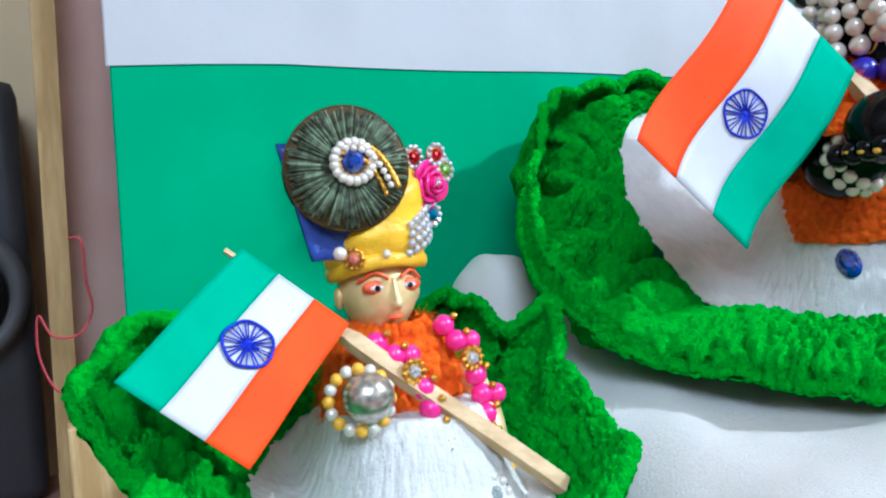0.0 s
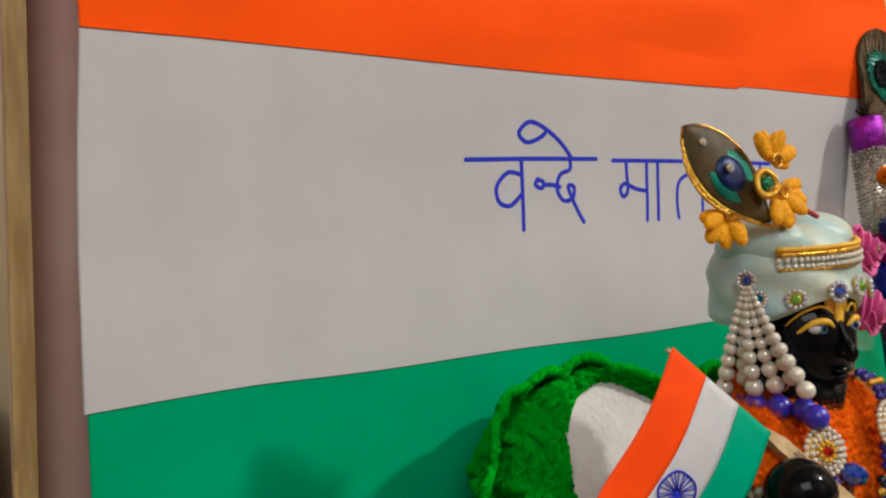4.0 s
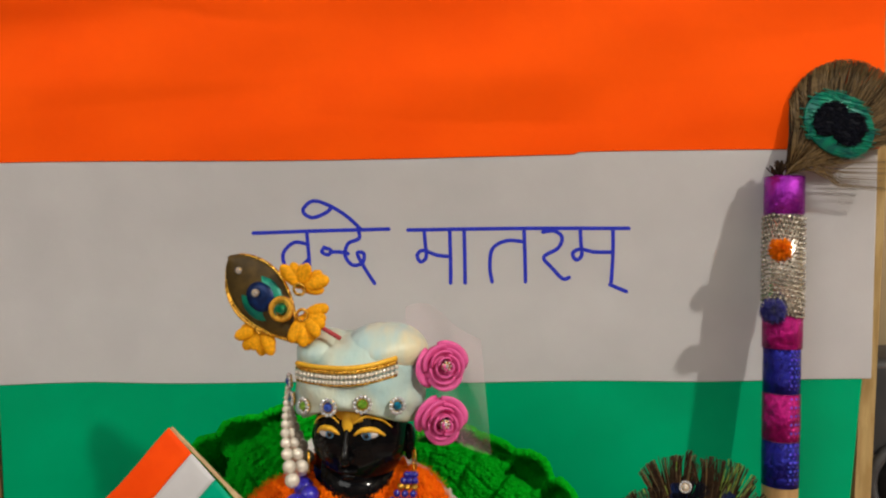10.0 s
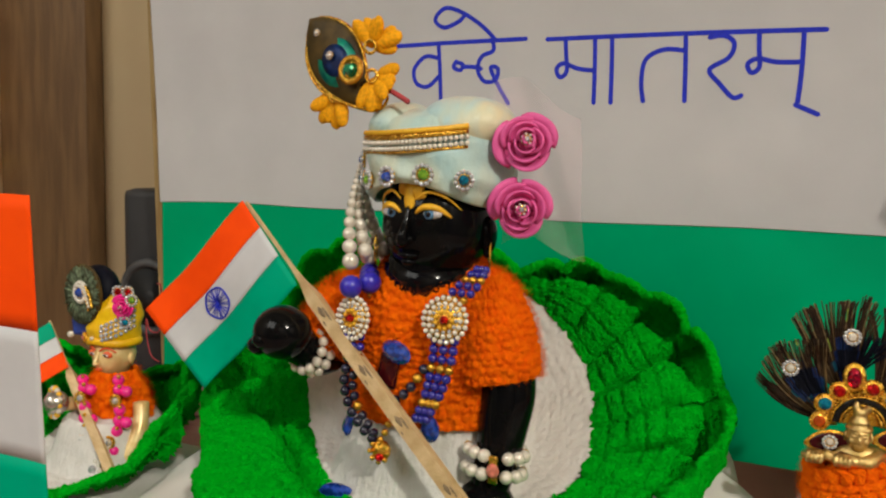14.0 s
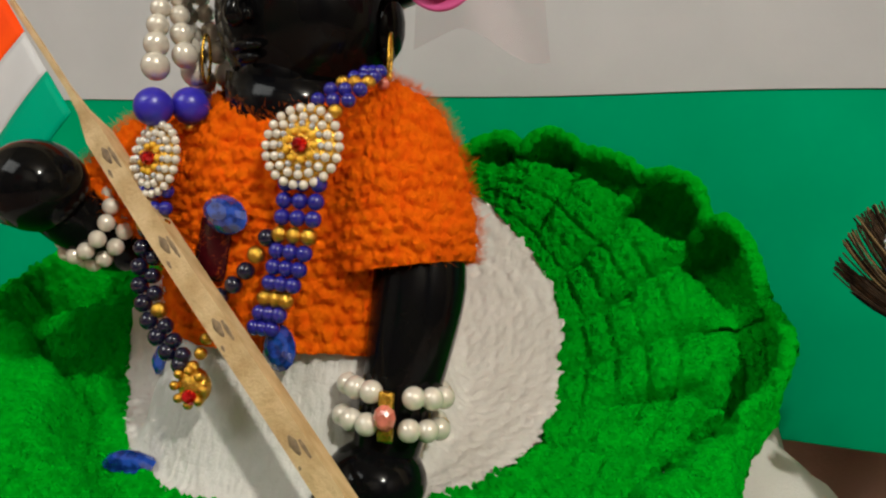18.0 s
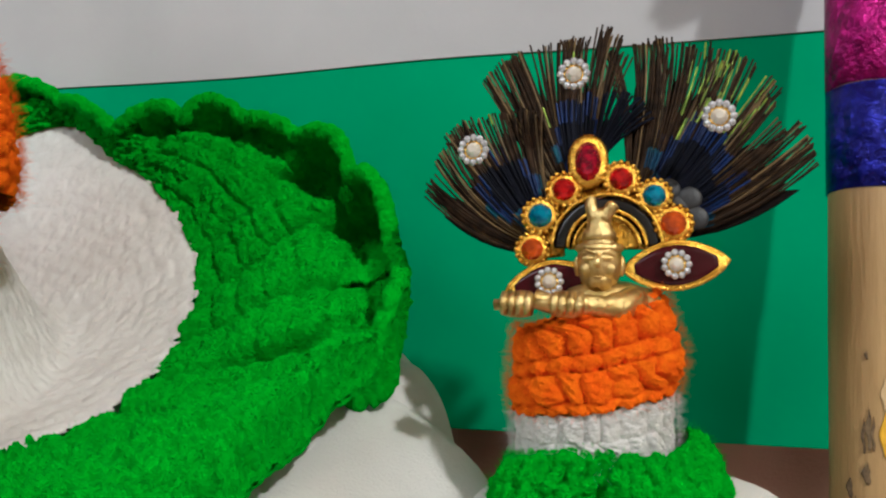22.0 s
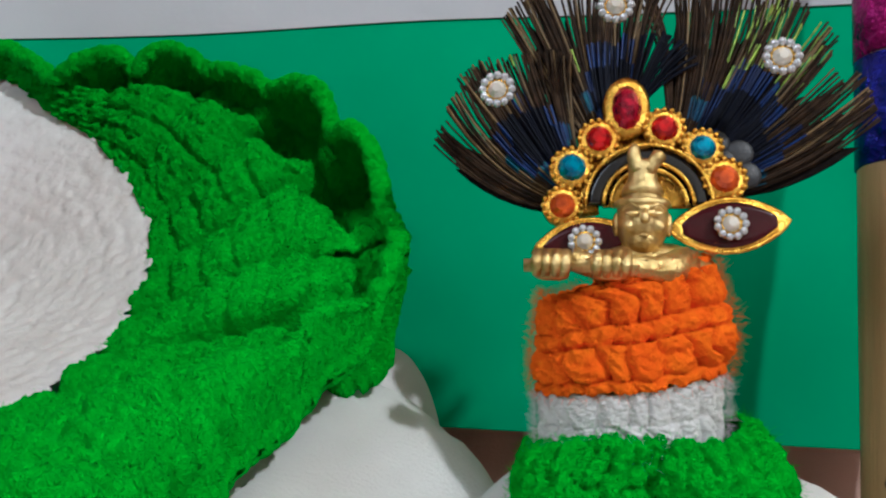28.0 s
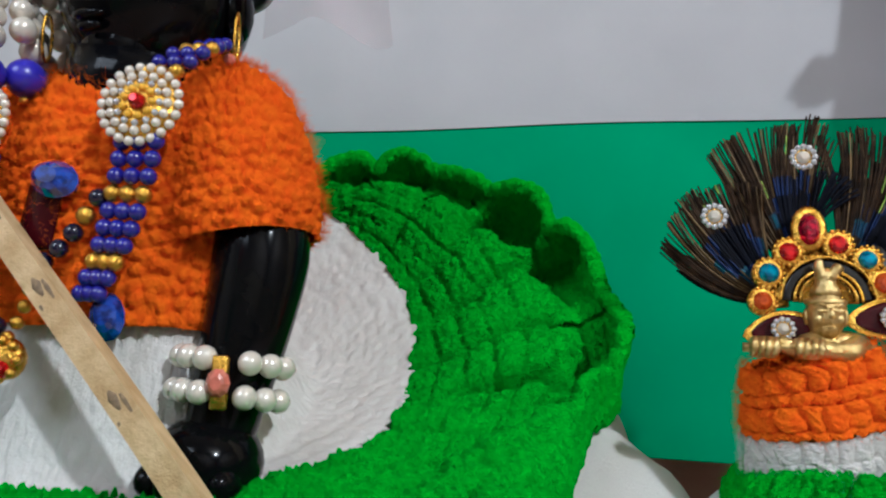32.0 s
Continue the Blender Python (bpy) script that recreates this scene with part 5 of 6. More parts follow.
    base = part("medallion", Mesh().lathe([(r * 0.95, -0.0008), (r * 0.95, 0.0002), (r * 0.4, 0.0016)], c, turn, 28), GOLD, parent, "round pearl medallion")
    for ring, count, size, h, mat in ((0.94, 22, 0.120, 0.0006, PEARL), (0.70, 16, 0.115, 0.0012, PEARL), (0.52, 12, 0.085, 0.0015, RHINE), (0.36, 9, 0.090, 0.0018, YELLOW_P)):
        for k in range(count):
            a = 2 * math.pi * k / count
            bead("stone", base, c + turn @ np.array((r * ring * math.cos(a), r * ring * math.sin(a), h)), r * size, mat)
    part("gem", gem_mesh(r * 0.20, r * 0.2, turn, c + turn @ np.array((0, 0, 0.0021))), GEM_R, base, "red stone", smooth=False)


medallion(necklace, (0.1962, -0.1185, 0.0702), (-0.25, -0.95, 0.15), 0.0076)
medallion(necklace, (0.2310, -0.1195, 0.0733), (0.12, -0.97, 0.15), 0.0078)


def strand(points, pitch, r, mat, every=0, other=GOLD):
    for k, p in enumerate(along(points, pitch)):
        if every and k % every == every - 1:
            bead("gold_bead", necklace, p, r * 1.02, other)
        else:
            bead("bead", necklace, p, r, mat)


for k in range(3):
    o = 0.0032 * (k - 1)
    strand([(0.2385 + o * 0.5, -0.1070, 0.0890), (0.2370 + o, -0.1150, 0.0845), (0.2335 + o, -0.1180, 0.0800)], 0.0030, 0.00145, BEAD_B, 3)
    strand([(0.2310 + o * 1.1, -0.1195, 0.0665), (0.2300 + o * 1.0, -0.1200, 0.0570), (0.2270 + o * 0.8, -0.1195, 0.0470), (0.2230 + o * 0.6, -0.1190, 0.0385)], 0.0032, 0.00165, BEAD_B, 4)
    strand([(0.1965 + o * 0.9, -0.1190, 0.0640), (0.1970 + o * 0.8, -0.1200, 0.0570)], 0.0031, 0.0015, BEAD_B, 3)
strand([(0.1985, -0.1200, 0.0560), (0.2040, -0.1205, 0.0490), (0.2095, -0.1210, 0.0450), (0.2120, -0.1210, 0.0435)], 0.0033, 0.0017, BEAD_B, 5)
strand([(0.2140, -0.1205, 0.0440), (0.2190, -0.1205, 0.0485), (0.2240, -0.1200, 0.0560)], 0.0034, 0.0018, BEAD_K, 4)
strand([(0.1945, -0.1190, 0.0560), (0.1940, -0.1205, 0.0470), (0.1975, -0.1220, 0.0390), (0.2020, -0.1225, 0.0335), (0.2065, -0.1225, 0.0300)], 0.0036, 0.0019, BEAD_K)
strand([(0.1975, -0.1195, 0.0540), (0.1975, -0.1205, 0.0460), (0.2010, -0.1215, 0.0385), (0.2070, -0.1225, 0.0320)], 0.0034, 0.0017, BEAD_K, 5)
strand([(0.2125, -0.1210, 0.0420), (0.2120, -0.1220, 0.0350), (0.2095, -0.1225, 0.0300)], 0.0030, 0.0013, GOLD)
part("pendant", Mesh().ball((0.2098, -0.1222, 0.0262), 0.0036, (1, 0.7, 1.05), seg=14, rings=9), GOLD, necklace, "gilt filigree pendant")
for k in range(8):
    a = 2 * math.pi * k / 8
    bead("gold_bead", necklace, (0.2098 + 0.0034 * math.cos(a), -0.1240, 0.0262 + 0.0034 * math.sin(a)), 0.0010, GOLD)
part("gem", gem_mesh(0.0017, 0.0012, frame_of((0, -1, 0)), (0.2102, -0.1243, 0.0245)), GEM_R, necklace, smooth=False)


def oval(name, c, normal, up, long, wide, label):
    turn = frame_of(normal, up)
    m = Mesh().lathe([(wide * 0.9, -0.0012), (wide, -0.0002), (wide * 0.72, 0.0014), (wide * 0.45, 0.0022)], c, turn, 14, squash=(1.0, long / wide))
    return solid(name, m, GEM_B, label, "gem", "blue stones", smooth=False)


oval("blue_stone", (0.2125, -0.1180, 0.0600), (-0.1, -0.95, 0.25), (1.0, 0, -0.35), 0.0062, 0.0037, "oval blue glass stone on the orange top")
part("collar_patch", Mesh().grid(lambda u, v: np.array((0.2065 + 0.0075 * (u - 0.3 * v), -0.1172 + 0.001 * abs(2 * u - 1), 0.0590 - 0.0125 * v)), 6, 8, thick=0.0006), WINE, top_b, "dark red patch in the neck opening")


def on_skirt(x, y, lift=0.002):
    """The top of the large skirt at x and y."""
    p = surf_b((np.arange(360) / 360)[:, None], np.linspace(0.1, 2.0, 120)[None, :]).reshape(-1, 3)
    return np.array((x, y, p[np.argmin((p[:, 0] - x) ** 2 + (p[:, 1] - y) ** 2)][2] + lift))


oval("blue_stone", on_skirt(0.1885, -0.1165, 0.0035), (0.0, -0.55, 0.85), (1.0, 0, 0.2), 0.0066, 0.0030, "oval blue glass stone on the white skirt")
oval("blue_stone", (0.2250, -0.1165, 0.0345), (0.2, -0.95, 0.2), (-0.3, 0, 1.0), 0.0048, 0.0034, "dark blue glass stone at the end of the necklace")
oval("blue_stone", on_skirt(0.1870, -0.1040, 0.003), (-0.75, -0.5, 0.4), (-0.3, 0.2, 1.0), 0.0050, 0.0034, "oval blue glass stone on the white skirt")


def bracelet(c, axis, r, levels, pearl, count, label, gem=True):
    turn = frame_of(axis)
    br = thing("bracelet", c, label, "bracelet")
    c = np.array(c)
    for lv in levels:
        for k in range(count):
            a = 2 * math.pi * k / count
            if gem and abs(math.degrees(a) - 285) < 12:
                continue
            spot = c + turn @ np.array((r * math.cos(a), r * math.sin(a), lv))
            if gem and k in (count // 2 + 1, 1):
                bead("gold_bead", br, spot, pearl * 0.72, GOLD)
            else:
                bead("pearl", br, spot, pearl, PEARL)
    return br, turn


br, tb = bracelet((0.2452, -0.1050, 0.0235), (0.06, 0.12, 1), 0.0100, (-0.0031, 0.0031), 0.0023, 15, "double pearl bracelet with a pink stone on the black wrist")
part("clasp", Mesh().box((0.2478, -0.1148, 0.0235), (0.0030, 0.0016, 0.0098), bevel=0.0005), GOLD, br)
part("gem", gem_mesh(0.0022, 0.0014, frame_of((0.2, -1, 0)), (0.2480, -0.1160, 0.0235), stretch=(1, 1.2)), GEM_PK, br, smooth=False)
bracelet((0.1770, -0.1150, 0.0560), (-0.25, -0.8, 0.35), 0.0080, (-0.0022, 0.0022), 0.0019, 13, "double pearl bracelet on the raised black wrist", False)


# ---- paper flags on sticks ----
def flag(corners, ripple, stick_ends, wheel_r, label, stick_w=0.0030, char=(), sway=0.05, thin=0.25, bare=0.10, middle=0.47):
    """corners: orange end and green end on the stick, then green and orange ends of the free edge."""
    a, b, c, d = (np.array(q) for q in corners)
    n = np.cross(b - a, d - a)
    n /= np.linalg.norm(n)
    if n[1] > 0:
        n = -n

    def surf(u, v):
        p = a * (1 - u) * (1 - v) + b * u * (1 - v) + c * u * v + d * (1 - u) * v
        s = ripple * math.sin(2 * math.pi * v * 0.95 + 0.4) * (0.3 + 0.7 * v)
        return p + n * s + (b - a) * sway * math.sin(2 * math.pi * v * 0.9) * v
    fl = thing("paper_flag", stick_ends[1], label, "flag", "small paper flags")
    for k, (name, mat) in enumerate((("orange_stripe", FLAG_O), ("white_stripe", FLAG_W), ("green_stripe", FLAG_G))):
        part(name, Mesh().grid(lambda u, v: surf((k + u) / 3, v), 8, 26, thick=0.00025), mat, fl)
    cu, cv = 0.5, middle
    lu, lv = np.linalg.norm(b - a), np.linalg.norm(d - a)

    def spot(r, ang, up=0.0005):
        return surf(cu + r * math.cos(ang) / lu, cv + r * math.sin(ang) / lv) + n * up
    wheel = Mesh()
    wheel.tube([spot(wheel_r * (1 + 0.03 * math.sin(5 * t)), t) for t in np.linspace(0, 2 * math.pi, 41)[:-1]], 0.00034, 5, closed=True)
    wheel = part("wheel", wheel, INK, fl, "blue hand-drawn spoked wheel")
    part("hub", Mesh().ball(spot(0, 0, 0.0004), wheel_r * 0.17, (1, 0.3, 1)), INK, wheel)
    for k in range(24):
        t = 2 * math.pi * k / 24 + 0.05 * math.sin(k * 2.3)
        part("spoke", Mesh().tube([spot(wheel_r * 0.12, t), spot(wheel_r * 0.98, t)], 0.00018, 4), INK, wheel)
    e0, e1 = np.array(stick_ends[0]), np.array(stick_ends[1])
    pts = [e0 + (e1 - e0) * t + np.array((0.0002 * math.sin(9 * t), 0, 0.0002 * math.cos(7 * t))) for t in np.linspace(0, 1, 20)]
    part("stick", Mesh().tube(pts, [stick_w * (thin + (1 - thin) * min(1, max(0, t - bare) * 20)) for t in np.linspace(0, 1, 20)], 4, flat=0.75, up=n), STICK, fl, "split bamboo stick", smooth=False)
    for t in char:
        q = e0 + (e1 - e0) * t
        dd = (e1 - e0) / np.linalg.norm(e1 - e0)
        for k, (s, w, el) in enumerate(((0.0, 0.34, 0.0060), (0.4, 0.20, 0.0090), (-0.45, 0.16, 0.0040))):
            m = q + n * stick_w * 0.50 + np.cross(n, dd) * stick_w * s + dd * 0.002 * k
            part("scorch_mark", Mesh().tube([m - dd * el * 0.5, m - dd * el * 0.1, m + dd * el * 0.2, m + dd * el * 0.5], [0.0001, stick_w * w, stick_w * w * 0.7, 0.0001], 6, flat=0.3, up=n), CHAR, fl)
    return fl


flag(((0.1424, -0.1094, 0.1083), (0.1724, -0.1174, 0.0798), (0.1310, -0.1172, 0.0346), (0.0998, -0.1147, 0.0620)), 0.0022,
     ((0.1424, -0.1075, 0.1074), (0.2560, -0.1335, 0.0050)), 0.0062, "small paper tricolour flag held by the black figurine", 0.0034, (0.36, 0.53, 0.67, 0.845), bare=0.25, middle=0.55)
flag(((0.0339, -0.0955, 0.0266), (0.0140, -0.0880, 0.0441), (-0.0143, -0.1065, 0.0235), (0.0062, -0.1143, 0.0058)), 0.0002,
     ((0.0108, -0.0855, 0.0437), (0.0765, -0.1112, -0.0140)), 0.0050, "small paper tricolour flag held by the small gold-faced figurine", 0.0027, (), 0.012, 0.30, 0.30)
flag(((0.1700, -0.2560, 0.1170), (0.1705, -0.2560, 0.0430), (0.2085, -0.2530, 0.0420), (0.2050, -0.2530, 0.1165)), 0.0006,
     ((0.1690, -0.2560, 0.1300), (0.1690, -0.2560, TOP)), 0.0055, "small paper tricolour flag standing upright near the table edge", 0.0018, (), 0.0)


# ---- the small gold-faced figure ----
ac = np.array((0.0462, -0.0865, 0.0322))
small = Mesh()
HA = 1.26
small.grid(lambda u, v: ac + HA * np.array((0.0078 * math.cos(2 * math.pi * u) * math.sin(math.pi * v) * (1 - 0.24 * max(0, -math.cos(math.pi * v))),
                                            0.0078 * math.sin(2 * math.pi * u) * math.sin(math.pi * v), 0.0093 * math.cos(math.pi * v))), 28, 18, loop_u=True)
pa = lambda x, y, z: ac + HA * np.array((x, y, z))
small.tube(smooth_line([pa(0, -0.0074, 0.0025), pa(0, -0.0086, -0.0006), pa(0, -0.0092, -0.0018), pa(0, -0.0078, -0.0026)], 4), [0.0005] * 4 + [0.0008] * 4 + [0.0012] * 4 + [0.0007], 8)
for s in (-1, 1):
    small.ball(pa(s * 0.0032, -0.0066, 0.0011), 0.0027, (1.25, 0.4, 0.62), mi=2)
    small.ball(pa(s * 0.0032, -0.0071, 0.0010), 0.0016, (1.2, 0.45, 0.48), mi=1)
    small.ball(pa(s * 0.0032, -0.0076, 0.0010), 0.0007, (1, 0.35, 1), mi=3)
    small.tube(smooth_line([pa(s * 0.0012, -0.0080, 0.0026), pa(s * 0.0036, -0.0072, 0.0038), pa(s * 0.0062, -0.0052, 0.0020)], 4), 0.00045, 5, mi=2)
    small.ball(pa(s * 0.0078, 0.0005, -0.001), 0.0027, (0.4, 0.7, 1))
small.ball(pa(0, -0.0074, -0.0045), 0.0018, (1.2, 0.4, 0.35), mi=2)
small.tube([ac + (0, 0.001, -0.007), ac + (0.001, 0.002, -0.014)], [0.0045, 0.006], 12)
small.tube(smooth_line([(0.0655, -0.090, 0.012), (0.0690, -0.0945, 0.002), (0.0680, -0.1000, -0.008), (0.0640, -0.1035, -0.0125)], 5), 0.0036, 12)
small.ball((0.0625, -0.1045, -0.0125), 0.0044, (1.2, 1, 0.8))
small.tube(smooth_line([(0.0390, -0.091, 0.012), (0.0360, -0.0970, 0.010), (0.0340, -0.1030, 0.0105), (0.0335, -0.1060, 0.012)], 5), 0.0032, 12)
small.ball((0.0335, -0.1085, 0.0125), 0.0056, seg=18, rings=12, mi=4)
small.grid(lambda u, v: np.array((0.049 + 0.015 * math.cos(2 * math.pi * u) * math.sin(math.pi * v) ** 0.6, -0.0865 + 0.012 * math.sin(2 * math.pi * u) * math.sin(math.pi * v) ** 0.6, 0.020 - 0.034 * v)), 20, 10, loop_u=True)
small_figure = solid("figurine", small, [SKIN, EYE_W, RED_P, PUPIL, SILVER], "small brass figurine with a painted pale gold face", "figurine")


def torso_a(u, v):
    a = -2 * math.pi * u
    wx, wy = (float(np.interp(v, [0, 0.25, 0.6, 1], q)) for q in ([0.0080, 0.0140, 0.0172, 0.0165], [0.0080, 0.0115, 0.0130, 0.0130]))
    return np.array((0.0490 + wx * math.cos(a), -0.0870 + wy * math.sin(a), 0.0245 - 0.0275 * v))


top_a = thing("doll_sweater", (0.049, -0.087, -0.01), "small fuzzy orange crochet top on the gold-faced figurine", "doll sweater")
part("bodice", knit(Mesh(), sheet(torso_a, 360, 90), crochet(360, 90, 26, 7, 0.0019, 61, 0.6, 0.5, 0.54, 0.6, 0.12)), YARN_O, top_a)
part("fluff", fuzz(Mesh(), torso_a, 5000, 0.0017, 62), YARN_O, top_a, kind="stuff")

turban_a = thing("turban", (0.0462, -0.086, 0.036), "yellow satin turban with a blue drape and a round peacock disc", "turban")


def wrap_a(u, v):
    a = 2 * math.pi * u
    r = float(np.interp(v, [0, 0.15, 0.45, 0.7, 0.88, 1], [0.0110, 0.0120, 0.0126, 0.0120, 0.0088, 0.0003]))
    fold = 0.0004 * math.sin(9 * v + 1.6 * math.sin(a + 0.6) + 0.8) * math.sin(math.pi * min(1, v * 1.1)) + 0.0003 * math.sin(17 * v + 4 * math.cos(a + 1))
    r += fold
    return np.array((0.0470 + 0.0010 * v + r * math.cos(a), -0.0807 + 0.95 * r * math.sin(a), 0.0354 + 0.0212 * v ** 0.9 + 0.0076 * math.cos(a + 0.3) * v + 0.0026 * max(0, -math.sin(a + 0.35)) ** 2 * (1 - v) + 0.0010 * math.cos(a)))


part("wrap", Mesh().grid(wrap_a, 64, 34, loop_u=True, thick=0.0008), YELLOW_S, turban_a)
band = [wrap_a(u, 0.05) for u in np.linspace(0, 1, 49)[:-1]]
part("band", Mesh().tube(band, 0.0012, 8, closed=True, flat=1.6), YELLOW_S, turban_a)
dc, dn = np.array((0.0377, -0.0900, 0.0600)), np.array((-0.18, -0.98, 0.05))
td = frame_of(dn)
part("drape", Mesh().grid(lambda u, v: dc + td @ np.array((-0.0150 + 0.020 * u * (1 - 0.3 * v) + 0.006 * v, 0.006 - 0.026 * v, -0.0022 - 0.002 * math.sin(3 * u))), 10, 12, thick=0.001), NAVY_S, turban_a, "navy satin drape")
bead("pearl", turban_a, (0.0335, -0.0935, 0.0415), 0.0016, PEARL)
bead("pearl", turban_a, (0.0450, -0.0921, 0.0405), 0.0010, PEARL)
part("disc_back", Mesh().lathe([(0.0136, -0.0012), (0.0139, 0), (0.0134, 0.0004), (0.003, 0.0006)], dc, td, 40), OLIVE, turban_a)
streak = Mesh()
rnd = random.Random(8)
for k in range(360):
    a, r0, r1 = rnd.uniform(0, 2 * math.pi), rnd.uniform(0.0030, 0.0062), rnd.uniform(0.0112, 0.0137)
    h = rnd.uniform(0.0004, 0.0012)
    streak.tube([dc + td @ np.array((r * math.cos(a + 0.05 * (r - r0) * 60), r * math.sin(a + 0.05 * (r - r0) * 60), h)) for r in (r0, (r0 + r1) / 2, r1)], [0.00035, 0.0004, 0.0003], 4)
part("feather_fringe", streak, PEACOCK_GR, turban_a, kind="stuff")
part("disc_dome", Mesh().ball(dc - dn * 0.0080, 0.0135, (1, 1, 0.60), td, seg=24, rings=12), PEACOCK_D, turban_a)
rim = [dc + td @ np.array((0.0138 * math.cos(a), 0.0138 * math.sin(a), 0.0001)) for a in np.linspace(0, 2 * math.pi, 41)[:-1]]
part("disc_rim", Mesh().tube(rim, 0.0003, 6, closed=True), OLIVE, turban_a)
brooch(turban_a, dc + td @ np.array((0.0012, 0.0012, 0.0014)), dn, 0.0052, GEM_B, 17, PEARL)
curl = smooth_line([dc + td @ np.array(q) for q in ((0.001, 0.0048, 0.002), (0.005, 0.0042, 0.0022), (0.0085, 0.0005, 0.0022), (0.0110, -0.0050, 0.0022))], 6)
part("gold_curl", Mesh().tube(curl, 0.0007, 7), GOLD, turban_a)
part("gold_curl", Mesh().tube(curl + td @ np.array((-0.0028, -0.0016, 0)), 0.0006, 7), GOLD, turban_a)
for p in along([q + td @ np.array((-0.0014, -0.0008, 0.0006)) for q in curl[::4]], 0.0016):
    bead("pearl", turban_a, p, 0.0008, PEARL)
rc = np.array((0.0590, -0.0868, 0.0560))
rose(turban_a, rc, (0.35, -0.93, 0), 0.0060, 9, BEAD_P)
for dx, dz, g in ((-0.0035, 0.0062, GEM_R), (0.0025, 0.0066, GEM_R), (-0.0050, -0.0030, GEM_B), (0.0005, -0.0075, GEM_T), (0.0045, 0.003, GEM_L)):
    brooch(turban_a, rc + np.array((dx, 0.0005, dz)), (0.3, -0.95, 0), 0.0030, g, 10)
for i in range(4):
    for k in range(8):
        a = radians(-72 + 9.5 * k)
        p = wrap_a((a / (2 * math.pi)) % 1.0, 0.10 + 0.085 * i + 0.030 * k)
        bead("rhinestone", turban_a, p + np.array((math.cos(a), math.sin(a), 0)) * 0.0005, 0.0010, RHINE)
brooch(turban_a, (0.0382, -0.0896, 0.0398), (-0.6, -0.8, 0), 0.0026, GEM_PK, 10, GOLD)

neck_a = thing("necklace", (0.05, -0.1, 0.005), "bright pink bead necklace with gilt flowers on the small figurine", "necklace")
lines = [[(0.0590, -0.0960, 0.0225), (0.0630, -0.0995, 0.0150), (0.0650, -0.1020, 0.0060), (0.0640, -0.1050, -0.0030), (0.0580, -0.1075, -0.0085)],
         [(0.0405, -0.0990, 0.0210), (0.0455, -0.1030, 0.0160), (0.0490, -0.1060, 0.0090), (0.0500, -0.1075, 0.0010), (0.0540, -0.1085, -0.0065)]]
for ln in lines:
    for k, p in enumerate(along(ln, 0.0045)):
        if k % 4 == 2:
            brooch(neck_a, p + np.array((0, -0.002, 0)), (0.1, -1, 0.1), 0.0030, RHINE, 10, GOLD, "gilt_flower")
        else:
            bead("pink_bead", neck_a, p, 0.0026, BEAD_P)
            bead("gold_bead", neck_a, p + np.array((0.0020, -0.0018, 0.0022)), 0.0009, GOLD)
            if k % 3 == 1:
                bead("pink_bead", neck_a, p + np.array((0.0040, 0.0004, -0.0005)), 0.0025, BEAD_P)
brooch(neck_a, (0.0605, -0.1120, -0.0135), (0, -1, 0.2), 0.0046, RHINE, 9, PEARL, "flower_pendant")
brooch(neck_a, (0.0600, -0.1140, -0.0195), (0, -1, 0.2), 0.0030, RHINE, 9, GOLD, "flower_pendant")
wr, tw = np.array((0.0325, -0.1080, 0.0115)), frame_of((-0.35, -0.9, 0.1))
br_a = thing("bracelet", wr, "pearl and yellow bead bracelet on the raised brass wrist", "bracelet")
for k in range(16):
    a = 2 * math.pi * k / 16
    bead("pearl" if k % 2 else "yellow_bead", br_a, wr + tw @ np.array((0.0064 * math.cos(a), 0.0064 * math.sin(a), 0)), 0.0014, PEARL if k % 2 else YELLOW_P)
br_b = thing("bracelet", (0.066, -0.103, -0.010), "yellow and gilt bead bracelet on the lowered brass wrist", "bracelet")
for k in range(14):
    a = 2 * math.pi * k / 14
    bead("bead", br_b, np.array((0.0665, -0.1020, -0.0100)) + np.array((0.0050 * math.cos(a), 0.0030 * math.sin(a), 0.0045 * math.sin(a))), 0.0012, YELLOW_P if k % 2 else GOLD)
for ob in (small_figure, top_a, neck_a, br_a, br_b):
    ob.location.y += 0.0055
small_figure.location += Vector((0.0008, 0, -0.0006))


# ---- the small golden figure in a crocheted dress ----
gold = Mesh()
gh = np.array((0.3578, -0.0715, 0.0425))
gf = gh + (0.0002, -0.0012, -0.0020)
gold.ball(gf, 0.0049, (0.77, 0.85, 1.10), seg=20, rings=14)
gold.ball(gf + (0, -0.0018, -0.0030), 0.0026, (0.9, 0.8, 0.9), seg=12, rings=8)
gold.tube([gf + (0, -0.0042, 0.0012), gf + (0, -0.0055, -0.0006)], [0.0003, 0.0007], 7)
for s in (-1, 1):
    gold.ball(gf + (s * 0.0017, -0.0041, 0.0006), 0.0009, (1.2, 0.4, 0.40))
    gold.tube(smooth_line([gf + (s * 0.0007, -0.0044, 0.0014), gf + (s * 0.002, -0.0042, 0.0019), gf + (s * 0.0031, -0.0031, 0.0012)], 3), 0.00022, 5)
    gold.ball(gf + (s * 0.0037, 0.0, -0.0006), 0.0012, (0.5, 0.8, 1.5))
    gold.ball(gf + (s * 0.0019, -0.0033, -0.0012), 0.0010, (1.0, 0.5, 1.0))
gold.ball(gf + (0, -0.0042, -0.0025), 0.0007, (1.2, 0.5, 0.35))
gold.lathe([(0.0038, 0.0), (0.0041, 0.0004), (0.0040, 0.0010), (0.0035, 0.0013)], gf + (0, 0, 0.0018), seg=18)
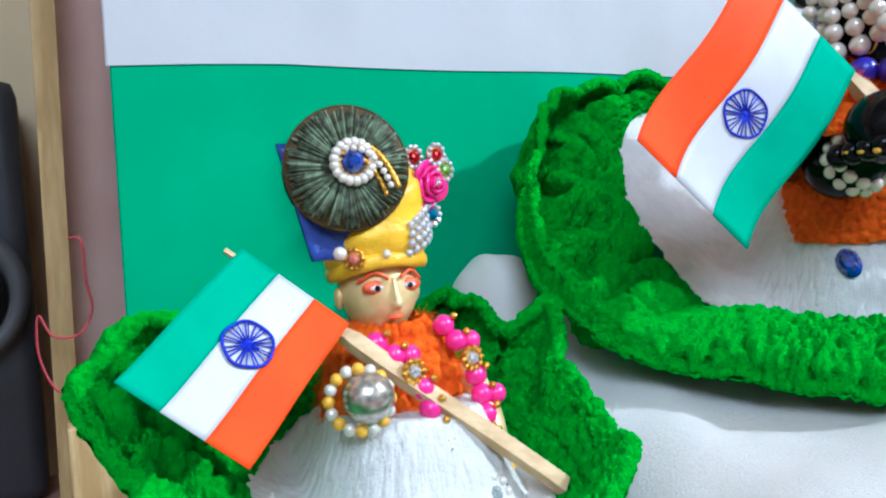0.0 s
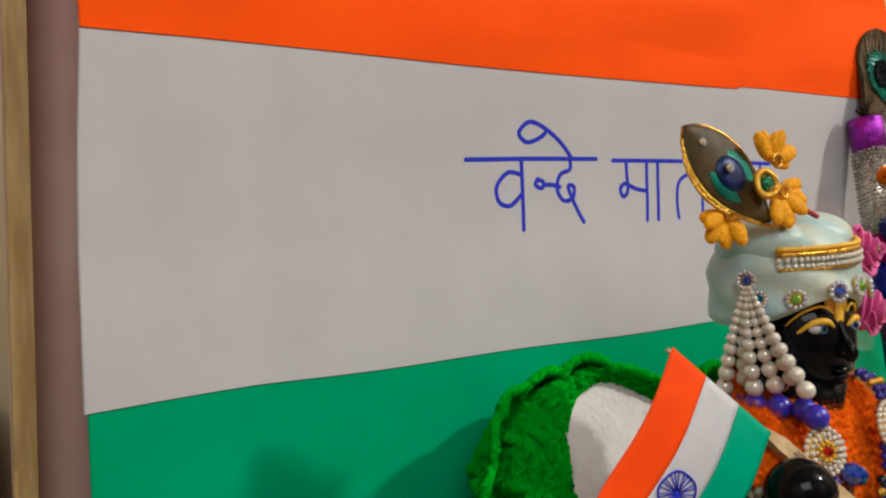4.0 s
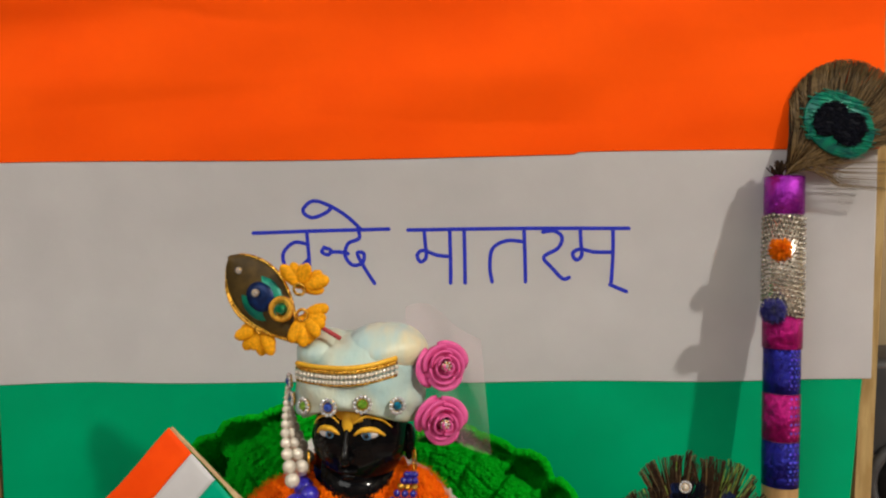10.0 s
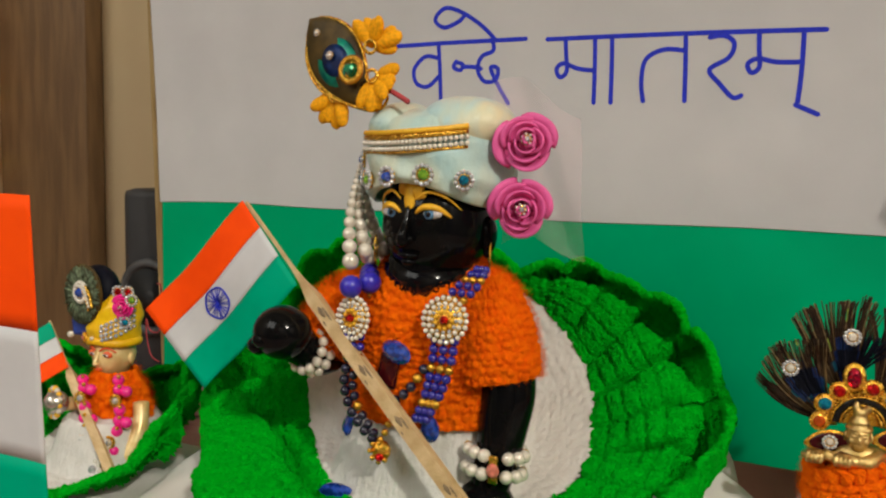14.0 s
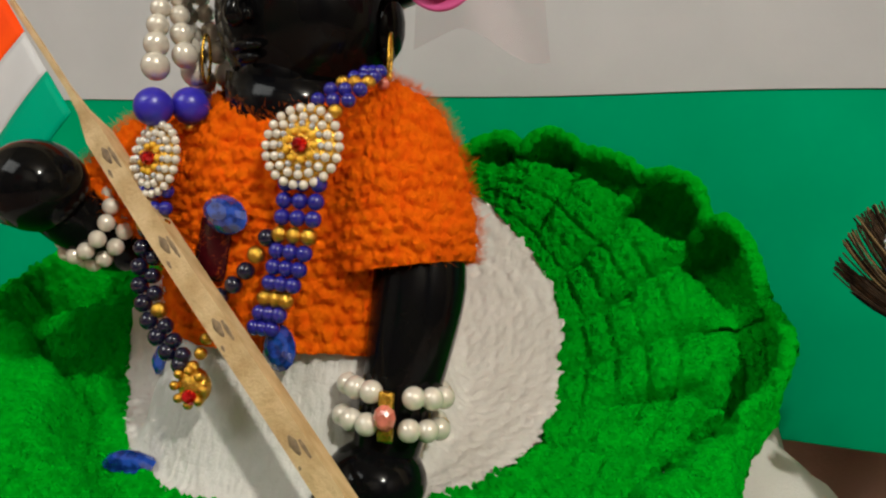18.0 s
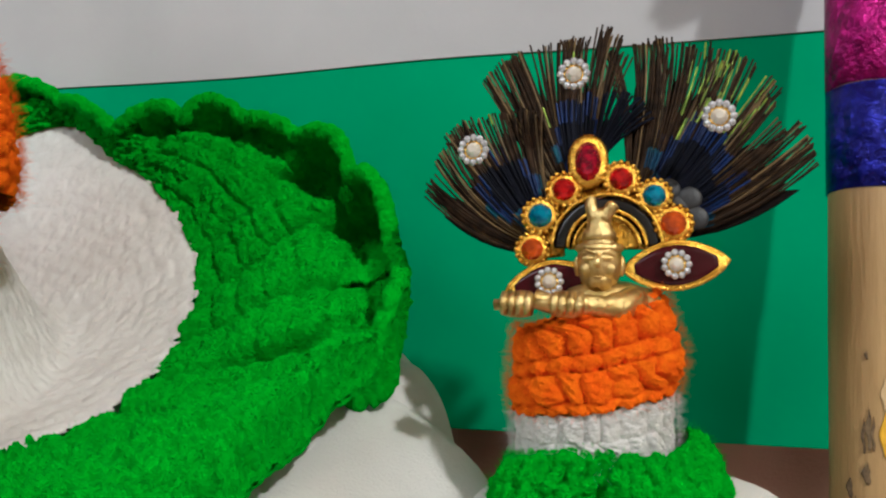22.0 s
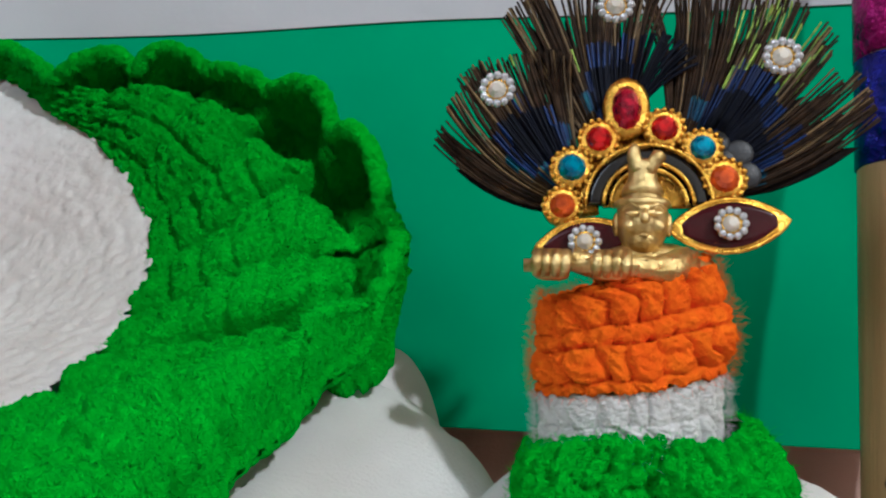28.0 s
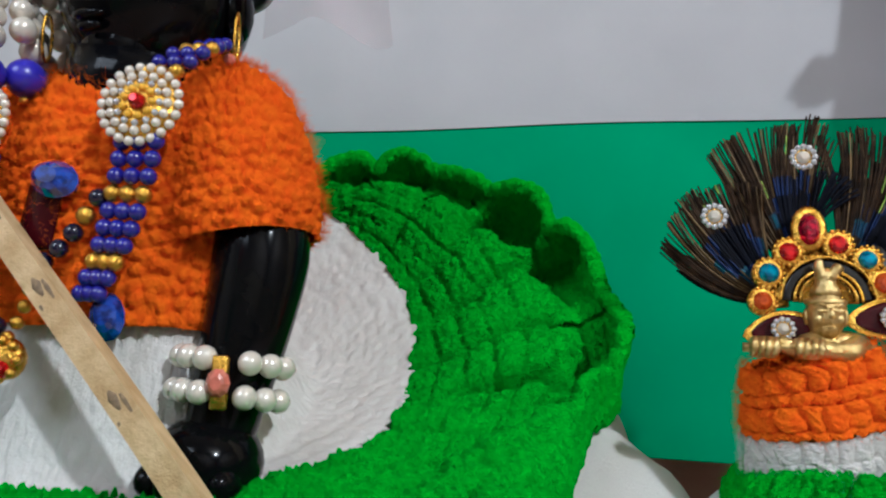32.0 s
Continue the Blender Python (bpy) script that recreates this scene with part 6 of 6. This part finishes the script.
gold.lathe([(0.0031, 0.0), (0.0028, 0.0012), (0.0021, 0.0022), (0.0020, 0.0034), (0.0022, 0.0044), (0.0014, 0.0052), (0.0004, 0.0054)], gf + (0, 0, 0.0038), seg=14)
gold.tube(smooth_line([gf + (-0.0006, -0.0010, 0.0072), gf + (-0.0013, -0.0008, 0.0092), gf + (-0.0012, -0.0008, 0.0112)], 3), [0.0011] * 4 + [0.0010, 0.0008, 0.0004], 8)
gold.tube(smooth_line([gf + (0.0006, -0.0010, 0.0072), gf + (0.0019, -0.0010, 0.0090), gf + (0.0026, -0.0010, 0.0100)], 3), [0.0011] * 4 + [0.0012, 0.0010, 0.0005], 8)
gold.tube([gh + (0, 0, -0.006), gh + (0, 0.001, -0.030)], [0.0028, 0.0070], 12)
gold.ball(gh + (0.0012, 0.0006, -0.0088), 0.0080, (1.15, 0.72, 0.5))
gold.tube(smooth_line([gh + (-0.0045, -0.0035, -0.0090), gh + (-0.007, -0.0062, -0.0090), gh + (-0.0100, -0.0065, -0.0080)], 5), 0.0017, 10)
gold.tube([gh + (0.0005, -0.0072, -0.0084), gh + (-0.0165, -0.0075, -0.0092)], 0.0010, 8)
for x in (-0.0044, -0.0126):
    gold.box(gh + (x, -0.0072, -0.0090), (0.0052, 0.0046, 0.0044), bevel=0.0014)
    for k in range(4):
        gold.tube([gh + (x - 0.0020 + 0.0013 * k, -0.0090, -0.0106), gh + (x - 0.0020 + 0.0013 * k, -0.0097, -0.0090), gh + (x - 0.0018 + 0.0013 * k, -0.0088, -0.0072)], [0.0006, 0.0010, 0.0007], 7)
gold.tube(smooth_line([gh + (0.0062, -0.0020, -0.0080), gh + (0.0030, -0.0058, -0.0094), gh + (-0.0030, -0.0068, -0.0090)], 4), [0.0024] * 5 + [0.0019] * 4, 10)
solid("figurine", gold, [BRASS], "tiny brass flute-playing figurine dressed in crochet", "figurine")


def dress(u, v):
    a = -2 * math.pi * u
    wx, wy, z = (float(np.interp(v, [0, 0.10, 0.34, 0.50, 0.545, 0.57, 0.80, 0.84, 0.90], q)) for q in
                 ([0.0114, 0.0124, 0.0133, 0.0136, 0.0132, 0.0130, 0.0129, 0.0129, 0.0130], [0.0106, 0.0116, 0.0126, 0.0130, 0.0126, 0.0120, 0.0120, 0.0120, 0.0122],
                  [0.0328, 0.0316, 0.0238, 0.0186, 0.0172, 0.0170, 0.0085, 0.0070, 0.0052]))
    bulge = 1 + 0.12 * max(0, math.cos(a + 0.3)) * math.exp(-((v - 0.34) / 0.16) ** 2)
    return np.array((0.3557 + wx * bulge * math.cos(a) + 0.0014 * v, -0.0680 + wy * math.sin(a), z + (0.0030 * (1 - v) + 0.0006) * math.cos(a) + 0.0008 * math.sin(a)))


def tall_stitches(nu, nv, cols, bands, deep, seed):
    """Relief of rows of upright yarn stitches that lean, between thin chained rows. bands: (end, True for a chain)."""
    u, v = np.meshgrid(np.arange(nu) / nu * cols, np.linspace(0, 1, nv), indexing="ij")
    v = v + 0.035 * (grain(u * 0.9, v * 2, seed) - 0.5)
    h, start = np.zeros(u.shape), 0.0
    for k, (end, chain) in enumerate(bands):
        t = np.clip((v - start) / (end - start), 0, 1)
        inside = (v >= start) & (v < end + (0.2 if end == 1 else 0))
        x = u + 0.37 * k + (0.15 if chain else 0.34) * (t - 0.5) + 0.75 * (grain(u * 0.9 + 5 * k, t * 2.2, seed + k) - 0.5)
        f = x - np.floor(x)
        size = SCATTER[(np.floor(x).astype(int) * 7 + k * 11 + seed) % 64, (np.floor(x).astype(int) * 3 + k) % 64]
        column = np.clip(1 - np.abs(2 * f - 1) ** 2.4, 0, 1) ** 0.7
        ply = 0.07 * np.sin(2 * np.pi * (2.2 * f + (1.2 if chain else 2.2) * t + size)) * column
        ends = np.clip(1 - np.abs(2 * t - 1) ** 5, 0, 1) ** 0.5
        tall = (column ** 0.8 * (0.55 + 0.45 * ends) + ply) * (0.80 + 0.35 * size)
        low = np.sqrt(np.clip(1 - (2 * t - 1) ** 2, 0, 1)) * (0.30 + 0.50 * column) + ply
        h = np.where(inside, low if chain else tall, h)
        hole = np.exp(-((t - 1) / 0.20) ** 2 - (np.minimum(f, 1 - f) / 0.24) ** 2) * (0.2 + size)
        h = h - np.where(inside, 0.95 * hole, 0)
        start = end
    return deep * (h + 0.22 * (grain(u * 5, v * 26, seed + 9) - 0.5) + 0.16 * (grain(u * 13, v * 70, seed + 10) - 0.5) - 0.55)


def frill(u, v):
    a = -2 * math.pi * u
    lobe = 1 + 0.10 * math.cos(4 * (a - 3.95)) * math.sin(math.pi * v)
    notch = 1 - 0.30 * math.exp(-((a % (2 * math.pi) - 4.72) / 0.17) ** 2) * min(1, v * 1.6)
    r = float(np.interp(v, [0, 0.15, 0.35, 0.6, 0.8, 1], [0.66, 0.82, 0.97, 1.03, 0.98, 0.74])) * lobe * notch
    return np.array((0.3590 + 0.0200 * r * math.cos(a), -0.0690 + 0.0165 * r * math.sin(a), float(np.interp(v, [0, 0.2, 0.5, 0.85, 1], [0.0098, 0.0088, 0.0030, -0.0030, -0.0042])) + 0.0012 * math.cos(a)
                     + 0.0010 * math.sin(3 * a + 1) * (1 - v)))


dress_c = thing("crochet_dress", (0.358, -0.068, -0.004), "tiny crocheted dress in orange, white and green bands", "doll dress")
for name, mat, v0, v1, cols, bands, deep, tooth in (("orange_band", YARN_O, 0.0, 0.555, 19, ((0.17, True), (0.46, False), (0.62, True), (0.88, False), (1.0, True)), 0.0021, 0.025),
                                                   ("white_band", YARN_W, 0.545, 0.845, 22, ((0.50, False), (1.0, False)), 0.0012, 0.045)):
    nu, nv = 520, 110
    edge = lambda u, v: dress(u, v0 + (v1 - v0 + tooth * abs(((u * cols + 0.37 * (len(bands) - 1) + 0.31) % 1.0) * 2 - 1) * v ** 6) * v)
    band = part(name, knit(Mesh(), sheet(edge, nu, nv, 160, 30), tall_stitches(nu, nv, cols, bands, deep, 71)), mat, dress_c)
    part("fluff", fuzz(Mesh(), dress, 4200, 0.0013, 72, v0=v0, v1=v1, thick=0.00002), mat, band, kind="stuff")
m = knit(Mesh(), sheet(frill, 620, 120), crochet(620, 120, 66, 9, 0.0015, 73, 0.8, 0.7, fluff=0.4))
m.grid(lambda u, v: frill(u, 1.0) * (1 - v) + np.array((0.3585, -0.0685, -0.0040)) * v, 60, 2, loop_u=True)
band = part("green_frill", m, YARN_G, dress_c, "bright green frill in two rounded lobes")
part("fluff", fuzz(Mesh(), frill, 1600, 0.0010, 74), YARN_G, band, kind="stuff")

# crown
crown = thing("crown", (0.359, -0.0675, 0.04), "gilt crown with red, blue and amber stones and black peacock feathers", "crown")
cc = np.array((0.3590, -0.0690, 0.0430))
cn = np.array((0.05, -0.99, 0.10))
tk = frame_of(cn)


def crown_at(x, z, out=0.0):
    return cc + tk @ np.array((x, z, out))


def arch(r0, r1, h, a0=0.0, a1=math.pi, tall=1.0):
    return Mesh().grid(lambda u, v: crown_at((r0 + (r1 - r0) * v) * math.cos(a0 + (a1 - a0) * u), (r0 + (r1 - r0) * v) * tall * math.sin(a0 + (a1 - a0) * u), h), 30, 3, thick=-0.0012)


part("gold_plate", arch(0.0072, 0.0118, 0.0, -0.15, math.pi + 0.15), GOLD, crown)
part("black_arch", arch(0.0066, 0.0090, 0.0014, 0.0, math.pi), ENAMEL_K, crown, "black enamel arch")
part("inner_plate", arch(0.0002, 0.0066, 0.0004, 0.0, math.pi), GOLD, crown)
for r in (0.0055, 0.0066, 0.0093):
    part("beaded_edge", Mesh().tube([crown_at(r * math.cos(a), r * math.sin(a), 0.0019) for a in np.linspace(0, math.pi, 30)], 0.00035, 6), GOLD, crown)
for a, r, g in ((19, 0.0024, GEM_O), (46, 0.0022, GEM_T), (76, 0.0023, GEM_R), (124, 0.0023, GEM_R), (153, 0.0024, GEM_T), (182, 0.0022, GEM_O)):
    c = crown_at(0.0122 * math.cos(radians(a)) - 0.0005, 0.0122 * math.sin(radians(a)) + 0.0002, 0.0008)
    cup = part("stone_cup", Mesh().lathe([(r * 1.38, -0.0010), (r * 1.42, 0.0004), (r * 1.05, 0.0009)], c, tk, 20), GOLD, crown)
    rimb = Mesh()
    for k in range(16):
        b = 2 * math.pi * k / 16
        rimb.ball(c + tk @ np.array((r * 1.28 * math.cos(b), r * 1.28 * math.sin(b), 0.0008)), r * 0.20, seg=6, rings=4)
    part("beaded_rim", rimb, GOLD, cup)
    part("gem", gem_mesh(r * 0.98, r * 0.6, tk, c + tk @ np.array((0, 0, 0.0006)), 12), g, cup, smooth=False)
tear = crown_at(-0.0032, 0.0152, 0.0010)
cup = part("stone_cup", Mesh().lathe([(0.0037, -0.0010), (0.0038, 0.0004), (0.0030, 0.0009)], tear, tk, 22, squash=(0.94, 1.34)), GOLD, crown)
part("gem", gem_mesh(0.0026, 0.0018, tk, tear + tk @ np.array((0, 0, 0.0008)), 12, stretch=(0.9, 1.4)), GEM_M, cup, "drop-shaped magenta stone", smooth=False)
for s, cx, cz, tilt, size in ((1, 0.0112, -0.0032, 6, 0.0087), (-1, -0.0095, -0.0062, 12, 0.0078)):
    ca, sa = math.cos(radians(tilt)), math.sin(radians(tilt))

    def plate(u, v, grow=1.0, h=0.0):
        w = 0.46 * size * math.sin(math.pi * u) ** 0.75 * grow
        x, z = (2 * u - 1) * size * grow, (2 * v - 1) * w
        return crown_at(cx + x * ca - z * sa, cz + x * sa + z * ca, 0.0022 + h)
    pl = part("leaf_plate", Mesh().grid(lambda u, v: plate(u, v), 20, 6, thick=-0.0009), GOLD, crown)
    part("enamel", Mesh().grid(lambda u, v: plate(u, v, 0.84, 0.0004), 20, 6, thick=-0.0006), WINE, pl, "dark wine-red enamel")
    part("beaded_rim", Mesh().tube([plate(u, 0.0, 0.97, 0.0006) for u in np.linspace(0, 1, 20)] + [plate(u, 1.0, 0.97, 0.0006) for u in np.linspace(1, 0, 20)[1:-1]], 0.0004, 5, closed=True), GOLD, pl)
    brooch(pl, plate(0.5, 0.5, 1, 0.0016), cn, 0.0024, PEARL, 11)


def fan(parent, foot, spread, length, count, seed, lean=0.0, eye=(0.5, 0.42), fleck=0.0, curl=(0.0, 0.0), tall=(1.0, 1.0), dark=False):
    """A cut peacock feather tip: thin barbs side by side in a vane that splits here and there, round a dark blue eye."""
    rnd2 = random.Random(seed)
    m = Mesh()
    a0, a1 = spread
    clump, hold, cut = 0.0, 0, 1.0
    steps = (0.06, 0.22, 0.34, 0.44, 0.54, 0.66, 0.80, 0.92, 1.0)
    for k in range(count):
        t = (k + rnd2.uniform(0, 0.6)) / count
        if hold <= 0:
            clump, hold, cut = rnd2.uniform(-0.075, 0.075), rnd2.randint(6, 26), rnd2.uniform(0.88, 1.0)
        hold -= 1
        a = radians(a0 + (a1 - a0) * t)
        el = length * (tall[0] + (tall[1] - tall[0]) * t) * (0.93 + 0.07 * math.sin(math.pi * t)) * cut * rnd2.uniform(0.968, 1.0)
        bend = clump + radians(rnd2.uniform(-2.0, 2.0)) + (t - 0.5) * 0.30
        h = rnd2.uniform(-0.0005, 0.0005)
        way = lambda q: a + bend * q * q + (curl[0] * t * t - curl[1] * (1 - t) ** 2) * (1 - q)
        pts = [crown_at(foot[0] + q * el * math.cos(way(q)), foot[1] + q * el * math.sin(way(q)), -0.0022 + h + lean * q) for q in steps]
        wide = el * radians(a1 - a0) / count
        bronze, drift = rnd2.random() < 0.16, rnd2.uniform(-0.12, 0.12)
        start = len(m.m)
        m.tube(pts, [max(0.00010, wide * 1.6 * (q + 0.14)) * (0.7 if q > 0.9 else 1) for q in steps], 4, flat=0.35, up=cn)
        for i in range(len(steps) - 1):
            q = (steps[i] + steps[i + 1]) / 2
            d = math.hypot((t - eye[0]) / 0.34, (q - eye[1]) / 0.25) + drift
            mi = 5 if bronze else 0
            if dark or d < 0.74:
                mi = 2
            elif d < 0.92:
                mi = 1
            elif d < 1.06 and q < eye[1] + 0.05:
                mi = 3
            elif abs(t - 0.48) < 0.17 and q > 0.5 and rnd2.random() < fleck:
                mi = 4
            m.m[start + i * 4:start + i * 4 + 4] = [mi] * 4

    def under(u, v, reach, lo, hi, ragged, depth):
        w = lo + (hi - lo) * u
        a = radians(a0 + (a1 - a0) * w) + (curl[0] * w * w - curl[1] * (1 - w) ** 2) * (1 - v * reach)
        el = length * (0.06 + (reach + ragged * (math.sin(u * 61) + math.sin(u * 143))) * v)
        return crown_at(foot[0] + el * math.cos(a), foot[1] + el * math.sin(a), depth + lean * v)
    if dark:
        vane = Mesh().grid(lambda u, v: under(u, v, 0.50, 0.22, 0.72, 0.03, -0.0030), 60, 10, thick=0.0002)
    else:
        vane = Mesh().grid(lambda u, v: under(u, v, 0.60, 0.01, 0.99, 0.05, -0.0034), 150, 8, thick=0.0002)
    feather = part("feather", vane, BARB_D, parent, "cut black and blue peacock feather tip")
    part("barb_fringe", m, [BARB, PEACOCK_B, PEACOCK_D, PEACOCK_T, FLECK, BARB_G], feather, "dark brown barbs round a blue-black eye", kind="stuff")


fan(crown, (-0.0085, 0.0000), (102, 148), 0.0310, 120, 1, 0.0, (0.42, 0.48), 0.03, (0.75, 0.0))
fan(crown, (-0.0040, 0.0050), (80, 119), 0.0395, 125, 2, -0.001, (0.34, 0.42), 0.02, (0.30, 0.0), (1.0, 0.93))
fan(crown, (0.0030, 0.0030), (29, 87), 0.0410, 200, 3, -0.001, (0.40, 0.42), 0.26, (0.0, 0.70), (0.93, 1.0))
fan(crown, (-0.0050, 0.0100), (60, 72), 0.0225, 16, 4, 0.0006, dark=True)
for x, z in ((0.3364, 0.0602), (0.3538, 0.0726), (0.3772, 0.0642)):
    brooch(crown, (x, -0.0735, z), (0, -1, 0.05), 0.0027, PEARL, 12)
tab = Mesh()
for x, z in ((0.0105, 0.0105), (0.0140, 0.0090), (0.0150, 0.0055), (0.0120, 0.0075)):
    tab.ball(crown_at(x, z, -0.0012), 0.0021, (1, 1, 0.25), tk, seg=14, rings=8)
part("felt_tab", tab, PLASTIC, crown, "dark grey felt scallops")


# ---- decorated flute ----
FX, FY = 0.4105, -0.0270
flute = thing("flute", (FX, FY, TOP), "bamboo flute with shiny tape bands and a peacock feather on top", "flute")
upright = np.eye(3)
part("bamboo", Mesh().lathe([(0.0078, TOP), (0.0084, TOP + 0.002), (0.0083, 0.0), (0.0084, 0.03), (0.0083, 0.0565), (0.0080, 0.20)], (FX, FY, 0), seg=36), BAMBOO, flute)
for z0, z1, mat, r in ((0.0568, 0.0790, FOIL_B, 0.0087), (0.0790, 0.1018, FOIL_M, 0.0088), (0.1018, 0.1235, FOIL_B, 0.0087), (0.1235, 0.1395, FOIL_M, 0.0093), (0.1885, 0.2070, FOIL_P, 0.0094)):
    part("tape_band", Mesh().lathe([(r - 0.0006, z0), (r, z0 + 0.0003), (r * 1.004, (z0 + z1) / 2), (r, z1 - 0.0003), (r - 0.0006, z1)], (FX, FY, 0), seg=40), mat, flute, "shiny foil tape")
def on_flute(deg, z, out=0.0):
    a = radians(deg)
    return np.array((FX + (0.00845 + out) * math.cos(a), FY + (0.00845 + out) * math.sin(a), z))


for deg, z, wide, tall, mat, name in ((-90, 0.0085, 8, 0.0042, YELLOW_P, "paint_mark"), (-91, 0.0160, 5, 0.0030, STICK, "paint_mark"), (-111, 0.0092, 3, 0.0038, GRIME, "smudge"), (-117, 0.0080, 2, 0.0030, GRIME, "smudge"),
                                      (-106, 0.0085, 2, 0.0030, GRIME, "smudge"), (-114, 0.0010, 5, 0.0018, GRIME, "smudge"), (-135, -0.0020, 4, 0.0016, GRIME, "smudge"), (-128, -0.0050, 2, 0.0014, GRIME, "smudge"), (-113, 0.0235, 1.5, 0.0005, GRIME, "smudge")):
    part(name, Mesh().grid(lambda u, v: on_flute(deg + wide * (2 * u - 1) * math.sin(math.pi * (0.12 + 0.80 * v)) + 1.2 * math.sin(9 * v), z + tall * (2 * v - 1) + 0.0004 * math.sin(11 * u), 0.00012), 8, 10, thick=0.0001), mat, flute)
for z0, z1, mats in ((0.0568, 0.0790, (GLINT_B, GLINT_B)), (0.0790, 0.1018, (GLINT_R, GLINT_B)), (0.1018, 0.1235, (GLINT_B, GLINT_B))):
    for k, mat in enumerate(mats):
        glints = Mesh()
        for col in range(-1, 2):
            for row in range(5):
                c = on_flute(-68 + 17 * col + 6 * k, z0 + 0.0028 + 0.0041 * row + 0.0018 * k, 0.0003)
                glints.ball(c, 0.0007, (1.0, 1.0, 0.28) if k else (0.6, 0.6, 0.22), frame_of((math.cos(radians(-68 + 17 * col)), math.sin(radians(-68 + 17 * col)), 0)), seg=8, rings=4)
        part("foil_glint", glints, mat, flute, "pressed marks in the foil, coloured to look like sparkle", kind="stuff")
part("flute_mouth", Mesh().lathe([(0.0094, 0.2071), (0.0080, 0.2074), (0.0070, 0.2050), (0.002, 0.2048)], (FX, FY, 0), seg=30), FOIL_P, flute)
sleeve_b = Mesh().lathe([(0.0090, 0.1393), (0.0092, 0.16), (0.0090, 0.1887)], (FX, FY, 0), seg=30)
for i in range(21):
    for k in range(26):
        a = 2 * math.pi * (k + 0.5 * (i % 2)) / 26
        z = 0.1402 + 0.00235 * i + 0.0010 * math.sin(a * 2)
        big_bead = (i + k) % 3 == 0
        sleeve_b.ball((FX + 0.0095 * math.cos(a), FY + 0.0095 * math.sin(a), z), 0.00105 if big_bead else 0.0008, (1, 1, 1) if big_bead else (1.2, 1.2, 0.7), seg=6, rings=4)
part("bead_sleeve", sleeve_b, SILVER, flute, "silver bead sleeve", kind="stuff")
for c, mat, r in (((FX - 0.0050, FY - 0.0100, 0.1715), WOOL_O, 0.0058), ((FX - 0.0078, FY - 0.0095, 0.1420), WOOL_B, 0.0066)):
    pm = Mesh()
    rnd = random.Random(6)
    for k in range(420):
        d = np.array([rnd.gauss(0, 1) for _ in range(3)])
        d /= np.linalg.norm(d)
        pm.tube([np.array(c), np.array(c) + d * r * rnd.uniform(0.8, 1.05)], [0.0004, 0.00022], 4)
    part("pompon", pm, mat, flute, "fluffy thread pompon")
# feather on the flute
pe = np.array((0.4355, FY - 0.0010, 0.2330))
quill = smooth_line([(FX - 0.002, FY, 0.2030), (0.4130, FY, 0.2110), (0.4210, FY, 0.2180), (0.4300, FY, 0.2260)], 6)
part("quill", Mesh().tube(quill, 0.0007, 6), BARB_G, flute)
fm = Mesh()
rnd = random.Random(21)
for k in range(900):
    a = radians(-28 + 196 * (k + rnd.random()) / 900)
    q0 = rnd.uniform(0.25, 1.0)
    root = quill[int(q0 * (len(quill) - 1))]
    rim_x = pe[0] + 0.004 + 0.0285 * math.cos(a) * rnd.uniform(0.95, 1.0)
    rim_z = pe[2] + 0.005 + 0.0275 * math.sin(a) * rnd.uniform(0.95, 1.0)
    end = np.array((rim_x, FY + rnd.uniform(-0.001, 0.001), rim_z))
    mid = (root + end) / 2 + np.array((0.004 * math.sin(a), rnd.uniform(-0.0008, 0.0008), -0.003 * math.cos(a)))
    fm.tube([root, (root + mid) / 2 * 1.0, mid, (mid + end) / 2, end], [0.0005, 0.0005, 0.00045, 0.0004, 0.00016], 4, mi=0 if rnd.random() < 0.75 else 1, flat=0.5)
for k in range(26):
    a = radians(rnd.uniform(-30, 14))
    fm.tube([np.array((0.418 + 0.001 * k * 0.3, FY, 0.2115 + 0.0002 * k)), np.array((0.418 + 0.02 * math.cos(a), FY - 0.001, 0.2115 + 0.018 * math.sin(a))), np.array((0.418 + 0.042 * math.cos(a * 0.6), FY - 0.001, 0.2115 + 0.036 * math.sin(a * 0.6)))], [0.0003, 0.0002, 0.0001], 4)
part("feather", fm, [BARB_G, BARB], flute, "peacock feather with a green and blue eye")
te = frame_of((0, -1, 0), (-0.75, 0, 0.65))
for size, mat, o, sx, name in ((0.0172, PEACOCK_G, (0, 0, 0), (0.86, 1.1), "green_eye"), (0.0100, PEACOCK_D, (-0.0010, 0.0048, 0.0010), (0.95, 0.75), "dark_eye"), (0.0092, PEACOCK_D, (0.0012, -0.0050, 0.0010), (0.95, 0.85), "dark_eye")):
    m = Mesh()
    for k in range(150):
        a, q = rnd.uniform(0, 2 * math.pi), rnd.random() ** 0.5
        p = np.array((size * sx[0] * q * math.cos(a) + o[0], size * sx[1] * q * math.sin(a) + o[1], 0.0012 + o[2]))
        dd = np.array((0.5, -0.86, 0)) * size * 0.16
        m.tube([pe + te @ (p - dd), pe + te @ (p + dd)], [0.0006, 0.0004], 4, flat=0.5)
    m.lathe([(size * 0.98, 0.0), (size * 0.96, 0.0008), (size * 0.4, 0.0010)], pe + te @ np.array((o[0], o[1], 0.0003 + o[2] * 0.9)), te, 28, squash=sx)
    part(name, m, mat, flute)
tuft(flute, (FX - 0.003, FY - 0.002, 0.2060), (-0.2, -0.1, 1), 0.0085, 0.28, 50, BARB, 14, "feather_stub", 0.0004)
flute.matrix_basis = Matrix.Translation((FX - 0.0025, FY - 0.0084, TOP)) @ Matrix.Rotation(radians(1.6), 4, "Y") @ Matrix.Rotation(radians(-4.6), 4, "X")
